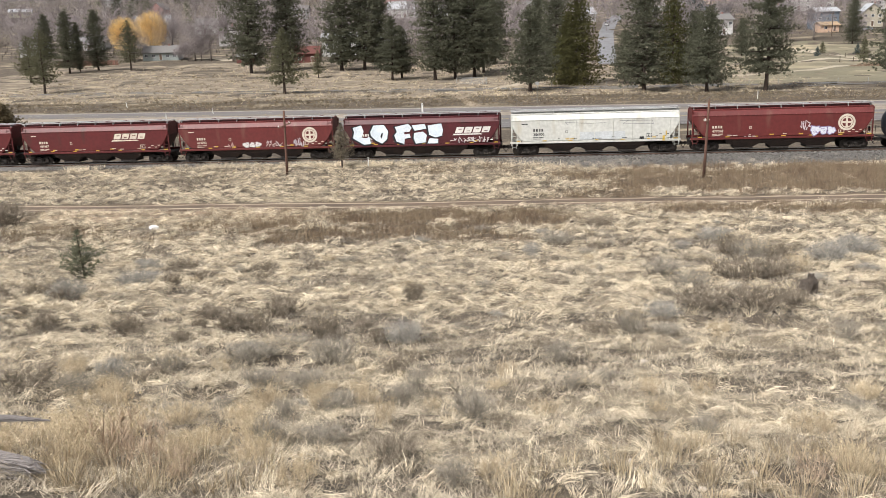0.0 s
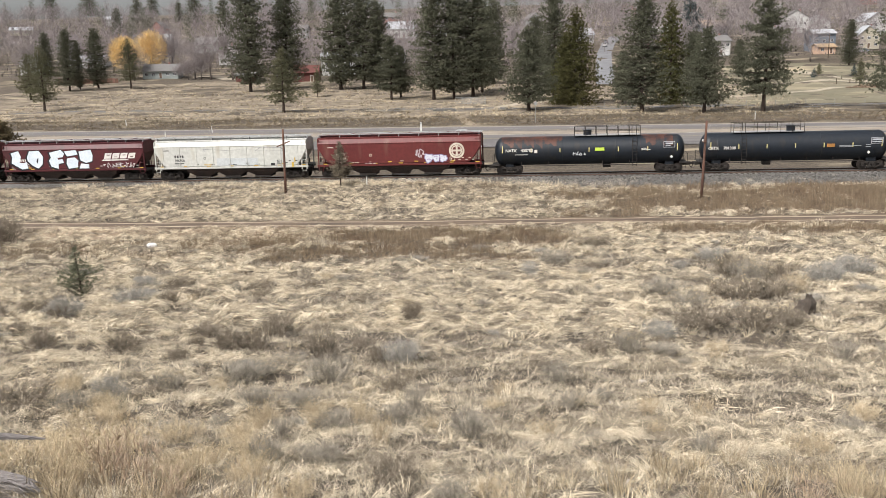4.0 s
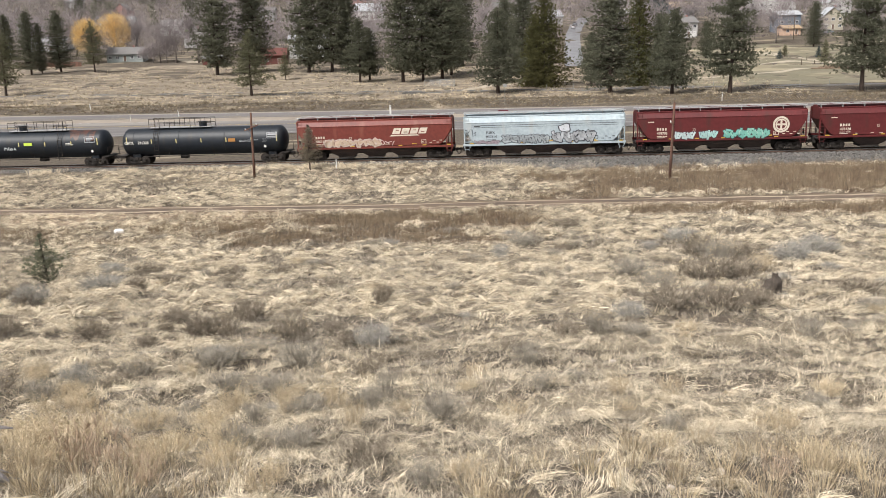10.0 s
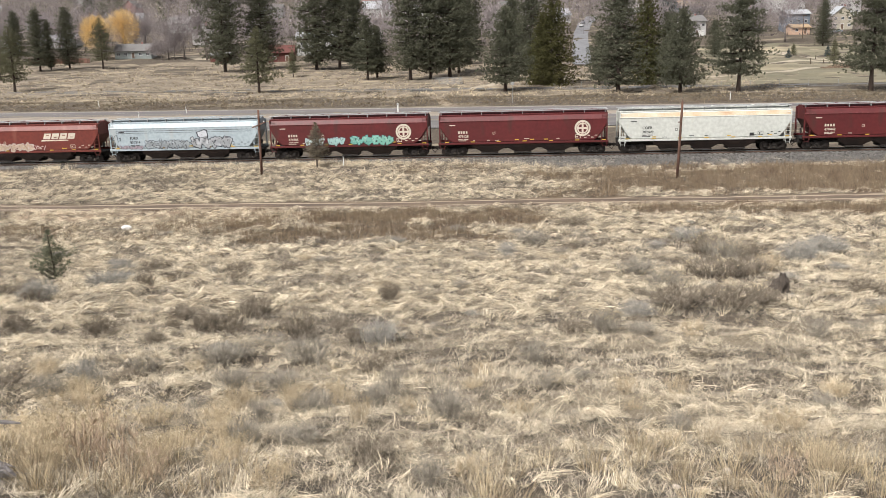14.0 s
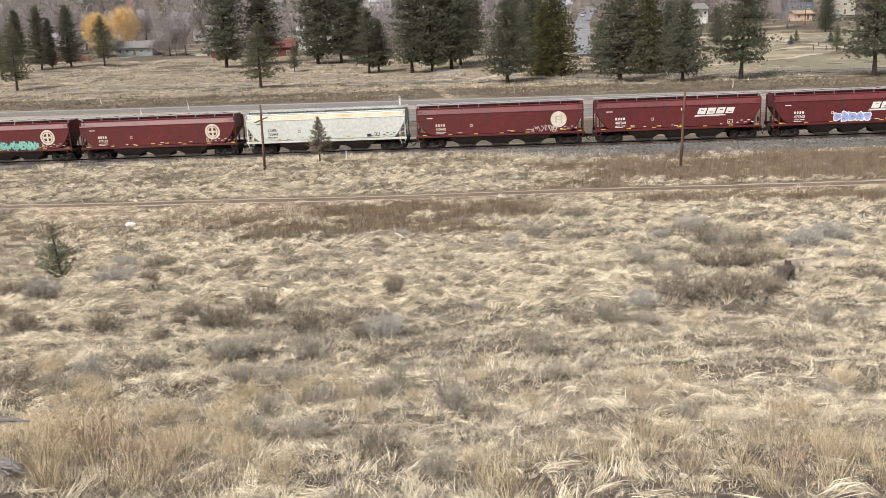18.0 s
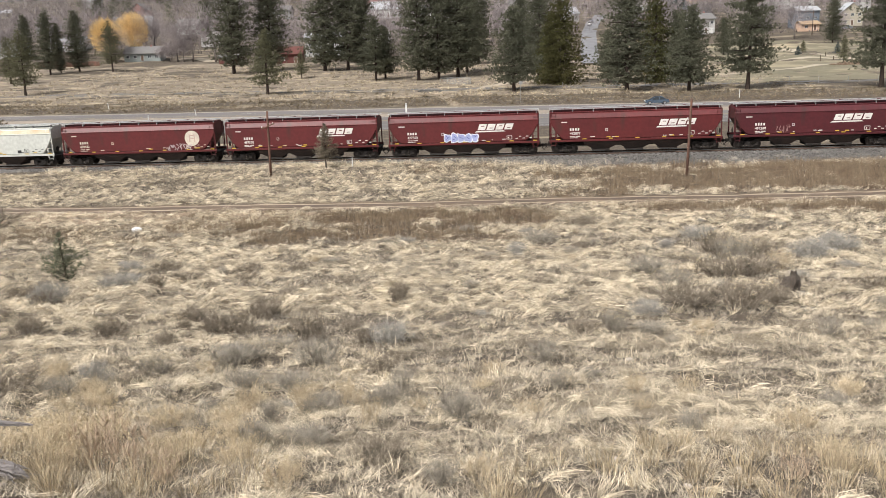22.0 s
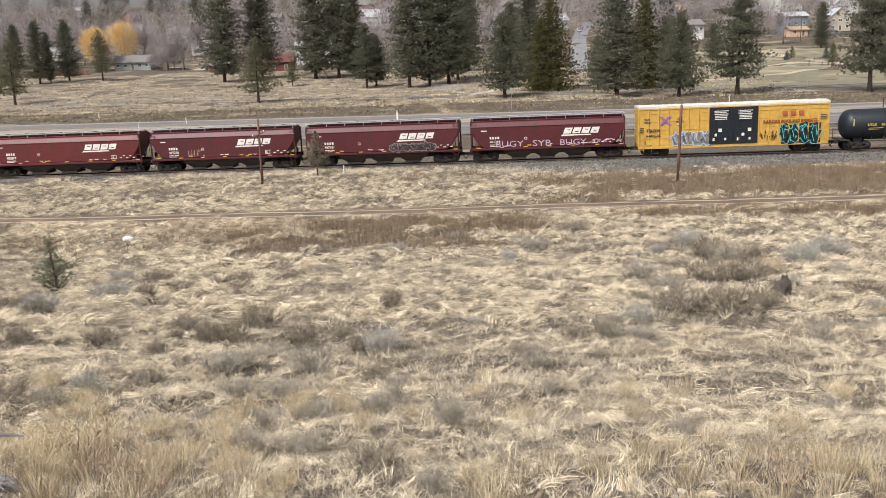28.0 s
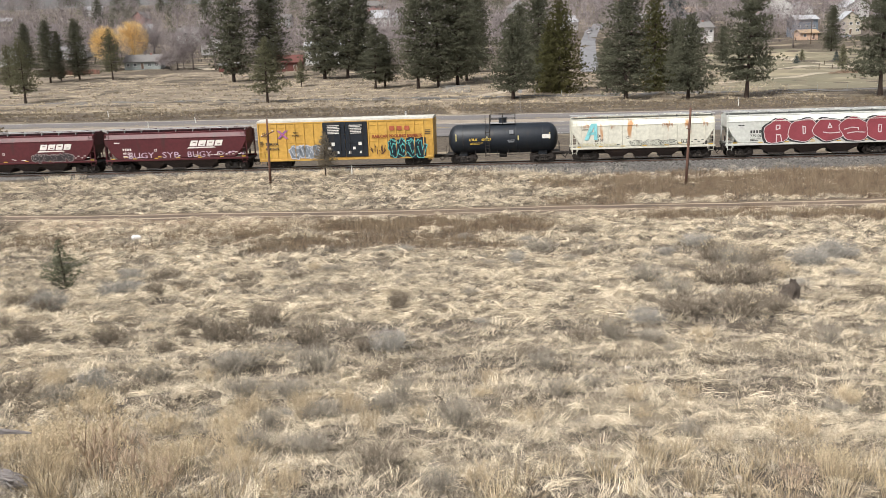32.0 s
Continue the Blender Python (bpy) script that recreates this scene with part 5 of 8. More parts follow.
tagged(new("ballast_stones", fast_mesh("ballast_stones", d.reshape(-1, 3), np.concatenate([k + [0, 1, 2], k + [0, 2, 3], k + [0, 3, 1], k + [1, 3, 2]]), M_STONE)), "loose grey ballast stones on the track's shoulder", "stones", kind="stuff")
for side in (-0.7525, 0.7525):
    rail = thing("rail", 0, 0, 0, "rusty steel rail with a polished running head", "rail", kind="structure")
    part("web", loft([[on_track(u, side + a, b) for a, b in ((-0.07, -0.17), (-0.012, -0.13), (-0.012, -0.05), (0.012, -0.05), (0.012, -0.13), (0.07, -0.17))] for u in range(-200, 201, 10)]), M_RAIL, rail)
    part("head", loft([[on_track(u, side + a, b) for a, b in ((-0.037, -0.05), (-0.037, -0.005), (0.037, -0.005), (0.037, -0.05))] for u in range(-200, 201, 10)]), M_SHINE, rail)
tie_me = bm_mesh("tie", box(-0.115, 0.115, -1.3, 1.3, -0.36, -0.17), M_TIE)
ties = thing("railway_ties", 0, 0, 0, "dark creosoted wooden ties half sunk in ballast", "ties", kind="structure")
for k in range(-106, 107):
    t = part("tie", tie_me, None, ties)
    t.matrix_basis = Matrix.Translation(on_track(k * 0.55)) @ pose(0, 0, 0, 0, 0, -5.9)

# ---- the freight train ----


def paint(name, a, b, stain=None, at=(0.58, 0.75)):
    return mat(name, a, b, 0.35, 0.5, 0.08, stain=stain, stain_at=at, stain_scale=1.1, stain_stretch=(1.0, 1.0, 0.22), spec=0.35)


M_RED = paint("oxide_red_paint", (0.115, 0.019, 0.020), (0.088, 0.016, 0.017), (0.065, 0.022, 0.019))
M_RED_FADED = paint("faded_oxide_red_paint", (0.132, 0.025, 0.024), (0.106, 0.021, 0.020), (0.13, 0.05, 0.042))
M_RED_BRIGHT = paint("brick_red_paint", (0.165, 0.036, 0.026), (0.135, 0.031, 0.024), (0.18, 0.06, 0.045))
M_MAROON = paint("dark_maroon_paint", (0.086, 0.016, 0.020), (0.067, 0.013, 0.017), (0.05, 0.018, 0.018))
M_WHITE = paint("dirty_white_paint", (0.60, 0.60, 0.56), (0.50, 0.50, 0.47), (0.42, 0.39, 0.33))
M_CREAM = paint("cream_white_paint", (0.58, 0.59, 0.55), (0.51, 0.52, 0.485), (0.50, 0.44, 0.30), (0.72, 0.84))
M_TANBAND = mat("rust_bleeding_over_white", (0.47, 0.34, 0.215), (0.54, 0.46, 0.35), 0.9, 0.7, stain=(0.34, 0.19, 0.10), stain_scale=0.9, stain_at=(0.60, 0.72), stain_stretch=(0.5, 1, 2))
M_RUSTWHITE = paint("rust-streaked_white_paint", (0.64, 0.63, 0.54), (0.55, 0.53, 0.45), (0.42, 0.22, 0.10), (0.60, 0.68))
M_PALEBLUE = paint("pale_blue_grey_paint", (0.40, 0.465, 0.50), (0.34, 0.40, 0.435), (0.36, 0.38, 0.38))
M_BLACK = paint("tank_black_paint", (0.010, 0.014, 0.021), (0.014, 0.018, 0.024), (0.022, 0.02, 0.018))
M_RUSTTANK = paint("rust-patched_black_paint", (0.012, 0.015, 0.019), (0.045, 0.019, 0.013), (0.075, 0.03, 0.02), (0.42, 0.6))
M_YELLOW = paint("weathered_yellow_paint", (0.56, 0.34, 0.075), (0.50, 0.295, 0.065), (0.40, 0.245, 0.075), (0.62, 0.8))
M_ROOFWHITE = paint("dirty_white_roof", (0.66, 0.64, 0.58), (0.55, 0.52, 0.46), (0.42, 0.38, 0.3))
M_GALV = mat("galvanised_steel", (0.50, 0.50, 0.50), (0.36, 0.36, 0.36), 1.5, 0.55, 0.1, metal=0.4)
M_UNDER = mat("grimy_underframe", (0.018, 0.015, 0.014), (0.032, 0.026, 0.022), 1.2, 0.85, 0.3)
M_GRIME = mat("road_grime_on_steel", (0.060, 0.040, 0.034), (0.038, 0.028, 0.025), 1.2, 0.85, 0.3)
M_WHEEL = mat("worn_wheel_steel", (0.050, 0.040, 0.035), (0.030, 0.025, 0.022), 2.0, 0.6, 0.2, metal=0.4)
M_INK_W = mat("white_stencil", (0.74, 0.72, 0.68), (0.62, 0.60, 0.56), 1.5, 0.7)
M_INK_C = mat("cream_stencil", (0.66, 0.60, 0.50), (0.52, 0.46, 0.38), 1.5, 0.7)
M_INK_K = mat("black_stencil", (0.02, 0.02, 0.022), (0.035, 0.035, 0.035), 1.5, 0.7)
M_INK_Y = mat("yellow_reflector", (0.62, 0.42, 0.06), (0.5, 0.33, 0.05), 1.5, 0.5)
M_PALEYEL = mat("pale_yellow_reflector", (0.66, 0.58, 0.27), (0.56, 0.48, 0.2), 1.5, 0.5)
M_LIME = mat("lime_placard", (0.55, 0.72, 0.08), (0.5, 0.62, 0.08), 1.0, 0.6)
M_ORANGE = mat("orange_placard", (0.42, 0.20, 0.05), (0.34, 0.16, 0.05), 1.0, 0.6)
SPRAY = {}


def spray(rgb):
    if rgb not in SPRAY:
        SPRAY[rgb] = mat("spray_paint", rgb, tuple(c * 0.82 for c in rgb), 0.9, 0.6)
    return SPRAY[rgb]


NEAR = -1.56


def decal(name, polys, material, parent, lift=0.010, label="", y=NEAR):
    """Thin painted shapes on the near side of a car, from outlines in (x, z)."""
    vs, fs = [], []
    for p in polys:
        fs.append(tuple(range(len(vs), len(vs) + len(p))))
        vs.extend((x, y - lift, z) for x, z in p)
    ob = part(name, mesh_of(name, vs, fs, material), None, parent, label)
    return tagged(ob, kind="stuff") if len(polys) > 1 else ob


def rect(x, z, w, h):
    return [(x, z), (x + w, z), (x + w, z + h), (x, z + h)]


FONTS = {}


def lettering(text, size, bold=0.0):
    """A flat mesh of the words, its lower left at the origin, in (x, z)."""
    key = (text, size, bold)
    if key not in FONTS:
        cu = bpy.data.curves.new("lettering", "FONT")
        cu.body, cu.size, cu.offset, cu.resolution_u = text, size, bold, 2 if size < 1.5 else 6
        ob = new("lettering_source", cu)
        bpy.context.view_layer.update()
        me = bpy.data.meshes.new_from_object(ob.evaluated_get(bpy.context.evaluated_depsgraph_get()))
        me.transform(Matrix.Rotation(radians(90), 4, "X"))
        bpy.data.objects.remove(ob)
        FONTS[key] = me
    return FONTS[key].copy()


def words(text, x, z, size, material, parent, bold=0.0, y=NEAR, lift=0.012, label="", squeeze=1.0, name="stencil_lettering"):
    me = lettering(text, size, bold)
    me.materials.clear()
    me.materials.append(material)
    me.transform(Matrix.Translation((x, y - lift, z)) @ Matrix.Diagonal((squeeze, 1, 1, 1)))
    return part(name, me, None, parent, label)


def swoosh(x, z, parent, material, s=1.0):
    """The railway's wordmark as four slanted blocks over a tapering bar."""
    polys = []
    for k in range(4):
        a, h, w = x + k * 0.92 * s, 0.60 * s, 0.78 * s
        polys.append([(a, z), (a + w, z), (a + w + 0.22 * s, z + h), (a + 0.22 * s, z + h)])
    holes = []
    for k in range(4):
        a = x + k * 0.92 * s
        q = 0.14 if k % 2 else 0.34
        holes.append([(a + (0.26 + q * 0.35) * s, z + q * s), (a + (0.60 + q * 0.35) * s, z + q * s), (a + (0.62 + q * 0.35) * s, z + (q + 0.08) * s), (a + (0.28 + q * 0.35) * s, z + (q + 0.08) * s)])
    polys.append([(x - 0.28 * s, z - 0.24 * s), (x + 2.9 * s, z - 0.20 * s), (x + 2.7 * s, z - 0.09 * s), (x - 0.10 * s, z - 0.08 * s)])
    decal("wordmark", polys, material, parent, 0.010, "white slanted wordmark over a tapering bar")
    return holes


def roundel(x, z, rad, parent, ink, ground_ink, faded):
    """A round emblem: disc, inner ring and cross."""
    circle = lambda q, n=28: [(x + q * math.cos(a), z + q * math.sin(a)) for a in np.arange(n) * 6.2832 / n]
    disc = decal("emblem", [circle(rad)], ink, parent, 0.010, "round pale emblem with a cross")
    if not faded:
        quarters = []
        for sx in (-1, 1):
            for sz in (-1, 1):
                quarters.append([(x + sx * rad * a, z + sz * rad * b) for a, b in ((0.12, 0.12), (0.52, 0.12), (0.40, 0.42), (0.12, 0.52))])
        decal("emblem_cross", quarters, ground_ink, disc, 0.014)
        ring = []
        for k in range(28):
            a, b = k * 6.2832 / 28, (k + 1) * 6.2832 / 28
            ring.append([(x + q * rad * math.cos(c), z + q * rad * math.sin(c)) for q, c in ((0.70, a), (0.76, a), (0.76, b), (0.70, b))])
        decal("emblem_ring", ring, ground_ink, disc, 0.014)
    else:
        decal("emblem_cross", [rect(x - rad * 0.42, z - rad * 0.5, rad * 0.18, rad), rect(x + rad * 0.24, z - rad * 0.5, rad * 0.16, rad), rect(x - rad * 0.4, z + rad * 0.28, rad * 0.8, rad * 0.14), rect(x - rad * 0.4, z - rad * 0.08, rad * 0.8, rad * 0.12)], spray((0.50, 0.38, 0.33)), disc, 0.014)


def graffiti(x0, x1, z0, z1, parent, fill, line, n, seed, label, shade=None):
    """Spray-painted lettering as plain rounded shapes with outlines, no words."""
    r = np.random.RandomState(seed)
    w = (x1 - x0) / n
    out, ins, strokes = [], [], []
    for k in range(n):
        cx, cz, rx, rz = x0 + (k + 0.5) * w, (z0 + z1) / 2 + r.uniform(-0.06, 0.06) * (z1 - z0), w * r.uniform(0.52, 0.62), (z1 - z0) * r.uniform(0.42, 0.52)
        m = 14
        ph = r.uniform(0, 6.28)
        rad = [1 + 0.16 * math.sin(3 * a + ph) + 0.08 * r.normal() + (0.12 if abs(math.sin(2 * a)) > 0.8 else 0) for a in np.arange(m) * 6.2832 / m]
        ring = lambda g: [(cx + rx * g * rad[i] * math.cos(i * 6.2832 / m), cz + rz * g * rad[i] * math.sin(i * 6.2832 / m)) for i in range(m)]
        out.append(ring(1.06)), ins.append(ring(0.86))
        for _ in range(3):
            a, b, t = r.uniform(-0.5, 0.5, 2), r.uniform(-0.5, 0.5, 2), 0.035 * (z1 - z0)
            strokes.append([(cx + a[0] * rx, cz + a[1] * rz - t), (cx + b[0] * rx + t, cz + b[1] * rz - t), (cx + b[0] * rx + t, cz + b[1] * rz + t), (cx + a[0] * rx, cz + a[1] * rz + t)])
    g = decal("graffiti", out, spray(line), parent, 0.016, label)
    decal("graffiti_fill", ins, spray(fill), g, 0.020)
    decal("graffiti_line", strokes, spray(shade or line), g, 0.024)
    return g


def stroke_polys(path, t):
    """A run of overlapping bars along a path, of half width t."""
    polys = []
    for a, b in zip(path, path[1:]):
        d = math.hypot(b[0] - a[0], b[1] - a[1]) + 1e-6
        ux, uz = (b[0] - a[0]) / d * t, (b[1] - a[1]) / d * t
        polys.append([(a[0] - ux + uz, a[1] - uz - ux), (b[0] + ux + uz, b[1] + uz - ux), (b[0] + ux - uz, b[1] + uz + ux), (a[0] - ux - uz, a[1] - uz + ux)])
    return polys


def wild(x0, x1, z0, z1, parent, fill, line, n, seed, label, shade=None, back=None):
    """Angular spray-painted strokes with outlines, interlocked like lettering but of no words."""
    r = np.random.RandomState(seed)
    w, h = (x1 - x0) / n, z1 - z0
    t = 0.11 * min(h, w * 1.3)
    out, ins, fine = [], [], []
    for k in range(n):
        zig = [(-0.15 + 1.3 * (j + r.uniform(0, 0.6)) / 5, (r.uniform(0.0, 0.45) if j % 2 else r.uniform(0.55, 1.0))) for j in range(5)]
        bow = [(0.5 + 0.55 * math.cos(q), 0.5 + 0.4 * math.sin(q)) for q in np.linspace(r.uniform(0, 3), r.uniform(4, 7), 6)]
        for path in (zig, bow):
            pts = [(x0 + k * w + w * (0.05 + 0.9 * a) + r.normal(0, 0.08) * w, z0 + t + (h - 2 * t) * c + r.normal(0, 0.05) * h) for a, c in path]
            out += stroke_polys(pts, t * 1.5)
            ins += stroke_polys(pts, t)
            fine += stroke_polys([(a + t * 0.5, c + t * 0.4) for a, c in pts[:2]], t * 0.18)
    g = parent
    if back:
        edge = [(x0 + (x1 - x0) * a, z0 + h * (0.5 + 0.5 * math.copysign(1, 0.5 - q) * r.uniform(0.8, 1.06))) for q, a in [(0, k / 9) for k in range(10)] + [(1, 1 - k / 9) for k in range(10)]]
        g = decal("graffiti_back", [edge], spray(back), parent, 0.013, "sprayed background patch")
    g = decal("graffiti", out, spray(line), parent, 0.016, label)
    decal("graffiti_fill", ins, spray(fill), g, 0.020)
    decal("graffiti_line", fine, spray(shade or line), g, 0.024)
    return g


def scrawl(x0, x1, z0, z1, parent, ink, n, seed, label="thin scrawled spray-paint lines", t=0.035):
    r = np.random.RandomState(seed)
    polys = []
    w = (x1 - x0) / n
    for k in range(n):
        cx = x0 + (k + 0.5) * w
        p = [(cx + r.uniform(-0.6, 0.6) * w, r.uniform(z0, z1)) for _ in range(5)]
        for a, b in zip(p, p[1:]):
            d = math.hypot(b[0] - a[0], b[1] - a[1]) + 1e-6
            nx, nz = -(b[1] - a[1]) / d * t, (b[0] - a[0]) / d * t
            polys.append([(a[0] - nx, a[1] - nz), (b[0] - nx, b[1] - nz), (b[0] + nx, b[1] + nz), (a[0] + nx, a[1] + nz)])
    return decal("graffiti", polys, spray(ink), parent, 0.018, label)


# shared running gear
def wheel_pair():
    bm = bmesh.new()
    for s in (-1, 1):
        for rad, y0, y1 in ((0.457, 0.69, 0.82), (0.485, 0.685, 0.71)):
            bmesh.ops.create_cone(bm, cap_ends=True, segments=20, radius1=rad, radius2=rad, depth=y1 - y0, matrix=Matrix.Translation((0, s * (y0 + y1) / 2, 0)) @ Matrix.Rotation(radians(90), 4, "X"))
        for k in range(4):
            a = k * 1.571
            bmesh.ops.create_cone(bm, cap_ends=True, segments=6, radius1=0.055, radius2=0.055, depth=0.02, matrix=Matrix.Translation((0.25 * math.cos(a), s * 0.825, 0.25 * math.sin(a))) @ Matrix.Rotation(radians(90), 4, "X"))
    bmesh.ops.create_cone(bm, cap_ends=True, segments=10, radius1=0.085, radius2=0.085, depth=2.1, matrix=Matrix.Rotation(radians(90), 4, "X"))
    return bm_mesh("wheelset", bm, M_WHEEL)


def side_frame(y):
    bm = bmesh.new()
    s = 1 if y > 0 else -1
    add_prism(bm, [(-1.08, 0.50), (-0.40, 0.66), (0.40, 0.66), (1.08, 0.50), (1.08, 0.62), (0.45, 0.80), (-0.45, 0.80), (-1.08, 0.62)], y - 0.06, y + 0.06)
    add_prism(bm, [(-0.42, 0.15), (0.42, 0.15), (0.42, 0.25), (-0.42, 0.25)], y - 0.06, y + 0.06)
    for d in (-1, 1):
        add_prism(bm, [(d * 0.40, 0.15), (d * 0.92, 0.44), (d * 0.86, 0.54), (d * 0.34, 0.25)], y - 0.05, y + 0.05)
        add_prism(bm, [(d * 0.27, 0.22), (d * 0.38, 0.22), (d * 0.38, 0.72), (d * 0.27, 0.72)], y - 0.06, y + 0.06)
    for x in (-0.89, 0.89):
        add_box(bm, x - 0.15, x + 0.15, y - 0.11, y + 0.11, 0.33, 0.64, 0.03)
    for x in (-0.2, -0.07, 0.07, 0.2):
        add_rod(bm, (x, y + s * 0.09, 0.24), (x, y + s * 0.09, 0.62), 0.055, sides=8)
    bmesh.ops.recalc_face_normals(bm, faces=bm.faces)
    return bm_mesh("side_frame", bm, M_UNDER)


WHEELS, FRAMES = wheel_pair(), {s: side_frame(s * 0.98) for s in (-1, 1)}
BOLSTER = bm_mesh("bolster", box(-0.2, 0.2, -1.15, 1.15, 0.5, 0.82, 0.04), M_UNDER)
SPINNING = []


def coupler_mesh():
    bm = box(-0.1, 0.55, -0.1, 0.1, 0.72, 0.95, 0.02)
    add_box(bm, 0.5, 0.78, -0.15, 0.15, 0.66, 1.0, 0.05)
    return bm_mesh("coupler", bm, M_UNDER)


def hose_mesh():
    pts = [(0.2 + 0.12 * k, 0.75 - 0.42 * math.sin(k / 6 * 3.14)) for k in range(7)]
    return bm_mesh("brake_hose", loft([[(x + 0.03 * math.cos(a), -0.35 + 0.03 * math.sin(a), z + 0.02 * math.cos(a)) for a in np.arange(5) * 1.2566] for x, z in pts]), M_UNDER)


COUPLER, HOSE = coupler_mesh(), hose_mesh()


def running_gear(car, half, inset=2.1):
    for s in (-1, 1):
        truck = new("truck")
        truck.parent, truck.location = car, (s * (half - inset), 0, 0)
        for y in (-1, 1):
            part("side_frame", FRAMES[y], None, truck)
        part("bolster", BOLSTER, None, truck)
        for x in (-0.89, 0.89):
            w = part("wheelset", WHEELS, None, truck)
            w.matrix_parent_inverse = Matrix.Translation((x, 0, 0.457))
            SPINNING.append(w)
        c = part("coupler", COUPLER, None, car)
        c.matrix_basis = Matrix.Translation((s * (half - 0.45), 0, 0)) @ Matrix.Rotation(0 if s > 0 else math.pi, 4, "Z")
        h = part("brake_hose", HOSE, None, car)
        h.matrix_basis = Matrix.Translation((s * (half - 0.5), 0, 0)) @ Matrix.Rotation(0 if s > 0 else math.pi, 4, "Z")


def ladder(x, y, z0, z1, parent, material, along=True, wide=0.42, name="ladder"):
    bm = bmesh.new()
    for s in (0, wide):
        a = (x + s, y) if along else (x, y + s)
        add_rod(bm, (*a, z0), (*a, z1), 0.022, sides=4)
    k = z0 + 0.15
    while k < z1:
        b = (x + wide, y) if along else (x, y + wide)
        add_rod(bm, (x, y, k), (*b, k), 0.018, sides=4)
        k += 0.38
    return part(name, bm, material, parent)


def hopper(length, body_mat, label, curve=0.35, ribs=0, chutes=3, top=4.45, deep=1.45):
    """A covered hopper car: a long bin with sloping ends on a sill, hatches and walkways on its roof."""
    car = new("hopper_car")
    tagged(car, label, "rail car", "cars of the freight train")
    half = length / 2
    b = half - 0.62
    dark = body_mat
    eave = top - 0.35
    # the bin, its ends sloping in towards the trucks
    rings = []
    n = 8
    for k in range(-n, n + 1):
        if abs(k) <= 2:
            x, zb = k * (b - deep) / 2, 1.42
        else:
            t = (abs(k) - 2) / (n - 2)
            x = math.copysign(b - deep + deep * t, k)
            zb = 1.42 + (eave - 0.9 - 1.42) * (t ** (1.0 + curve * 1.6)) if t > 0 else 1.42
        rings.append([(x, -1.45, zb), (x, NEAR, zb + 0.12), (x, NEAR, eave - 0.42), (x, -1.31, eave + 0.0), (x, -1.10, eave + 0.13), (x, -0.6, top), (x, 0.6, top), (x, 1.10, eave + 0.13), (x, 1.31, eave + 0.0), (x, -NEAR, eave - 0.42), (x, -NEAR, zb + 0.12), (x, 1.45, zb)])
    part("bin", loft(rings), body_mat, car)
    # the rolled edge under the roof, sills and end frames
    for s in (-1, 1):
        part("top_chord", box(-b - 0.05, b + 0.05, s * 1.535 - 0.06, s * 1.535 + 0.06, eave - 0.50, eave - 0.42, 0.02), dark, car)
        part("roof_edge", box(-b - 0.05, b + 0.05, s * 1.14 - 0.10, s * 1.14 + 0.10, eave + 0.09, eave + 0.17, 0.02), dark, car)
        part("side_sill", box(-half + 0.5, half - 0.5, s * 1.46 - 0.09, s * 1.46 + 0.09, 1.24, 1.46, 0.02), dark, car)
    for s in (-1, 1):
        part("end_platform", box(s * (half - 1.35) - 0.85, s * (half - 1.3) + 0.85, -1.4, 1.4, 1.14, 1.24), M_UNDER, car)
        part("end_sheet", box(s * (b - 0.02) - 0.03, s * (b - 0.02) + 0.03, -1.42, 1.42, eave - 1.0, eave + 0.05), dark, car)
        for y in (-1.44, 1.44):
            part("end_post", box(s * (b - 0.03) - 0.05, s * (b - 0.03) + 0.05, y - 0.06, y + 0.06, 1.05, eave + 0.1), dark, car)
            part("inner_post", box(s * (b - 0.62) - 0.04, s * (b - 0.62) + 0.04, y - 0.04, y + 0.04, 1.05, eave - 0.55), dark, car)
        ladder(s * (b - 0.3) - 0.21, -1.53, 0.75, eave + 0.05, car, dark)
        ladder(s * (b + 0.06), 0.75, 0.95, eave + 0.05, car, dark, along=False)
        bm = bmesh.new()
        bmesh.ops.create_cone(bm, cap_ends=True, segments=14, radius1=0.28, radius2=0.28, depth=0.05, matrix=Matrix.Translation((s * (half - 0.62), -0.5, 1.9)) @ Matrix.Rotation(radians(90), 4, "Y"))
        part("brake_wheel" if s > 0 else "brake_reservoir", bm, M_UNDER, car)
    part("centre_sill", box(-half + 0.4, half - 0.4, -0.32, 0.32, 0.66, 1.2), M_UNDER, car)
    # roof hatch trough, covers and walkways
    part("hatch_trough", box(-b + 0.8, b - 0.8, -0.34, 0.34, top - 0.02, top + 0.10, 0.03), M_GALV if body_mat is M_WHITE else dark, car)
    for k in range(8):
        x = -b + 1.5 + k * (2 * b - 3) / 7
        part("hatch_latch", box(x - 0.06, x + 0.06, -0.42, 0.42, top + 0.08, top + 0.17), dark, car)
    for s in (-1, 1):
        bm = box(-b - 0.1, b + 0.1, s * 0.86 - 0.26, s * 0.86 + 0.26, top + 0.10, top + 0.14)
        for k in range(9):
            x = -b + 0.2 + k * (2 * b - 0.4) / 8
            add_box(bm, x - 0.03, x + 0.03, s * 0.86 - 0.2, s * 0.86 + 0.2, top - 0.2, top + 0.11)
        part("roof_walkway", bm, M_GALV, car, "galvanised roof walkway")
    # discharge chutes
    span = 2 * (half - 4.1)
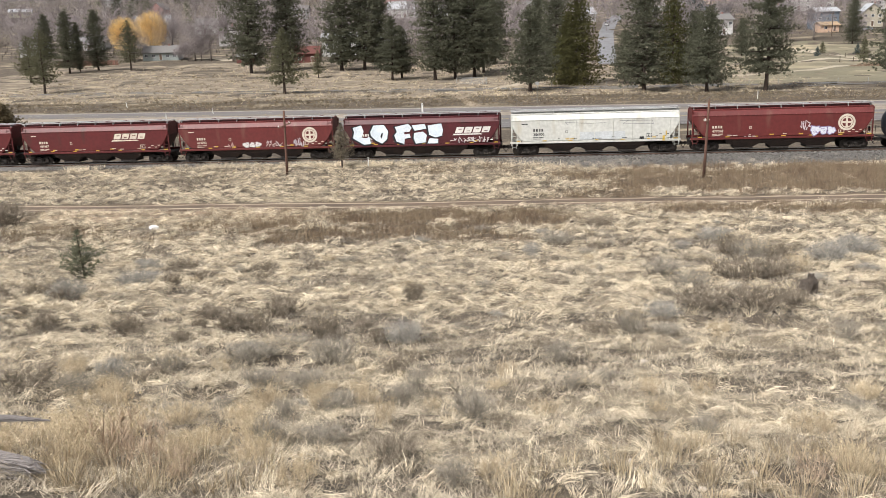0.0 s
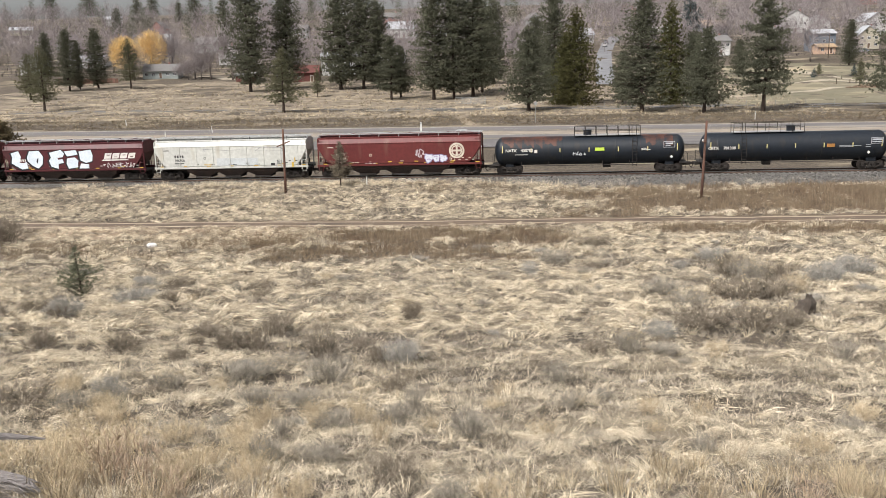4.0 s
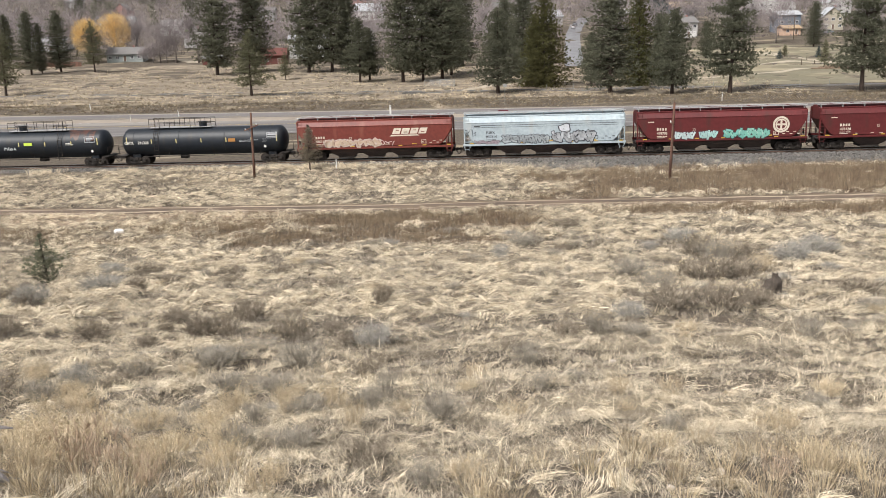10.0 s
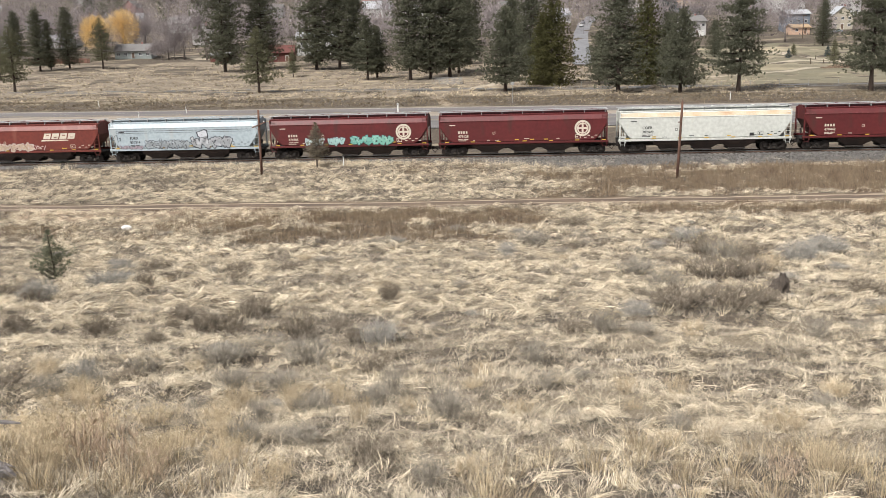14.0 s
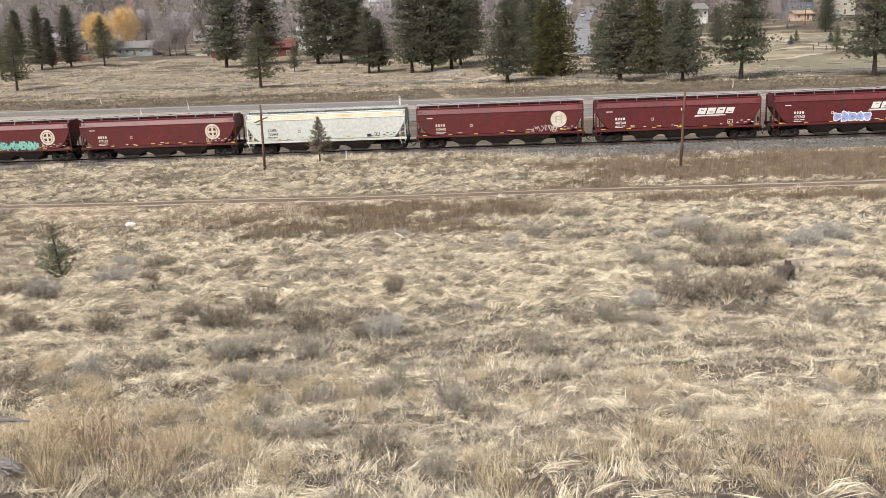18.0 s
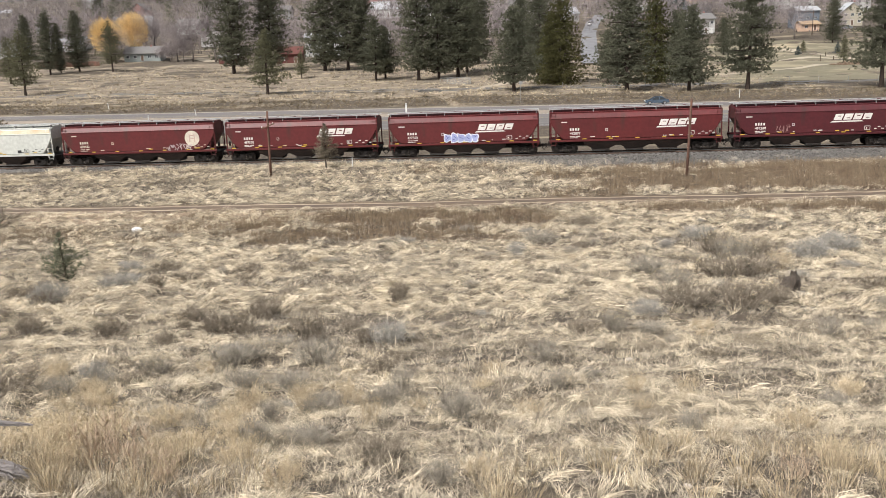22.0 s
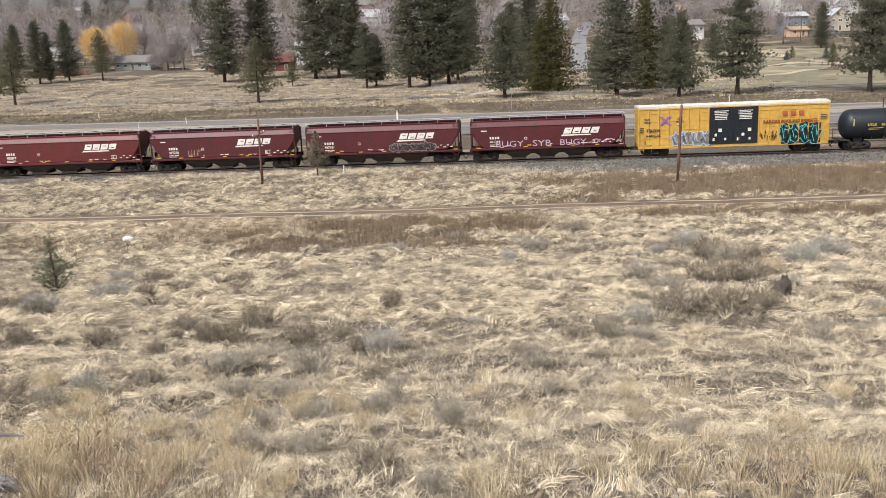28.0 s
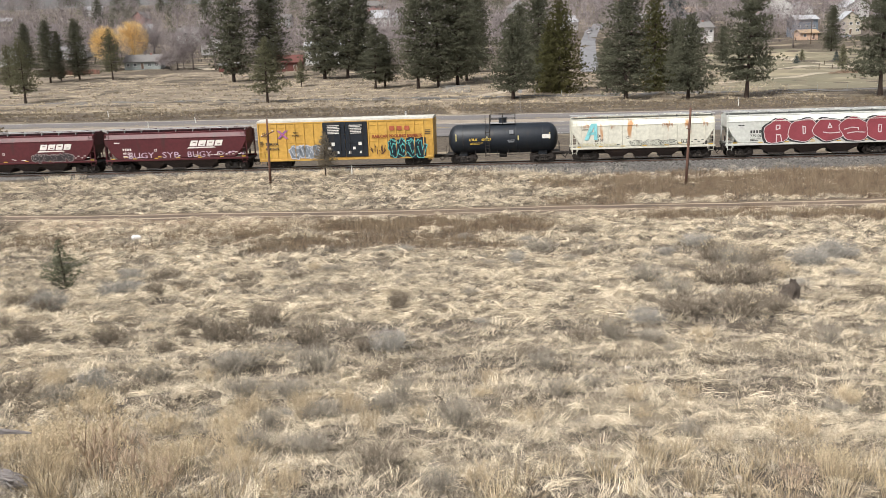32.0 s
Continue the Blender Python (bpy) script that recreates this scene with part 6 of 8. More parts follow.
    for k in range(chutes):
        x = -span / 2 + span * (k + 0.5) / chutes if chutes > 2 else (-2.1 + 4.2 * k)
        w = span / chutes * 0.52
        bm = loft([[(x - a, -c, z), (x + a, -c, z), (x + a, c, z), (x - a, c, z)] for a, c, z in ((w, 1.40, 1.3), (w * 0.98, 1.28, 0.92), (w * 0.52, 0.98, 0.46), (w * 0.46, 0.9, 0.36))])
        ch = part("chute", bm, M_GRIME, car, "chute caked in dark road grime")
        bm = box(x - w * 0.5, x + w * 0.5, -1.0, 1.0, 0.22, 0.38, 0.02)
        add_rod(bm, (x - 0.5, -1.08, 0.30), (x + 0.5, -1.08, 0.30), 0.05)
        part("outlet_gate", bm, M_UNDER, ch)
    if ribs:
        for k in range(ribs):
            x = -(b - deep * 0.75) + k * 2 * (b - deep * 0.75) / (ribs - 1)
            part("side_rib", box(x - 0.035, x + 0.035, NEAR - 0.045, NEAR + 0.02, 1.35, eave - 0.5, 0.01), dark, car)
    # yellow reflectors along the sill
    for k in range(7):
        x = -half + 1.2 + k * (length - 2.4) / 6
        decal("reflector", [rect(x, 1.47, 0.42, 0.09)], M_INK_Y, car, 0.012)
    running_gear(car, half)
    return car


def data_panel(car, x, z, ink, text, size=0.36, code=""):
    """The reporting block: a bar for the mark, the number below, and small print."""
    if code:
        words(code, x, z + size * 1.12, size, ink, car, 0.008)
    else:
        decal("reporting_mark", [rect(x + k * size * 0.74, z + size * 1.12, size * 0.46, size * 0.70) for k in range(4)], ink, car, 0.012)
    words(text, x, z, size, ink, car, 0.008)
    decal("small_print", [rect(x, z - 0.22, 0.5, 0.07), rect(x + 0.6, z - 0.22, 0.45, 0.07), rect(x, z - 0.36, 0.8, 0.06)], ink, car, 0.012)


def side_marks(car, half, ink, seed):
    """Small stencils, placards and tags near the sill."""
    r = np.random.RandomState(seed)
    decal("data_stencil", [rect(-half + 1.7, 3.22, 0.62, 0.09)], ink, car, 0.012)
    decal("small_placard", [rect(-half + 6.2, 2.26, 0.26, 0.04), rect(-half + 6.2, 2.48, 0.26, 0.04), rect(-half + 6.2, 2.26, 0.04, 0.26), rect(-half + 6.42, 2.26, 0.04, 0.26)], ink, car, 0.012)
    x = half - 3.9
    decal("consolidated_stencil", [rect(x, 1.68, 0.55, 0.05), rect(x, 2.02, 0.55, 0.05), rect(x, 1.68, 0.05, 0.34), rect(x + 0.5, 1.68, 0.05, 0.34), rect(x + 0.13, 1.78, 0.12, 0.14)], ink, car, 0.012)
    decal("small_print", [rect(x + 0.9 + k * 0.36, 1.74 + 0.2 * (k % 2), 0.26, 0.07) for k in range(5)], ink, car, 0.012)
    for k in range(3):
        decal("yellow_tag", [rect(r.uniform(-half + 2.5, half - 2.5), 1.62, 0.4, 0.10)], M_INK_Y, car, 0.012)
    decal("dash_stencil", [rect(r.uniform(-half + 4, half - 4), r.uniform(1.6, 1.75), r.uniform(0.15, 0.5), 0.06) for _ in range(6)], ink, car, 0.012)


def tank(length, body_mat, label, rad=1.48, axis=2.38, platform=5.4, platform_at=0.0, manway_at=None, ladder_at=None):
    car = new("tank_car")
    tagged(car, label, "rail car", "cars of the freight train")
    half = length / 2
    b = half - 0.75
    rings = []
    prof = [(-b, 0.02), (-b + 0.06, 0.55), (-b + 0.22, 1.0), (-b + 0.48, 1.35), (-b + 0.75, 1.49), (-b + 0.95, rad)]
    prof = prof + [(-x, q) for x, q in prof[::-1]]
    for x, q in prof:
        rings.append([(x, q * math.sin(a), axis - q * math.cos(a)) for a in np.arange(28) * 6.2832 / 28])
    part("tank", loft(rings), body_mat, car, smooth=True)
    for k in range(4):
        x = -b + 1.6 + k * (2 * b - 3.2) / 3
        part("weld_band", loft([[(x + d, (rad + e) * math.sin(a), axis - (rad + e) * math.cos(a)) for a in np.arange(28) * 6.2832 / 28] for d, e in ((-0.05, -0.01), (-0.04, 0.008), (0.04, 0.008), (0.05, -0.01))], caps=False), body_mat, car, smooth=True)
    p = platform / 2
    top = axis + rad
    px = platform_at
    part("platform", box(px - p, px + p, -0.72, 0.72, top + 0.04, top + 0.09), M_GALV, car, "pale grating platform on the tank")
    for y in (-0.72, 0.72):
        bm = bmesh.new()
        for z in (0.5, 0.98):
            add_rod(bm, (px - p, y, top + z), (px + p, y, top + z), 0.028, sides=5)
        n = max(3, int(platform / 1.0) + 1)
        for k in range(n):
            x = px - p + platform * k / (n - 1)
            add_rod(bm, (x, y, top), (x, y, top + 0.98), 0.026, sides=5)
        part("railing", bm, M_UNDER, car)
    mx = px if manway_at is None else manway_at
    bm = bmesh.new()
    add_rod(bm, (mx, 0, top - 0.1), (mx, 0, top + 0.55), 0.42, sides=16)
    add_rod(bm, (mx, 0, top + 0.55), (mx, 0, top + 0.63), 0.50, sides=16)
    part("manway", bm, body_mat, car, smooth=False)
    for s in (-1, 1):
        part("saddle", box(s * (half - 2.35) - 0.45, s * (half - 2.35) + 0.45, -0.85, 0.85, 0.8, axis - rad * 0.72, 0.04), body_mat, car)
        part("end_platform", box(s * (half - 0.95) - 0.42, s * (half - 0.95) + 0.42, -1.45, 1.45, 1.0, 1.07), M_UNDER, car)
        bm = bmesh.new()
        for y in (-1.4, 1.4):
            add_rod(bm, (s * (half - 0.62), y, 1.05), (s * (half - 0.62), y, 2.0), 0.025, sides=5)
        add_rod(bm, (s * (half - 0.62), -1.4, 2.0), (s * (half - 0.62), 1.4, 2.0), 0.025, sides=5)
        part("end_rail", bm, M_UNDER, car)
        part("centre_sill", box(s * (half - 1.6) - 1.3, s * (half - 1.6) + 1.3, -0.3, 0.3, 0.66, 0.98), M_UNDER, car)
        ladder(s * (half - 1.0) - 0.2, -1.46, 0.5, 1.1, car, M_UNDER, name="step_ladder")
    bm = bmesh.new()
    for y in (-1.25, 1.25):
        add_rod(bm, (-half + 3.2, y, 0.92), (half - 3.2, y, 0.92), 0.03, sides=5)
        for k in range(6):
            x = -half + 3.6 + k * (length - 7.2) / 5
            add_rod(bm, (x, y, 0.92), (x, y * 0.8, axis - rad * 0.7), 0.025, sides=5)
    part("side_handrail", bm, M_UNDER, car)
    lx = px - p - 0.5 if ladder_at is None else ladder_at
    bm = bmesh.new()
    for q in (0, 0.45):
        path = [(-1.5, 0.75), (-1.6, axis - 0.2), (-1.35, axis + rad * 0.68), (-0.74, top + 0.2), (-0.72, top + 1.0)]
        for (y0, z0), (y1, z1) in zip(path, path[1:]):
            add_rod(bm, (lx + q, y0, z0), (lx + q, y1, z1), 0.028, sides=5)
    for k in range(9):
        z = 0.9 + 0.34 * k
        y = -1.53 if z < axis else -1.6 + 0.36 * (z - axis) / rad
        add_rod(bm, (lx, y, z), (lx + 0.45, y, z), 0.02, sides=4)
    part("ladder", bm, M_UNDER, car)
    bm = box(px - 0.4, px + 0.4, -0.35, 0.35, 0.55, axis - rad + 0.1, 0.04)
    part("bottom_outlet", bm, M_UNDER, car)
    n = 7 if length > 16 else 4
    for k in range(n):
        x = -b + 0.9 + k * (2 * b - 1.8) / (n - 1)
        decal("reflector", [rect(x - 0.045, axis - 0.05, 0.09, 0.72 if k in (0, n - 1) else 0.45)], M_PALEYEL, car, 0.012, y=-rad - 0.01)
    running_gear(car, half, 2.35)
    return car


def boxcar(length):
    car = new("boxcar")
    tagged(car, "tall yellow boxcar with black double doors and graffiti", "rail car", "cars of the freight train")
    half = length / 2
    b, z0, z1 = half - 0.72, 1.02, 4.95
    part("body", box(-b, b, -1.50, 1.50, z0, z1), M_YELLOW, car)
    part("roof", loft([[(x, -1.56, z1 - 0.02), (x, -1.56, z1 + 0.16), (x, 0, z1 + 0.26), (x, 1.56, z1 + 0.16), (x, 1.56, z1 - 0.02)] for x in (-b - 0.04, b + 0.04)]), M_ROOFWHITE, car, "dirty white sheet roof")
    for k in range(16):
        x = -b + 0.5 + k * (2 * b - 1) / 15
        part("roof_rib", loft([[(x + d, -1.5, z1 + 0.15), (x + d, -1.5, z1 + 0.19), (x + d, 0, z1 + 0.30), (x + d, 1.5, z1 + 0.19), (x + d, 1.5, z1 + 0.15)] for d in (-0.04, 0.04)]), M_ROOFWHITE, car)
    d0, d1 = -2.35, 2.45
    xs = [-b + 0.06 + k * (d0 + b - 0.12) / 7 for k in range(8)] + [d1 + 0.1 + k * (b - d1 - 0.16) / 7 for k in range(8)]
    for x in xs:
        part("side_post", box(x - 0.06, x + 0.06, -1.58, -1.49, z0 + 0.1, z1 - 0.05, 0.015), M_YELLOW, car)
    for x0, x1 in ((-b, d0), (d1, b)):
        for z in (1.9, 2.75, 3.6, 4.4):
            part("side_bead", box(x0 + 0.1, x1 - 0.1, -1.535, -1.49, z - 0.03, z + 0.03), M_YELLOW, car)
    for y in (-1.5, 1.5):
        part("side_sill", box(-b, b, y - 0.06, y + 0.06, 0.82, 1.05, 0.02), M_YELLOW, car)
        part("top_plate", box(-b, b, y - 0.06, y + 0.06, z1 - 0.18, z1 - 0.03, 0.02), M_YELLOW, car)
    for s in (-1, 1):
        for z in np.arange(1.4, 4.9, 0.42):
            part("end_corrugation", box(s * b - 0.05, s * b + 0.05, -1.4, 1.4, z - 0.09, z + 0.09, 0.03), M_YELLOW, car)
        ladder(s * (b - 0.35) - 0.2, -1.62, 0.55, 2.6, car, M_YELLOW)
        part("centre_sill", box(s * (half - 1.8) - 1.6, s * (half - 1.8) + 1.6, -0.3, 0.3, 0.66, 0.98), M_UNDER, car)
    for k, (x0, x1) in enumerate(((d0, (d0 + d1) / 2), ((d0 + d1) / 2, d1))):
        door = part("door", box(x0 + 0.02, x1 - 0.02, -1.62, -1.48, z0 + 0.12, z1 - 0.12, 0.02), M_BLACK, car, "black plug door")
        for z in (1.7, 2.6, 3.5, 4.3):
            part("door_bead", box(x0 + 0.12, x1 - 0.12, -1.645, -1.61, z - 0.035, z + 0.035), M_BLACK, door)
        bm = bmesh.new()
        for x in (x0 + 0.5, x1 - 0.5):
            add_rod(bm, (x, -1.67, z0 + 0.2), (x, -1.67, z1 - 0.2), 0.025, sides=5)
        part("lock_rod", bm, M_UNDER, door)
        decal("door_stencil", [rect(x0 + 0.45, 4.42 - 0.16 * j, 1.4 - 0.2 * (j % 2), 0.075) for j in range(3)] + [rect(x0 + 0.55, 3.92 - 0.16 * j, 1.2, 0.075) for j in range(3)], M_INK_W, door, 0.10)
        decal("white_patch", [rect(x0 + 0.9 + 0.5 * k, 2.35, 0.34, 0.34), rect(x0 + 0.5 + 0.3 * k, 1.92, 0.28, 0.28), rect(x0 + 0.35, 1.45, 0.22, 0.3), rect(x0 + 1.5, 1.5, 0.2, 0.25)], M_INK_W, door, 0.10)
    running_gear(car, half, 2.6)
    # markings
    words("TBOX", -b + 0.75, 2.55, 0.42, M_INK_K, car, 0.012, y=-1.60, squeeze=1.3)
    words("640525", -b + 0.75, 2.05, 0.36, M_INK_K, car, 0.01, y=-1.60, squeeze=1.4)
    cross = [[(-7.35, 3.22), (-7.05, 3.22), (-6.1, 4.12), (-6.4, 4.12)], [(-7.35, 4.12), (-7.05, 4.12), (-6.1, 3.22), (-6.4, 3.22)]]
    mark = decal("cross_emblem", cross, spray((0.10, 0.12, 0.42)), car, 0.030, "blue and pink crossed emblem")
    decal("cross_stripes", [[(a + 0.09 if i in (0, 3) else a - 0.09, c) for i, (a, c) in enumerate(p)] for p in cross], spray((0.62, 0.13, 0.22)), mark, 0.036)
    words("NEXT", -8.9, 3.75, 0.26, M_INK_K, car, 0.008, y=-1.60)
    words("LOAD", -8.9, 3.45, 0.26, M_INK_K, car, 0.008, y=-1.60)
    words("ANY", -5.55, 3.75, 0.26, M_INK_K, car, 0.008, y=-1.60)
    words("ROAD", -5.65, 3.45, 0.26, M_INK_K, car, 0.008, y=-1.60)
    red = spray((0.40, 0.10, 0.05))
    mark = decal("operator_mark", [rect(4.8 + 0.8 * k, 3.80, 0.52, 0.44) for k in range(3)], red, car, 0.036, "brick-red block mark")
    words("RAILCAR POOLING EXPERTS", 2.95, 3.08, 0.42, spray((0.24, 0.05, 0.02)), car, 0.022, y=-1.60, squeeze=0.98)
    decal("small_print", [rect(b - 0.9, 3.7 - 0.18 * k, 0.6, 0.08) for k in range(3)] + [rect(-b + 0.15, 2.9 - 0.2 * k, 0.4, 0.1) for k in range(3)] + [rect(-b + 0.7, 1.3, 0.5, 0.35)], M_INK_K, car, 0.030)
    decal("yellow_placard", [rect(-b + 0.75, 1.25, 0.6, 0.42)], M_INK_Y, car, 0.034)
    wild(-5.9, -1.9, 1.0, 2.5, car, (0.24, 0.27, 0.31), (0.62, 0.64, 0.70), 4, 71, "grey-blue and white spray-painted lettering", back=(0.20, 0.225, 0.255))
    scrawl(2.7, 4.4, 1.3, 2.5, car, (0.10, 0.05, 0.03), 5, 72)
    wild(4.75, 8.6, 0.85, 3.0, car, (0.012, 0.03, 0.045), (0.10, 0.50, 0.50), 4, 73, "black and turquoise spray-painted lettering", (0.14, 0.6, 0.55), (0.012, 0.02, 0.03))
    return car


# the cars in order, by the places of the couplings between them
JOINS = [-66.9, -49.3, -31.05, -12.7, 5.0, 23.3, 42.0, 63.1, 82.9, 100.6, 118.4, 136.5, 155.1, 173.4, 191.9, 209.6, 226.5, 245.0, 262.1, 279.6, 296.7, 317.0, 330.0, 345.6, 363.2]
RED_LABEL = {"plain": "oxide-red covered hopper car with a white wordmark", "round": "oxide-red covered hopper car with a round white emblem"}
CARS = []


def red_car(i, number, style, material=M_RED, ink=M_INK_W, label="", faded=False, wx=0.28, deep=1.45):
    half = (JOINS[i + 1] - JOINS[i]) / 2
    car = hopper(2 * half, material, label or RED_LABEL[style], deep=deep)
    data_panel(car, -half + 2.6, 1.98, ink, number)
    side_marks(car, half, ink, 700 + i)
    if style == "plain":
        holes = swoosh(half - 7.2 + wx, 2.72, car, ink, 1.0)
        decal("wordmark_gaps", holes, material, car, 0.013)
    elif style == "round":
        roundel(half - 3.15, 2.72, 0.82, car, ink, material, faded)
    CARS.append(car)
    return car, half


def pale_car(i, material, number, label, ribs, ink, top=4.45, deep=1.3, code=""):
    half = (JOINS[i + 1] - JOINS[i]) / 2
    car = hopper(2 * half, material, label, ribs=ribs, top=top, deep=deep)
    data_panel(car, -half + 2.9, 2.05, ink, number, 0.38, code)
    side_marks(car, half, ink, 700 + i)
    if i == 12:
        b, eave = half - 0.62, top - 0.35
        bm = loft([[(x, NEAR + 0.004, eave - 0.405), (x, -1.322, eave - 0.008)] for x in (-b + 0.1, 0, b - 0.1)], close=False, caps=False)
        part("rusty_eave_panel", bm, M_TANBAND, car, "tan rust bleeding along the roof edge")
    CARS.append(car)
    return car, half


red_car(0, "481203", "plain")
red_car(1, "481967", "plain", ink=M_INK_C)
car, h = red_car(2, "473702", "round", M_RED_FADED, M_INK_C)
graffiti(-1.4, 0.6, 1.50, 2.10, car, (0.70, 0.68, 0.66), (0.35, 0.30, 0.30), 3, 81, "small white spray-painted lettering")
scrawl(1.1, 3.0, 1.50, 2.20, car, (0.55, 0.45, 0.44), 5, 82)
scrawl(4.2, 5.3, 1.50, 2.40, car, (0.60, 0.55, 0.60), 7, 83)
scrawl(-3.1, -2.4, 1.50, 2.10, car, (0.45, 0.30, 0.28), 3, 84)
car, h = red_car(3, "478330", "none", M_MAROON, label="maroon covered hopper car with huge white graffiti letters")
LETTERS = [
    (-7.3, [(0.0, 0.88), (0.5, 1.0), (0.62, 0.68), (0.5, 0.38), (0.72, 0.33), (0.94, 0.40), (1.0, 0.05), (0.62, 0.0), (0.0, 0.34), (0.08, 0.66)]),
    (-5.4, [(0.0, 0.64), (0.18, 0.98), (0.78, 1.0), (1.0, 0.68), (0.93, 0.26), (0.64, 0.04), (0.30, 0.20), (0.02, 0.46)]),
    (-2.85, [(0.06, 0.88), (0.8, 1.02), (1.0, 0.82), (0.86, 0.62), (0.55, 0.60), (0.58, 0.49), (0.86, 0.52), (0.92, 0.32), (0.58, 0.27), (0.55, 0.0), (0.12, 0.13), (0.0, 0.45), (0.15, 0.62)]),
    (-0.95, [(0.0, 0.94), (0.72, 1.0), (0.82, 0.76), (0.16, 0.66)]),
    (-0.8, [(0.05, 0.55), (0.55, 0.61), (0.75, 0.42), (0.66, 0.06), (0.12, 0.0), (0.0, 0.28)]),
    (0.75, [(0.0, 0.92), (0.75, 1.0), (0.84, 0.70), (0.78, 0.38), (0.40, 0.30), (0.06, 0.44)]),
    (0.65, [(0.14, 0.27), (0.62, 0.22), (0.60, 0.0), (0.0, 0.0)])]
for k, (x0, outline) in enumerate(LETTERS):
    shape = [(x0 + 1.9 * a, 1.52 + 2.05 * c) for a, c in outline]
    mx, mz = sum(a for a, c in shape) / len(shape), sum(c for a, c in shape) / len(shape)
    back = decal("graffiti_outline", [[(mx - 0.07 + (a - mx) * 1.16, mz - 0.05 + (c - mz) * 1.12) for a, c in shape]], spray((0.012, 0.014, 0.02)), car, 0.014 + 0.0005 * k, "black sprayed outline round a pale letter")
    decal("graffiti", [shape], spray((0.72, 0.80, 0.88)), back, 0.024 + 0.0005 * k, "huge pale blue-white sprayed block letter")
decal("graffiti_gap", [[(-4.35, 2.35), (-4.15, 2.75), (-4.05, 2.7), (-4.18, 2.1)]], spray((0.012, 0.014, 0.02)), car, 0.032)
holes = swoosh(3.6, 2.55, car, M_INK_W, 1.0)
decal("wordmark_gaps", holes, M_MAROON, car, 0.013)
scrawl(3.4, 7.2, 1.50, 2.20, car, (0.62, 0.60, 0.60), 8, 85)
car, h = pale_car(4, M_WHITE, "386800", "white ribbed covered hopper car with grimy sides", 9, M_INK_K)
decal("pale_blue_patch", [rect(-1.5, 1.55, 4.6, 0.8)], spray((0.56, 0.585, 0.60)), car, 0.008)
scrawl(-3.4, 6.5, 3.00, 3.50, car, (0.25, 0.25, 0.26), 2, 86, t=0.02)
decal("yellow_mark", [rect(h - 2.3, 1.3, 0.22, 0.5), rect(h - 2.0, 1.8, 0.12, 0.5)], M_INK_Y, car, 0.02)
decal("black_placard", [rect(h - 4.6, 1.5, 0.45, 0.25)], M_INK_K, car, 0.02)
car, h = red_car(5, "479018", "round", M_RED_FADED, M_INK_C)
graffiti(h - 6.5, h - 4.2, 1.50, 2.40, car, (0.70, 0.72, 0.80), (0.28, 0.24, 0.42), 3, 87, "white and violet spray-painted lettering")
scrawl(h - 7.6, h - 6.6, 2.00, 3.00, car, (0.62, 0.55, 0.58), 4, 88)
scrawl(-3.6, -2.2, 1.50, 1.55, car, (0.7, 0.66, 0.64), 4, 89, t=0.03)

car = tank(JOINS[7] - JOINS[6], M_BLACK, "long black tank car with rusty patches on top", platform=6.7, platform_at=1.9, manway_at=-0.1, ladder_at=4.4)
CARS.append(car)
for x0, x1 in ((-9.0, -2.6), (5.2, 8.7)):
    rr = np.random.RandomState(int(x1 * 10) + 100)
    rings = []
    for x in np.arange(x0, x1, 0.3):
        w = 1.05 + 0.22 * rr.normal()
        rings.append([(x, 1.492 * math.sin(a), 2.38 + 1.492 * math.cos(a)) for a in np.linspace(-w, w, 12)])
    part("rust_patch", loft(rings, close=False, caps=False), M_RUSTTANK, car, "rust bleeding through black paint", smooth=True)
words("400783", -7.0, 2.42, 0.42, M_INK_W, car, 0.008, y=-1.53)
words("NATX", -8.6, 2.42, 0.42, M_INK_W, car, 0.008, y=-1.53)
decal("placard", [rect(0.6, 2.42, 0.95, 0.32)], M_LIME, car, 0.02, "lime-green placard", y=-1.53)
scrawl(-1.7, -0.3, 1.95, 2.40, car, (0.62, 0.64, 0.66), 4, 91)
decal("data_block", [rect(7.5, 2.62, 1.15, 0.05), rect(7.5, 3.2, 1.15, 0.05), rect(7.5, 2.62, 0.05, 0.6), rect(8.6, 2.62, 0.05, 0.6), rect(7.7, 2.95, 0.75, 0.16), rect(7.7, 2.76, 0.5, 0.08)], spray((0.45, 0.46, 0.48)), car, 0.02, y=-1.53)
decal("warning_diamond", [[(8.3, 1.52), (8.47, 1.69), (8.3, 1.86), (8.13, 1.69)]], M_INK_W, car, 0.06)
decal("small_print", [rect(5.3, 2.55, 0.6, 0.06), rect(5.3, 2.4, 0.9, 0.06), rect(-7.6, 2.1, 1.3, 0.06), rect(-5.6, 2.3, 0.3, 0.3)], M_INK_W, car, 0.02, y=-1.53)
car = tank(JOINS[8] - JOINS[7], M_BLACK, "long glossy black tank car with top platform", platform=6.9, platform_at=-2.45, manway_at=-0.15, ladder_at=-5.2)
CARS.append(car)
words("781308", -7.0, 2.3, 0.40, M_INK_W, car, 0.008, y=-1.53)
words("CBTX", -8.5, 2.3, 0.40, M_INK_W, car, 0.008, y=-1.53)
decal("placard", [rect(3.0, 2.35, 0.75, 0.34)], M_ORANGE, car, 0.02, "faded orange placard", y=-1.53)
decal("data_block", [rect(7.2, 2.62, 1.15, 0.05), rect(7.2, 3.2, 1.15, 0.05), rect(7.2, 2.62, 0.05, 0.6), rect(8.3, 2.62, 0.05, 0.6), rect(7.3, 2.95, 0.95, 0.16), rect(7.3, 2.76, 0.95, 0.1)], spray((0.45, 0.46, 0.48)), car, 0.02, y=-1.53)
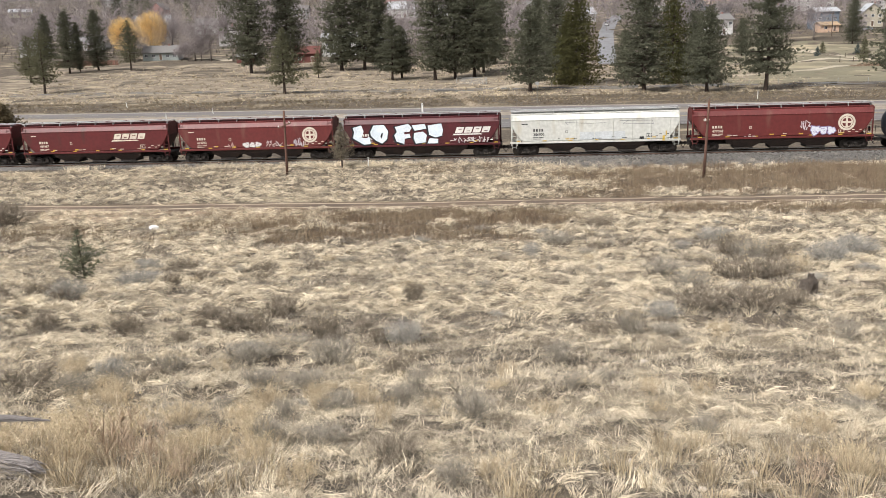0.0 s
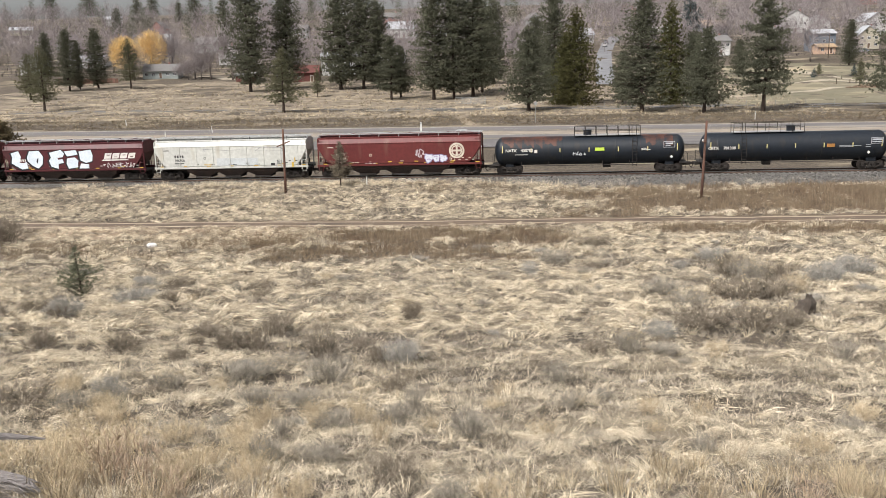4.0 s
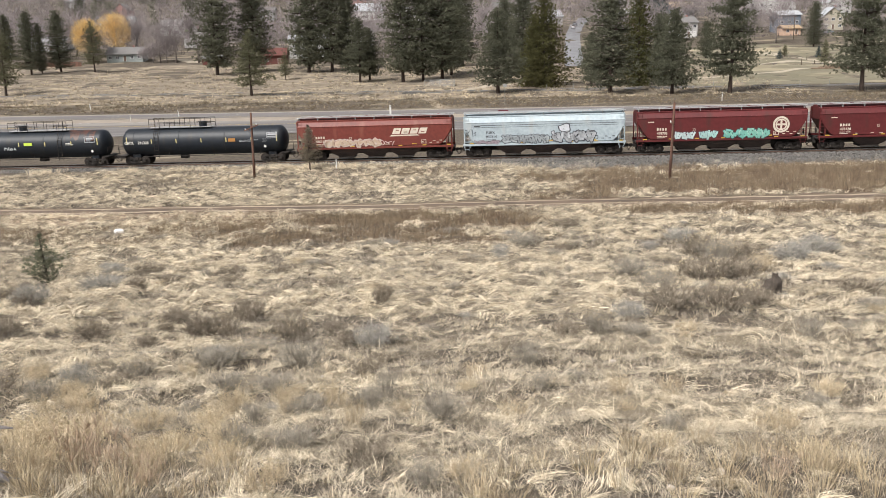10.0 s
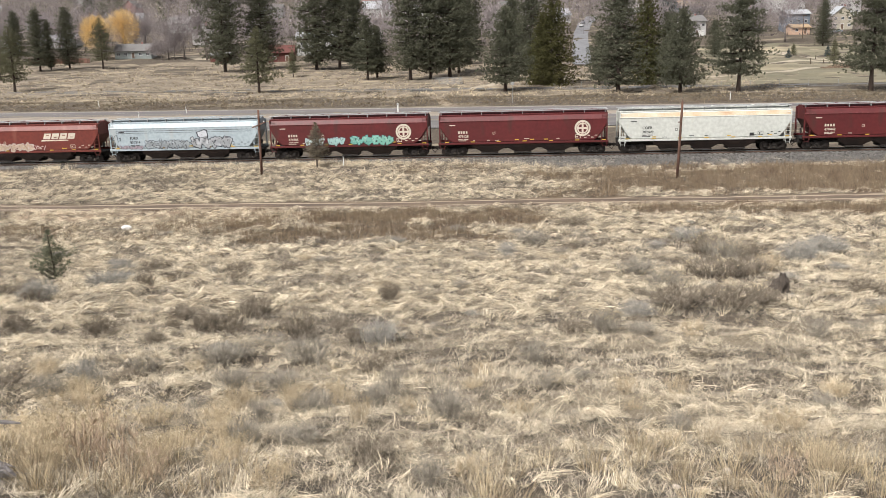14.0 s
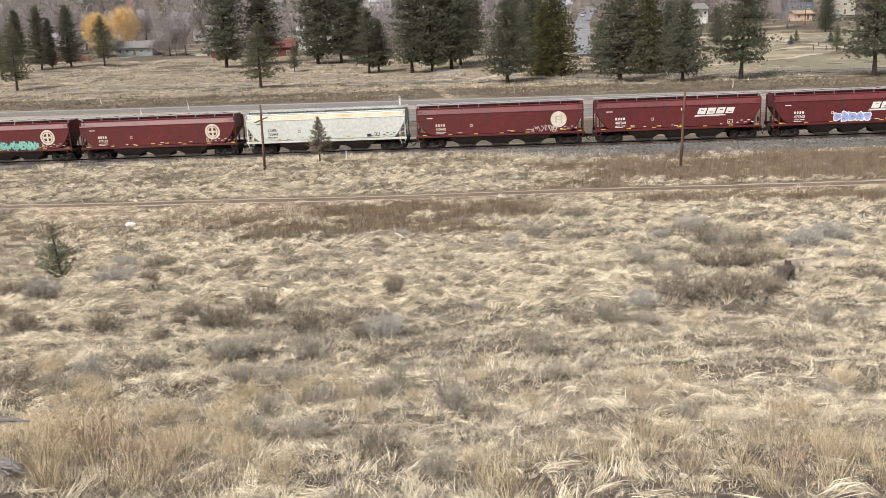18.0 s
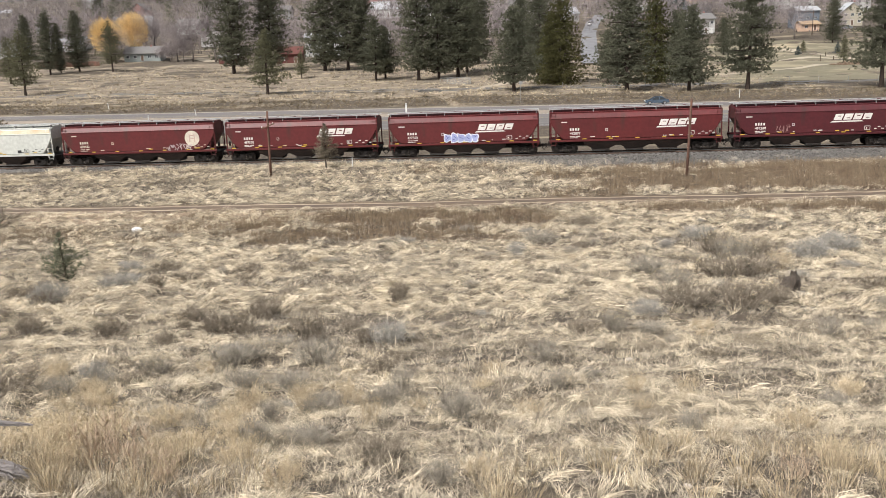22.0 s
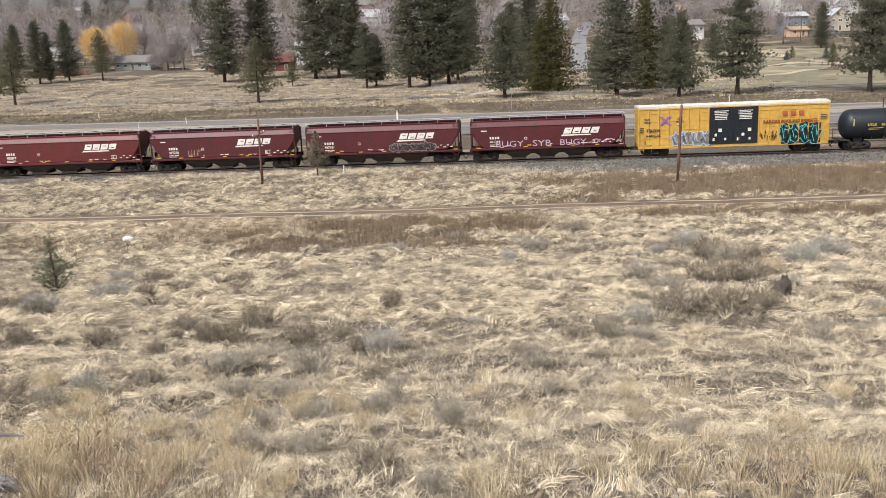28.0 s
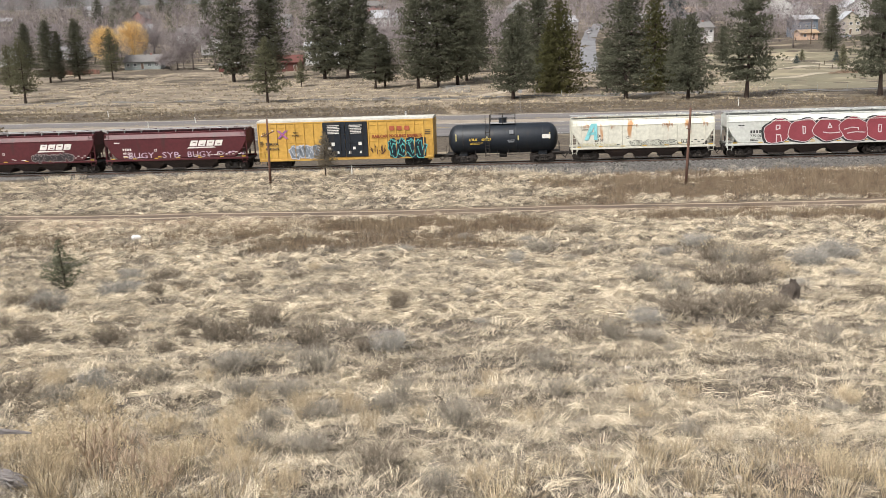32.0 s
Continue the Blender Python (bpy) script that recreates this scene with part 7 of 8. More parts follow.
decal("small_print", [rect(4.2, 2.45, 2.1, 0.045), rect(4.2, 2.33, 1.2, 0.045), rect(6.7, 2.3, 0.5, 0.04), rect(6.7, 2.52, 0.5, 0.04)], spray((0.45, 0.46, 0.48)), car, 0.02, y=-1.53)
decal("warning_diamond", [[(7.0, 1.62), (7.17, 1.79), (7.0, 1.96), (6.83, 1.79)]], M_INK_W, car, 0.06)

car, h = red_car(8, "485128", "plain", M_RED_BRIGHT, ink=M_INK_C, label="brick-red covered hopper car with tan graffiti and a white wordmark")
wild(-5.2, 0.6, 1.42, 2.30, car, (0.64, 0.50, 0.38), (0.70, 0.62, 0.58), 7, 92, "cream and white spray-painted lettering", (0.22, 0.09, 0.10))
scrawl(0.8, 2.2, 1.5, 2.1, car, (0.62, 0.5, 0.48), 4, 121)
car, h = pale_car(9, M_PALEBLUE, "850314", "pale blue covered hopper car with black outlined graffiti", 0, M_INK_K, code="FURX")
wild(-7.0, -4.5, 1.42, 1.85, car, (0.40, 0.34, 0.38), (0.10, 0.06, 0.08), 3, 96, "small mauve sprayed tag")
wild(-4.2, 0.6, 1.45, 2.35, car, (0.44, 0.48, 0.51), (0.03, 0.03, 0.04), 6, 93, "grey spray-painted lettering with black outlines")
wild(1.0, 5.2, 1.45, 2.70, car, (0.52, 0.54, 0.57), (0.03, 0.03, 0.04), 4, 94, "grey spray-painted lettering with black outlines")
graffiti(1.6, 2.7, 2.50, 3.35, car, (0.60, 0.62, 0.66), (0.03, 0.03, 0.04), 1, 95, "white round sprayed figure shape with a black outline")
scrawl(-8.2, -7.0, 2.20, 3.00, car, (0.10, 0.12, 0.13), 4, 96)
decal("pin_stripe", [rect(-h + 1.4, 3.34, 2 * h - 2.8, 0.04), rect(-h + 1.4, 3.14, 2 * h - 2.8, 0.03)], M_INK_K, car, 0.012)
car, h = red_car(10, "478705", "round", M_RED, M_INK_C)
WHITE_TAG, TEAL_TAG = "white and mint spray-painted lettering on a dark cloud", "turquoise spray-painted lettering"
wild(-4.6, -2.65, 1.42, 2.25, car, (0.62, 0.74, 0.74), (0.10, 0.07, 0.09), 3, 97, WHITE_TAG, (0.30, 0.45, 0.50))
wild(-2.1, -0.3, 1.42, 2.30, car, (0.50, 0.74, 0.72), (0.10, 0.07, 0.09), 3, 122, WHITE_TAG, (0.12, 0.20, 0.24))
wild(0.3, 2.4, 1.42, 2.40, car, (0.24, 0.58, 0.50), (0.05, 0.12, 0.12), 3, 98, TEAL_TAG, (0.60, 0.76, 0.70))
wild(2.55, 4.75, 1.42, 2.45, car, (0.28, 0.62, 0.52), (0.05, 0.12, 0.12), 3, 123, TEAL_TAG, (0.60, 0.76, 0.70))
red_car(11, "478128", "round", M_RED, M_INK_C)
car, h = pale_car(12, M_CREAM, "702449", "clean cream-white covered hopper car", 0, M_INK_K, code="COER")
decal("faint_frames", [rect(-1.6, 2.7, 1.9, 0.04), rect(-1.6, 2.3, 1.9, 0.04), rect(1.9, 2.7, 1.8, 0.04), rect(1.9, 2.1, 1.8, 0.04)], M_WHITE, car)
decal("black_placard", [rect(h - 4.7, 1.62, 0.45, 0.3)], M_INK_K, car, 0.02)
car, h = red_car(13, "470442", "round", M_RED, M_INK_C, faded=True)
scrawl(3.2, 6.0, 1.50, 2.20, car, (0.50, 0.42, 0.42), 8, 99)
red_car(14, "487508", "plain", M_RED)
car, h = red_car(15, "477363", "plain", M_RED)
graffiti(-2.0, 1.6, 1.50, 2.45, car, (0.36, 0.40, 0.66), (0.80, 0.82, 0.86), 5, 101, "lavender and white bubble-shaped graffiti", (0.12, 0.14, 0.35))
red_car(16, "482877", "plain", M_RED)
car, h = red_car(17, "497280", "plain", M_MAROON)
scrawl(-3.9, -2.4, 1.60, 2.40, car, (0.32, 0.20, 0.19), 5, 102)
car, h = red_car(18, "497161", "plain", M_MAROON, label="maroon covered hopper car with black and grey graffiti")
wild(0.9, 5.6, 1.42, 2.30, car, (0.05, 0.04, 0.045), (0.34, 0.30, 0.29), 7, 103, "black and grey spray-painted lettering")
car, h = red_car(19, "491214", "plain", M_MAROON, label="maroon covered hopper car with pale lilac graffiti")
for text, a, wide in (("BUGY", -5.4, 1.28), ("SYB", -1.55, 1.38), ("BUGY", 1.25, 1.2)):
    words(text, a, 1.55, 0.88, spray((0.50, 0.39, 0.48)), car, 0.0, lift=0.018, squeeze=wide, name="graffiti", label="pale lilac sprayed letters")
scrawl(4.6, 7.6, 1.70, 2.10, car, (0.50, 0.36, 0.45), 3, 109, t=0.03)
CARS.append(boxcar(JOINS[21] - JOINS[20]))
car = tank(JOINS[22] - JOINS[21], M_BLACK, "short black tank car with a small top platform", platform=2.6, rad=1.55, axis=2.5)
CARS.append(car)
words("601127", -2.2, 2.45, 0.34, M_INK_Y, car, 0.008, y=-1.56)
words("UTLX", -3.5, 2.45, 0.34, M_INK_Y, car, 0.008, y=-1.56)
decal("white_block", [rect(4.1, 2.55, 0.85, 0.42)], M_INK_W, car, 0.02, y=-1.56)
decal("data_block", [rect(0.6, 2.2, 0.6, 0.1), rect(0.5, 2.4, 0.8, 0.07), rect(0.7, 3.1, 0.45, 0.4)], spray((0.25, 0.26, 0.28)), car, 0.02, y=-1.56)
decal("small_print", [rect(-3.4, 2.2, 1.4, 0.05), rect(-3.4, 2.08, 1.0, 0.05)], M_INK_Y, car, 0.02, y=-1.56)
car, h = pale_car(22, M_RUSTWHITE, "22158", "rust-streaked white covered hopper car with turquoise graffiti", 10, M_INK_K, code="AEX")
decal("graffiti", [[(-5.9, 2.2), (-5.5, 2.2), (-4.9, 3.6), (-4.9, 3.9), (-5.2, 3.9)], [(-4.9, 3.9), (-4.6, 3.9), (-4.55, 2.2), (-4.9, 2.2)], [(-5.5, 2.75), (-4.7, 2.75), (-4.7, 3.0), (-5.4, 3.0)]], spray((0.25, 0.62, 0.66)), car, 0.05, "turquoise sprayed letter shape")
wild(-1.2, 3.4, 1.5, 2.1, car, (0.60, 0.60, 0.52), (0.06, 0.06, 0.06), 6, 112, "small black and white sprayed tags")
wild(-6.2, -2.6, 1.5, 1.95, car, (0.62, 0.58, 0.40), (0.66, 0.66, 0.60), 5, 116, "faint yellowish sprayed tags")
for k, x in enumerate((-h + 1.6, -3.2, -0.9, 1.9, 2.3, 4.4, 6.0)):
    rr = np.random.RandomState(900 + k)
    decal("rust_streak", [[(x + 0.09 * j + rr.normal(0, 0.02), 3.72), (x + 0.09 * j + 0.07, 3.72), (x + 0.09 * j + 0.05 + rr.normal(0, 0.02), 3.66 - rr.uniform(0.1, 0.45))] for j in range(3 + rr.randint(7))], spray((0.36, 0.17, 0.08)), car, 0.03, "rust bleeding from a seam")
car, h = pale_car(23, M_CREAM, "775126", "white covered hopper car with huge dark red graffiti letters", 0, M_INK_K)
bubbles, shadows = [], []
rr = np.random.RandomState(113)
for k in range(5):
    cx, rx = -h + 5.6 + 2.45 * k, 1.42
    ring = [(1 + 0.10 * math.sin(2 * a + k) + 0.06 * math.sin(5 * a + 2 * k)) for a in np.arange(22) * 0.2856]
    for polys, g, dx in ((bubbles, 1.0, 0.0), (shadows, 1.10, -0.10)):
        polys.append([(cx + dx + rx * g * q * math.cos(i * 0.2856), min(3.92, max(1.36, 2.62 + 1.24 * g * q * math.sin(i * 0.2856)))) for i, q in enumerate(ring)])
for k, p in enumerate(shadows):
    decal("graffiti_shadow", [p], spray((0.03, 0.028, 0.03)), car, 0.014 + 0.001 * k)
GLYPHS = [[[(-0.15, 0.12), (-0.15, 0.5), (0.12, 0.5), (0.12, 0.2), (-0.15, 0.12)], [(-0.1, -0.9), (-0.1, -0.3), (0.2, -0.35), (0.3, -0.9)]],
          [[(-0.05, 0.35), (0.12, 0.3), (0.16, -0.25), (0.0, -0.3), (-0.05, 0.35)]],
          [[(-0.05, 0.15), (0.05, 0.55), (0.22, 0.2), (-0.05, 0.15)], [(-0.4, -0.2), (0.1, -0.3), (0.8, -0.25)]],
          [[(-0.7, 0.0), (-0.2, 0.15), (0.3, 0.1), (0.3, -0.05)], [(-0.5, -0.35), (0.1, -0.25), (0.8, -0.3)]],
          [[(-0.1, 0.3), (0.1, 0.3), (0.1, -0.3), (-0.1, -0.3), (-0.1, 0.3)]]]
for k, p in enumerate(bubbles):
    mx, mz = sum(a for a, c in p) / len(p), sum(c for a, c in p) / len(p)
    rim = decal("graffiti_rim", [p], spray((0.66, 0.60, 0.60)), car, 0.021 + 0.002 * k, "thin pale outline of a sprayed bubble letter")
    decal("graffiti", [[(mx + (a - mx) * 0.955, mz + (c - mz) * 0.955) for a, c in p]], spray((0.26, 0.05, 0.065)), rim, 0.022 + 0.002 * k, "dark red sprayed bubble letter")
    lines = [q for path in GLYPHS[k] for q in stroke_polys([(mx + 1.3 * a, mz + 1.15 * c) for a, c in path], 0.045)]
    decal("graffiti_line", lines, spray((0.66, 0.60, 0.60)), rim, 0.036)


def travel(t):
    """How far the train has rolled west by t seconds."""
    return 9.672 * t + 0.00362 * t * t + 0.000117 * t**3


def car_pose(i, t):
    u = (JOINS[i] + JOINS[i + 1]) / 2 - 9.46 - travel(t)
    x, y, z = on_track(u)
    return Matrix.Translation((x, y, z)) @ Matrix.Rotation(-LAY, 4, "Z") @ Matrix.Rotation(-math.atan(GRADE), 4, "Y")


for i, car in enumerate(CARS):
    car.matrix_world = car_pose(i, 0)

# ---- the field before the railway: poles, shrubs and small things ----
M_OLDPOLE = mat("weathered_red_brown_pole", (0.17, 0.085, 0.06), (0.11, 0.065, 0.05), 2.5, 0.9, 0.6, stretch=(3, 3, 0.5))
M_PORC = mat("white_insulator", (0.7, 0.7, 0.68), (0.6, 0.6, 0.58), 2.0, 0.3)


def old_pole(x, y, tall, lean, arm, label):
    p = thing("telegraph_pole", x, y, ground(x, y) - 0.3, label, "telegraph pole")
    p.rotation_euler = (radians(lean[1]), radians(lean[0]), radians(-6))
    part("shaft", loft([[(rad * math.cos(a), rad * math.sin(a), z) for a in np.arange(9) * 0.698] for rad, z in ((0.135, 0), (0.125, tall * 0.4), (0.105, tall * 0.9), (0.10, tall + 0.3))]), M_OLDPOLE, p, smooth=True)
    if arm:
        bm = box(-0.72, 0.75, -0.20, -0.11, -0.06, 0.06, 0.01)
        a = part("crossarm", bm, M_OLDPOLE, p)
        a.matrix_basis = pose(0, 0, tall - 1.15, 0, -22, 0)
        for k in (-0.6, 0.62):
            part("insulator", rod((k, -0.155, 0.05), (k, -0.155, 0.2), 0.05, 0.035, 8), M_PORC, a)
        part("brace", rod((-0.4, -0.14, tall - 1.3), (0, -0.12, tall - 1.75), 0.02, sides=5), M_OLDPOLE, p)
    else:
        part("bracket", box(-0.28, 0.05, -0.20, -0.12, tall - 1.55, tall - 1.45, 0.01), M_OLDPOLE, p)
        part("insulator", rod((-0.25, -0.16, tall - 1.45), (-0.25, -0.16, tall - 1.25), 0.06, 0.04, 8), M_PORC, p)
        part("top_pin", rod((0, 0, tall + 0.3), (0, 0, tall + 0.5), 0.03, 0.02, 6), M_OLDPOLE, p)
    return p


old_pole(-17.17, 87.0, 6.4, (0.6, 0), True, "old red-brown telegraph pole with a tilted crossarm")
old_pole(22.0, 78.4, 6.85, (1.6, 0), False, "old red-brown telegraph pole without crossarms")

# a white stake beside the ballast
p = thing("stake", -9.25, 89.6, ground(-9.25, 89.6) - 0.2, "short white stake beside the railway", "stake")
part("shaft", box(-0.05, 0.05, -0.04, 0.04, 0, 1.15, 0.01), M_MARK, p)
part("tip", box(-0.055, 0.055, -0.045, 0.045, 1.05, 1.2, 0.01), M_PORC, p)

# the young tree beside the track, the juniper in the field, the dark evergreen by the road
M_JUNIPER = mat("juniper_foliage", (0.115, 0.125, 0.075), (0.19, 0.19, 0.125), 1.5, 0.85, island=0.45)
M_DUSTY = mat("dusty_olive_foliage", (0.165, 0.138, 0.098), (0.24, 0.20, 0.145), 1.5, 0.85, island=0.45)
M_REDDISH = mat("reddish_evergreen", (0.17, 0.115, 0.06), (0.12, 0.105, 0.055), 0.8, 0.85, island=0.45)
t = conifer("young_tree", 31, 0.24, 110, 0.95, 0.10, 9, M_DUSTY, 0.45, "slender young olive-grey evergreen beside the track", thick=44, aspect=1.7, thin=0.05, core=1.0)
t.matrix_basis = pose(-11.9, 89.2, ground(-11.9, 89.2) - 0.1, 0, 0, 30)
t.scale = (3.0, 3.0, 4.9)
t = conifer("juniper", 32, 0.04, 110, 1.25, 0.085, 9, M_JUNIPER, 0.6, "small dark green juniper standing in dry grass", drop=-1.1, thick=30, aspect=1.3, thin=0.055, core=1.0)
t.matrix_basis = pose(-16.82, 37.7, ground(-16.82, 37.7) - 0.05, 0, 4, 200)
t.scale = (2.5, 2.5, 2.6)
t = conifer("evergreen", 33, 0.02, 150, 0.45, 0.08, 10, M_REDDISH, 0.3, "rounded olive-brown evergreen beside the highway", thick=50, aspect=0.8)
t.matrix_basis = pose(-72, 137, ground(-72, 137) - 0.1, 0, 0, 10)
t.scale = (8, 8, 6.2)

# shrubs: grey rabbitbrush and brown brush, with dry seed heads
M_SAGE = mat("grey_shrub_stems", (0.47, 0.42, 0.35), (0.22, 0.195, 0.16), 3.0, 0.9, island=0.3)
M_BRUSH = mat("brown_shrub_stems", (0.34, 0.285, 0.22), (0.135, 0.112, 0.088), 3.0, 0.9, island=0.35)
M_TANSTALK = mat("tan_stalks", (0.62, 0.50, 0.34), (0.44, 0.35, 0.24), 3.0, 0.9, island=0.4)
M_BLUESAGE = mat("blue_grey_shrub_stems", (0.46, 0.43, 0.385), (0.32, 0.30, 0.27), 3.0, 0.9, island=0.4)


def shrub(seed, stems, material, heads, label, splay=1.0, thin=0.0044):
    """A shrub about a metre across and high at unit scale."""
    r = np.random.RandomState(seed)
    root = new("shrub")
    tagged(root, label, "shrub", "shrubs in the dry field")
    a, q = r.uniform(0, 6.283, stems), np.sqrt(r.uniform(0, 1, stems))
    base = np.stack([np.cos(a) * q * 0.14, np.sin(a) * q * 0.14, np.full(stems, -0.05)], -1)
    lean = q * splay * r.uniform(0.5, 1.15, stems)
    d = np.stack([np.cos(a) * np.sin(lean), np.sin(a) * np.sin(lean), np.cos(lean)], -1)
    mid = base + d * r.uniform(0.22, 0.62, stems)[:, None]
    kids = 10
    m = np.repeat(mid, kids, 0)
    e = np.repeat(d, kids, 0) * r.uniform(0.4, 1.2, stems * kids)[:, None] + r.normal(0, 0.6, (stems * kids, 3)) + (0, 0, 0.5)
    e /= np.linalg.norm(e, axis=1)[:, None]
    tip = m + e * (0.30 * r.uniform(0.4, 1.25, stems * kids))[:, None]

    def strips(p, t, w):
        s = np.cross(t - p, r.normal(0, 1, p.shape))
        s = s / (np.linalg.norm(s, axis=1)[:, None] + 1e-9) * w
        return np.stack([p - s, p + s, t], 1).reshape(-1, 3)

    co = np.concatenate([strips(base, mid + d * 0.1, thin * 1.4), strips(m, tip, thin)])
    part("foliage", fast_mesh("foliage", co, np.arange(len(co)).reshape(-1, 3), material), None, root)
    if heads:
        k = r.choice(len(tip), min(len(tip), heads), replace=False)
        hi = tip[k][tip[k][:, 2] > np.median(tip[:, 2])]
        c, tr = sprays(hi, np.tile((0, 0, 1.0), (len(hi), 1)), np.full(len(hi), 0.036), 5, r, 0.35)
        tagged(part("seed_head", fast_mesh("seed_head", c, tr, M_SEED), None, root, "small cream seed heads"), kind="stuff")
    return root


SHRUBS = {"sage": [shrub(41, 150, M_SAGE, 220, "grey rabbitbrush with cream seed heads in dry grass"), shrub(42, 160, M_SAGE, 0, "grey leafless shrub in dry grass")],
          "brush": [shrub(43, 150, M_BRUSH, 0, "brown leafless brush in dry grass"), shrub(44, 140, M_BRUSH, 90, "brown brush with pale seed heads")],
          "blue": [shrub(45, 170, M_BLUESAGE, 0, "blue-grey rounded sagebrush in dry grass", 1.1)],
          "stalks": [shrub(46, 80, M_SAGE, 0, "upright tuft of thin grey stalks", 0.5, 0.0036), shrub(47, 55, M_TANSTALK, 160, "upright tan stalks with seed heads", 0.55, 0.0038)]}
SHRUBS["pink"] = [shrub(48, 34, mat("pinkish_tan_stalks", (0.64, 0.50, 0.37), (0.46, 0.34, 0.25), 3.0, 0.9, island=0.4), 70, "tall pinkish-tan dead weed on the near slope", 0.5, 0.004)]
SHRUBS["gold"] = [shrub(51, 110, mat("golden_shrub_stems", (0.80, 0.66, 0.46), (0.56, 0.45, 0.31), 3.0, 0.9, island=0.35), 420, "golden rabbitbrush with dense tan seed heads", 0.95, 0.0040)]
M_DARKBRUSH = mat("dark_brown_shrub_stems", (0.22, 0.18, 0.14), (0.09, 0.075, 0.06), 3.0, 0.9, island=0.35)
SHRUBS["low"] = [shrub(52, 48, M_DARKBRUSH, 0, "low dark-brown twiggy shrub in the dry grass", 1.1, 0.0060), shrub(53, 48, M_BRUSH, 0, "low brown twiggy shrub in the dry grass", 1.1, 0.0060), shrub(54, 44, M_SAGE, 60, "low grey twiggy shrub in the dry grass", 1.0, 0.0060)]
placed = set()


def set_shrub(kind, x, y, wide, tall, k):
    pool = SHRUBS[kind]
    src = pool[k % len(pool)]
    m = pose(x, y, ground(x, y) - 0.03, 0, 0, (k * 97) % 360)
    ob = src if src not in placed else copy_thing(src, m)
    placed.add(src)
    ob.matrix_basis = m
    ob.scale = (wide, wide, tall)


for k, (kind, x, y, w, t) in enumerate(FIELD):
    set_shrub(kind, x, y, w * 1.25, t * 1.3, k)
r = np.random.RandomState(690)
for k in range(160):
    y = math.sqrt(r.uniform(9 * 9, 58 * 58))
    x = r.uniform(-1, 1) * (0.6 * y + 1)
    s = r.uniform(0.3, 0.7) if y < 22 else r.uniform(0.4, 1.0)
    set_shrub(("sage", "brush", "stalks", "brush", "blue")[k % 5], x, y, s, s * r.uniform(0.55, 0.8), k)

for k in range(44):
    y = r.uniform(7.6, 18)
    x = r.uniform(-0.52, -0.1) * y if k % 3 else r.uniform(-0.1, 0.5) * y
    s = r.uniform(0.35, 0.6)
    set_shrub(("stalks", "gold", "stalks", "sage")[k % 4], x, y, s, s * r.uniform(0.8, 1.2), 2 * k + 1)

# low twiggy shrubs scattered through the grass
for j, (src, label) in enumerate(zip(SHRUBS["low"], ("low dark-brown twiggy shrubs scattered through the grass", "low brown twiggy shrubs scattered through the grass", "low grey twiggy shrubs scattered through the grass"))):
    leaf = [c for c in src.children if c.name.startswith("foliage")][0].data
    base = np.array([v.co[:] for v in leaf.vertices])
    joined = []
    for k in range(290):
        y = math.sqrt(r.uniform(8.5 * 8.5, 62 * 62))
        x = r.uniform(-1, 1) * (0.57 * y + 1)
        if greyness(x, y) + r.uniform(-0.8, 0.8) < -0.35:
            continue
        w, a = (r.uniform(0.15, 0.36) if y < 20 else r.uniform(0.25, 0.7)), r.uniform(0, 6.283)
        spun = np.stack([base[:, 0] * math.cos(a) - base[:, 1] * math.sin(a), base[:, 0] * math.sin(a) + base[:, 1] * math.cos(a), base[:, 2] * r.uniform(0.5, 0.8)], -1)
        joined.append(spun * w + (x, y, ground(x, y) - 0.03))
    co = np.concatenate(joined)
    tagged(new("low_shrubs", fast_mesh("low_shrubs", co, np.arange(len(co)).reshape(-1, 3), leaf.materials[0])), label, "shrubs", kind="stuff")
    src.matrix_basis = pose(0, 15.0 + 5 * j, ground(0, 15.0 + 5 * j) - 0.03)
    src.scale = (0.4, 0.4, 0.28)

# stones and scraps
M_PALE = mat("pale_stone", (0.55, 0.49, 0.43), (0.42, 0.37, 0.32), 6.0, 0.9, 0.3)
M_WHITEROCK = mat("white_scrap", (0.78, 0.76, 0.75), (0.68, 0.66, 0.65), 2.0, 0.8, 0.1)


def stone(x, y, sx, sy, sz, material, label, seed, name="stone"):
    r = np.random.RandomState(seed)
    bm = bmesh.new()
    bmesh.ops.create_icosphere(bm, subdivisions=2, radius=0.5)
    for v in bm.verts:
        v.co *= 1 + 0.18 * noise.noise(v.co * 3 + Vector((seed, 0, 0)))
        v.co = Vector((v.co.x * sx, v.co.y * sy, max(v.co.z, -0.3) * sz))
    ob = new(name, bm_mesh(name, bm, material))
    ob.matrix_world = pose(x, y, ground(x, y) + sz * 0.26, 0, 0, r.uniform(0, 360))
    return tagged(ob, label, "stone")


stone(3.11, 8.67, 0.10, 0.07, 0.09, M_PALE, "small pale stone lying in the grass", 1)
stone(2.3, 7.76, 0.09, 0.07, 0.05, M_PALE, "small pale stone lying in the grass", 2)
stone(-21.75, 60.7, 0.8, 0.6, 0.5, M_WHITEROCK, "white scrap or rock lying beside the dirt road", 3)
stone(4.3, 19.6, 0.22, 0.16, 0.1, M_PALE, "flat pale stone lying in the grass", 4)
for k in range(14):
    y = r.uniform(8, 20)
    stone(r.uniform(-0.5, 0.5) * y, y, r.uniform(0.05, 0.12), r.uniform(0.05, 0.1), r.uniform(0.04, 0.08), M_PALE, "small pale stone lying in the grass", 10 + k)

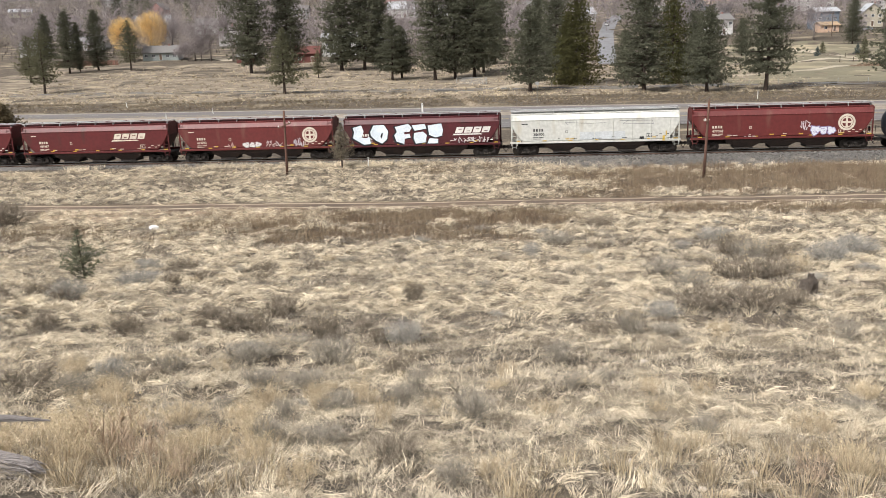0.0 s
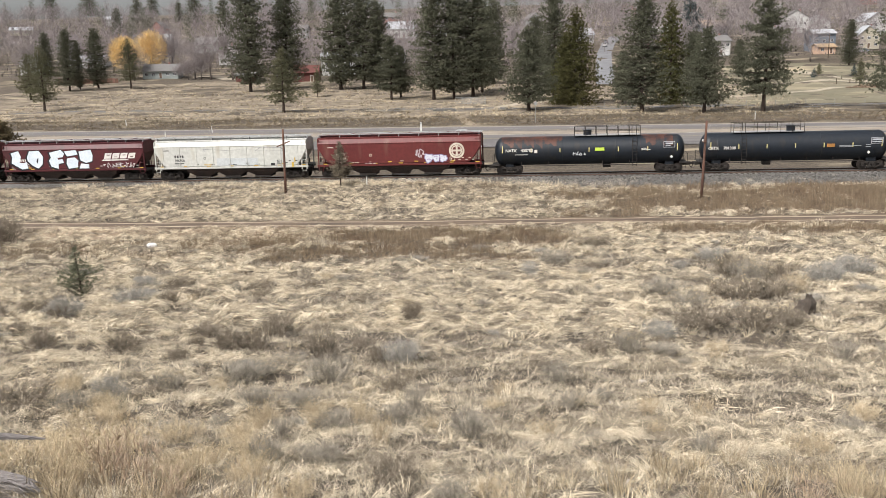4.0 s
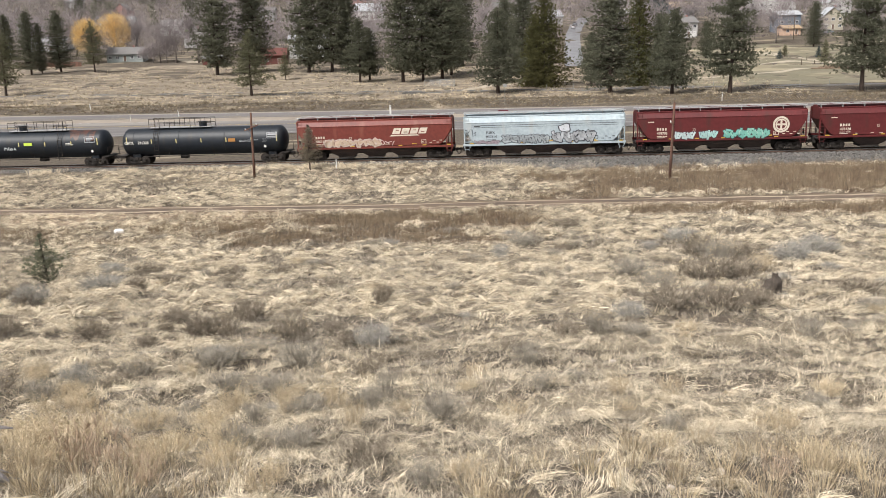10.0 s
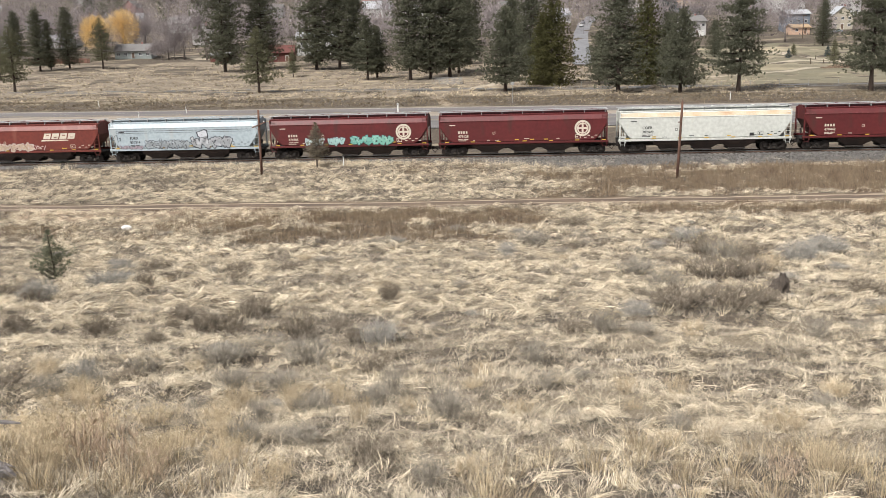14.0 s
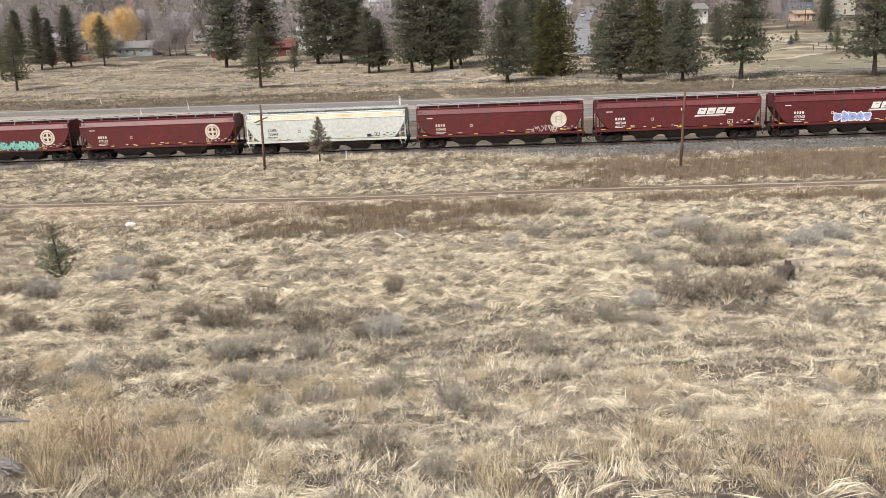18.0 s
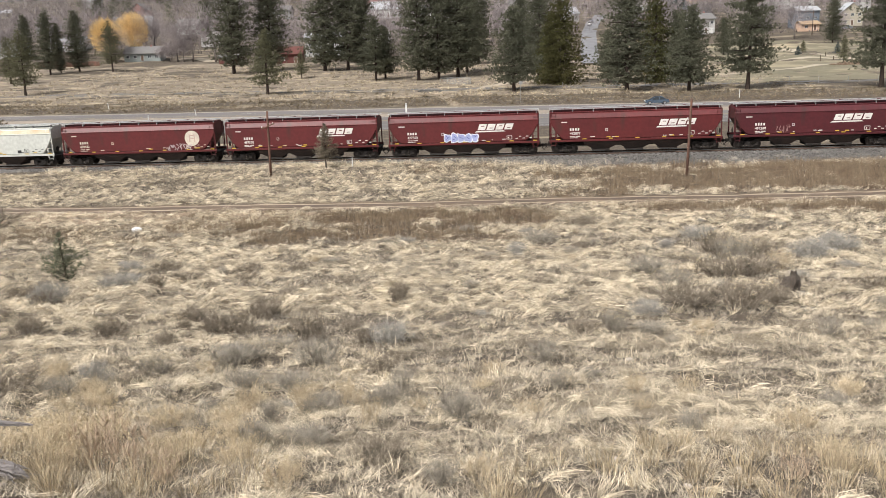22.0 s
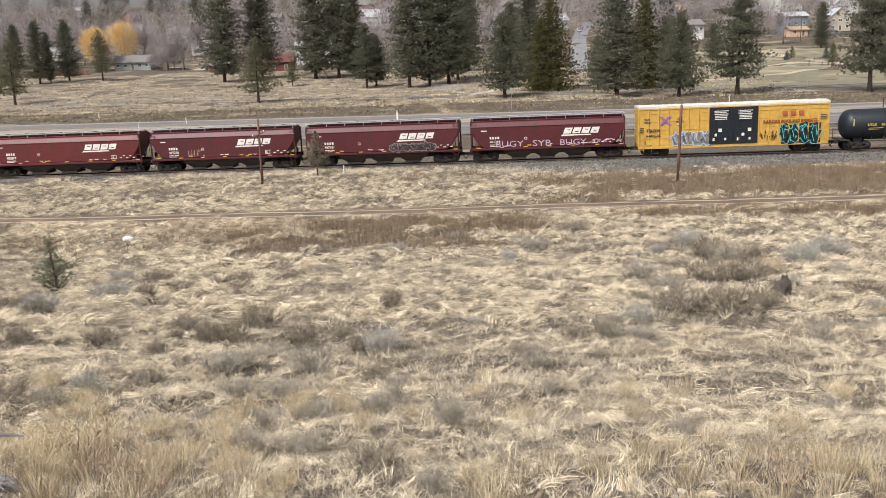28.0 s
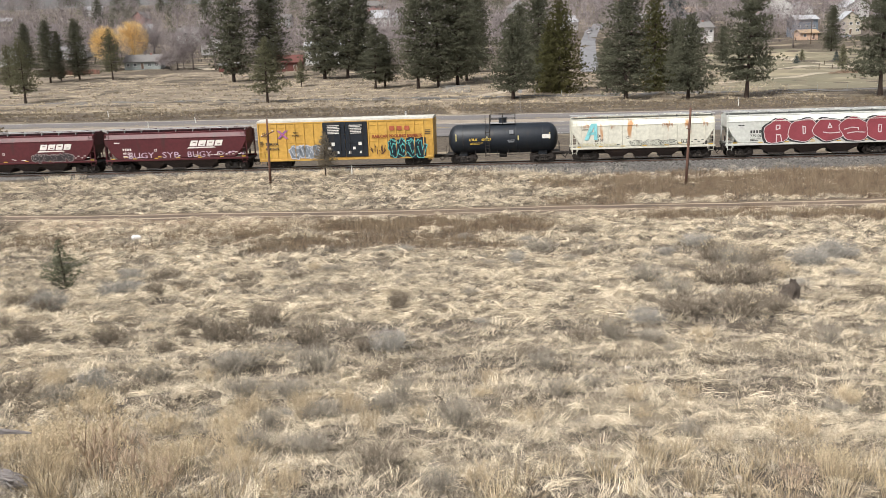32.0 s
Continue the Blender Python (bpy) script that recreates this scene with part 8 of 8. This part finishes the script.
# a dark, broken stump
M_STUMP = mat("rotten_stump_wood", (0.12, 0.095, 0.075), (0.07, 0.058, 0.05), 6.0, 0.95, 0.8, stretch=(2, 2, 0.5))
M_DRIFT = mat("weathered_grey_wood", (0.34, 0.31, 0.30), (0.20, 0.18, 0.175), 5.0, 0.85, 0.8, stretch=(0.4, 3, 3), stain=(0.10, 0.085, 0.08), stain_scale=6.0, stain_stretch=(0.3, 3, 3))
s = thing("stump", 12.9, 31.8, ground(12.9, 31.8) - 0.1, "dark broken stump leaning in the brush", "stump", 20)
rings = []
for z, rad in ((0, 0.42), (0.3, 0.40), (0.55, 0.34), (0.72, 0.24), (0.8, 0.10)):
    rings.append([(rad * math.cos(a) * (1 + 0.25 * math.sin(3 * a + z)) + z * 0.35, rad * math.sin(a) * 0.8, z + 0.12 * math.sin(2 * a)) for a in np.arange(11) * 6.2832 / 11])
rr = np.random.RandomState(12)
rings = [[(x + rr.normal(0, 0.05) - 0.1 * z, y + rr.normal(0, 0.05), z * 1.05 + rr.normal(0, 0.03)) for x, y, z in ring] for ring in rings]
part("trunk", loft(rings), M_STUMP, s)
part("root", rod((-0.1, 0, 0.2), (-0.75, -0.1, 0.02), 0.14, 0.05, 7), M_STUMP, s)
part("splinter", rod((0.25, 0, 0.6), (0.36, 0.02, 0.95), 0.10, 0.03, 5), M_STUMP, s)

# the splintered grey log that pokes in on the near slope
lg = thing("weathered_log", -4.38, 7.9, ground(-4.38, 7.9) - 0.09, "splintered silver-grey weathered log in the grass", "log", -6)


def spar(pts, name, flat=0.7):
    rr = np.random.RandomState(len(name) + int(abs(pts[0][2]) * 1000))
    rings = []
    for x, y, z, rad in pts:
        rings.append([(x, y + rad * math.cos(a) * flat, z + rad * math.sin(a) * (1 + 0.25 * rr.normal())) for a in np.arange(8) * 0.7854])
    part(name, loft(rings), M_DRIFT, lg)


spar([(-1.1, 0.05, 0.10, 0.16), (-0.5, 0.02, 0.16, 0.13), (-0.15, 0, 0.17, 0.09), (0.08, -0.02, 0.16, 0.055), (0.2, -0.03, 0.13, 0.015)], "trunk")
spar([(-0.45, -0.10, 0.10, 0.06), (-0.1, -0.12, 0.04, 0.05), (0.18, -0.14, -0.045, 0.04), (0.22, -0.14, -0.06, 0.036)], "branch")
spar([(-0.6, 0.25, 0.40, 0.03), (-0.2, 0.24, 0.42, 0.025), (0.12, 0.22, 0.42, 0.006)], "branch")
rr = np.random.RandomState(77)
for k in range(16):
    a, z = rr.uniform(-0.35, 0.0), rr.uniform(0.06, 0.24)
    spar([(a, rr.uniform(-0.1, 0.02), z, 0.012), (a + 0.15, rr.uniform(-0.12, 0.0), z - 0.02, 0.010), (a + rr.uniform(0.2, 0.38), rr.uniform(-0.14, 0.0), z - rr.uniform(0.03, 0.10), 0.002)], "splinter")


lg.scale = (1.35, 1.35, 1.35)


# ---- what moves ----
def on_road(v, u):
    x, y = xy_of(u, v)
    return x, y, ground(x, y) + 0.13


def motions():
    for i, car in enumerate(CARS):
        walk(car, [(t, car_pose(i, t)) for t in (0, 2, 4, 6, 8, 10, 12, 14, 16, 18, 20, 22, 24, 26, 28, 30, 32)])
    # every wheelset turns alike, as the train rolls
    first = SPINNING[0]
    walk(first, [(k / 15, pose(0, 0, 0) @ Matrix.Rotation(-travel(k / 15) / 0.457, 4, "Y")) for k in range(481)])
    for w in SPINNING[1:]:
        w.rotation_mode = "QUATERNION"
        w.animation_data_create().action = first.animation_data.action
        w.animation_data.action_slot = first.animation_data.action_slot
    for v, lane, u0, speed, turn in ((WHITE_CAR, 145.0, -113.7, 25.0, 0), (RED_PICKUP, 142.3, -306.1, 30.38, 0), (BLUE_CAR, 168.0, 632.4, -27.7, 180)):
        walk(v, [(t, pose(*on_road(lane, u0 + speed * t), 0, 0, turn - 5.9)) for t in (0, 4, 8, 12, 16, 20, 24, 28, 32)])


motions()
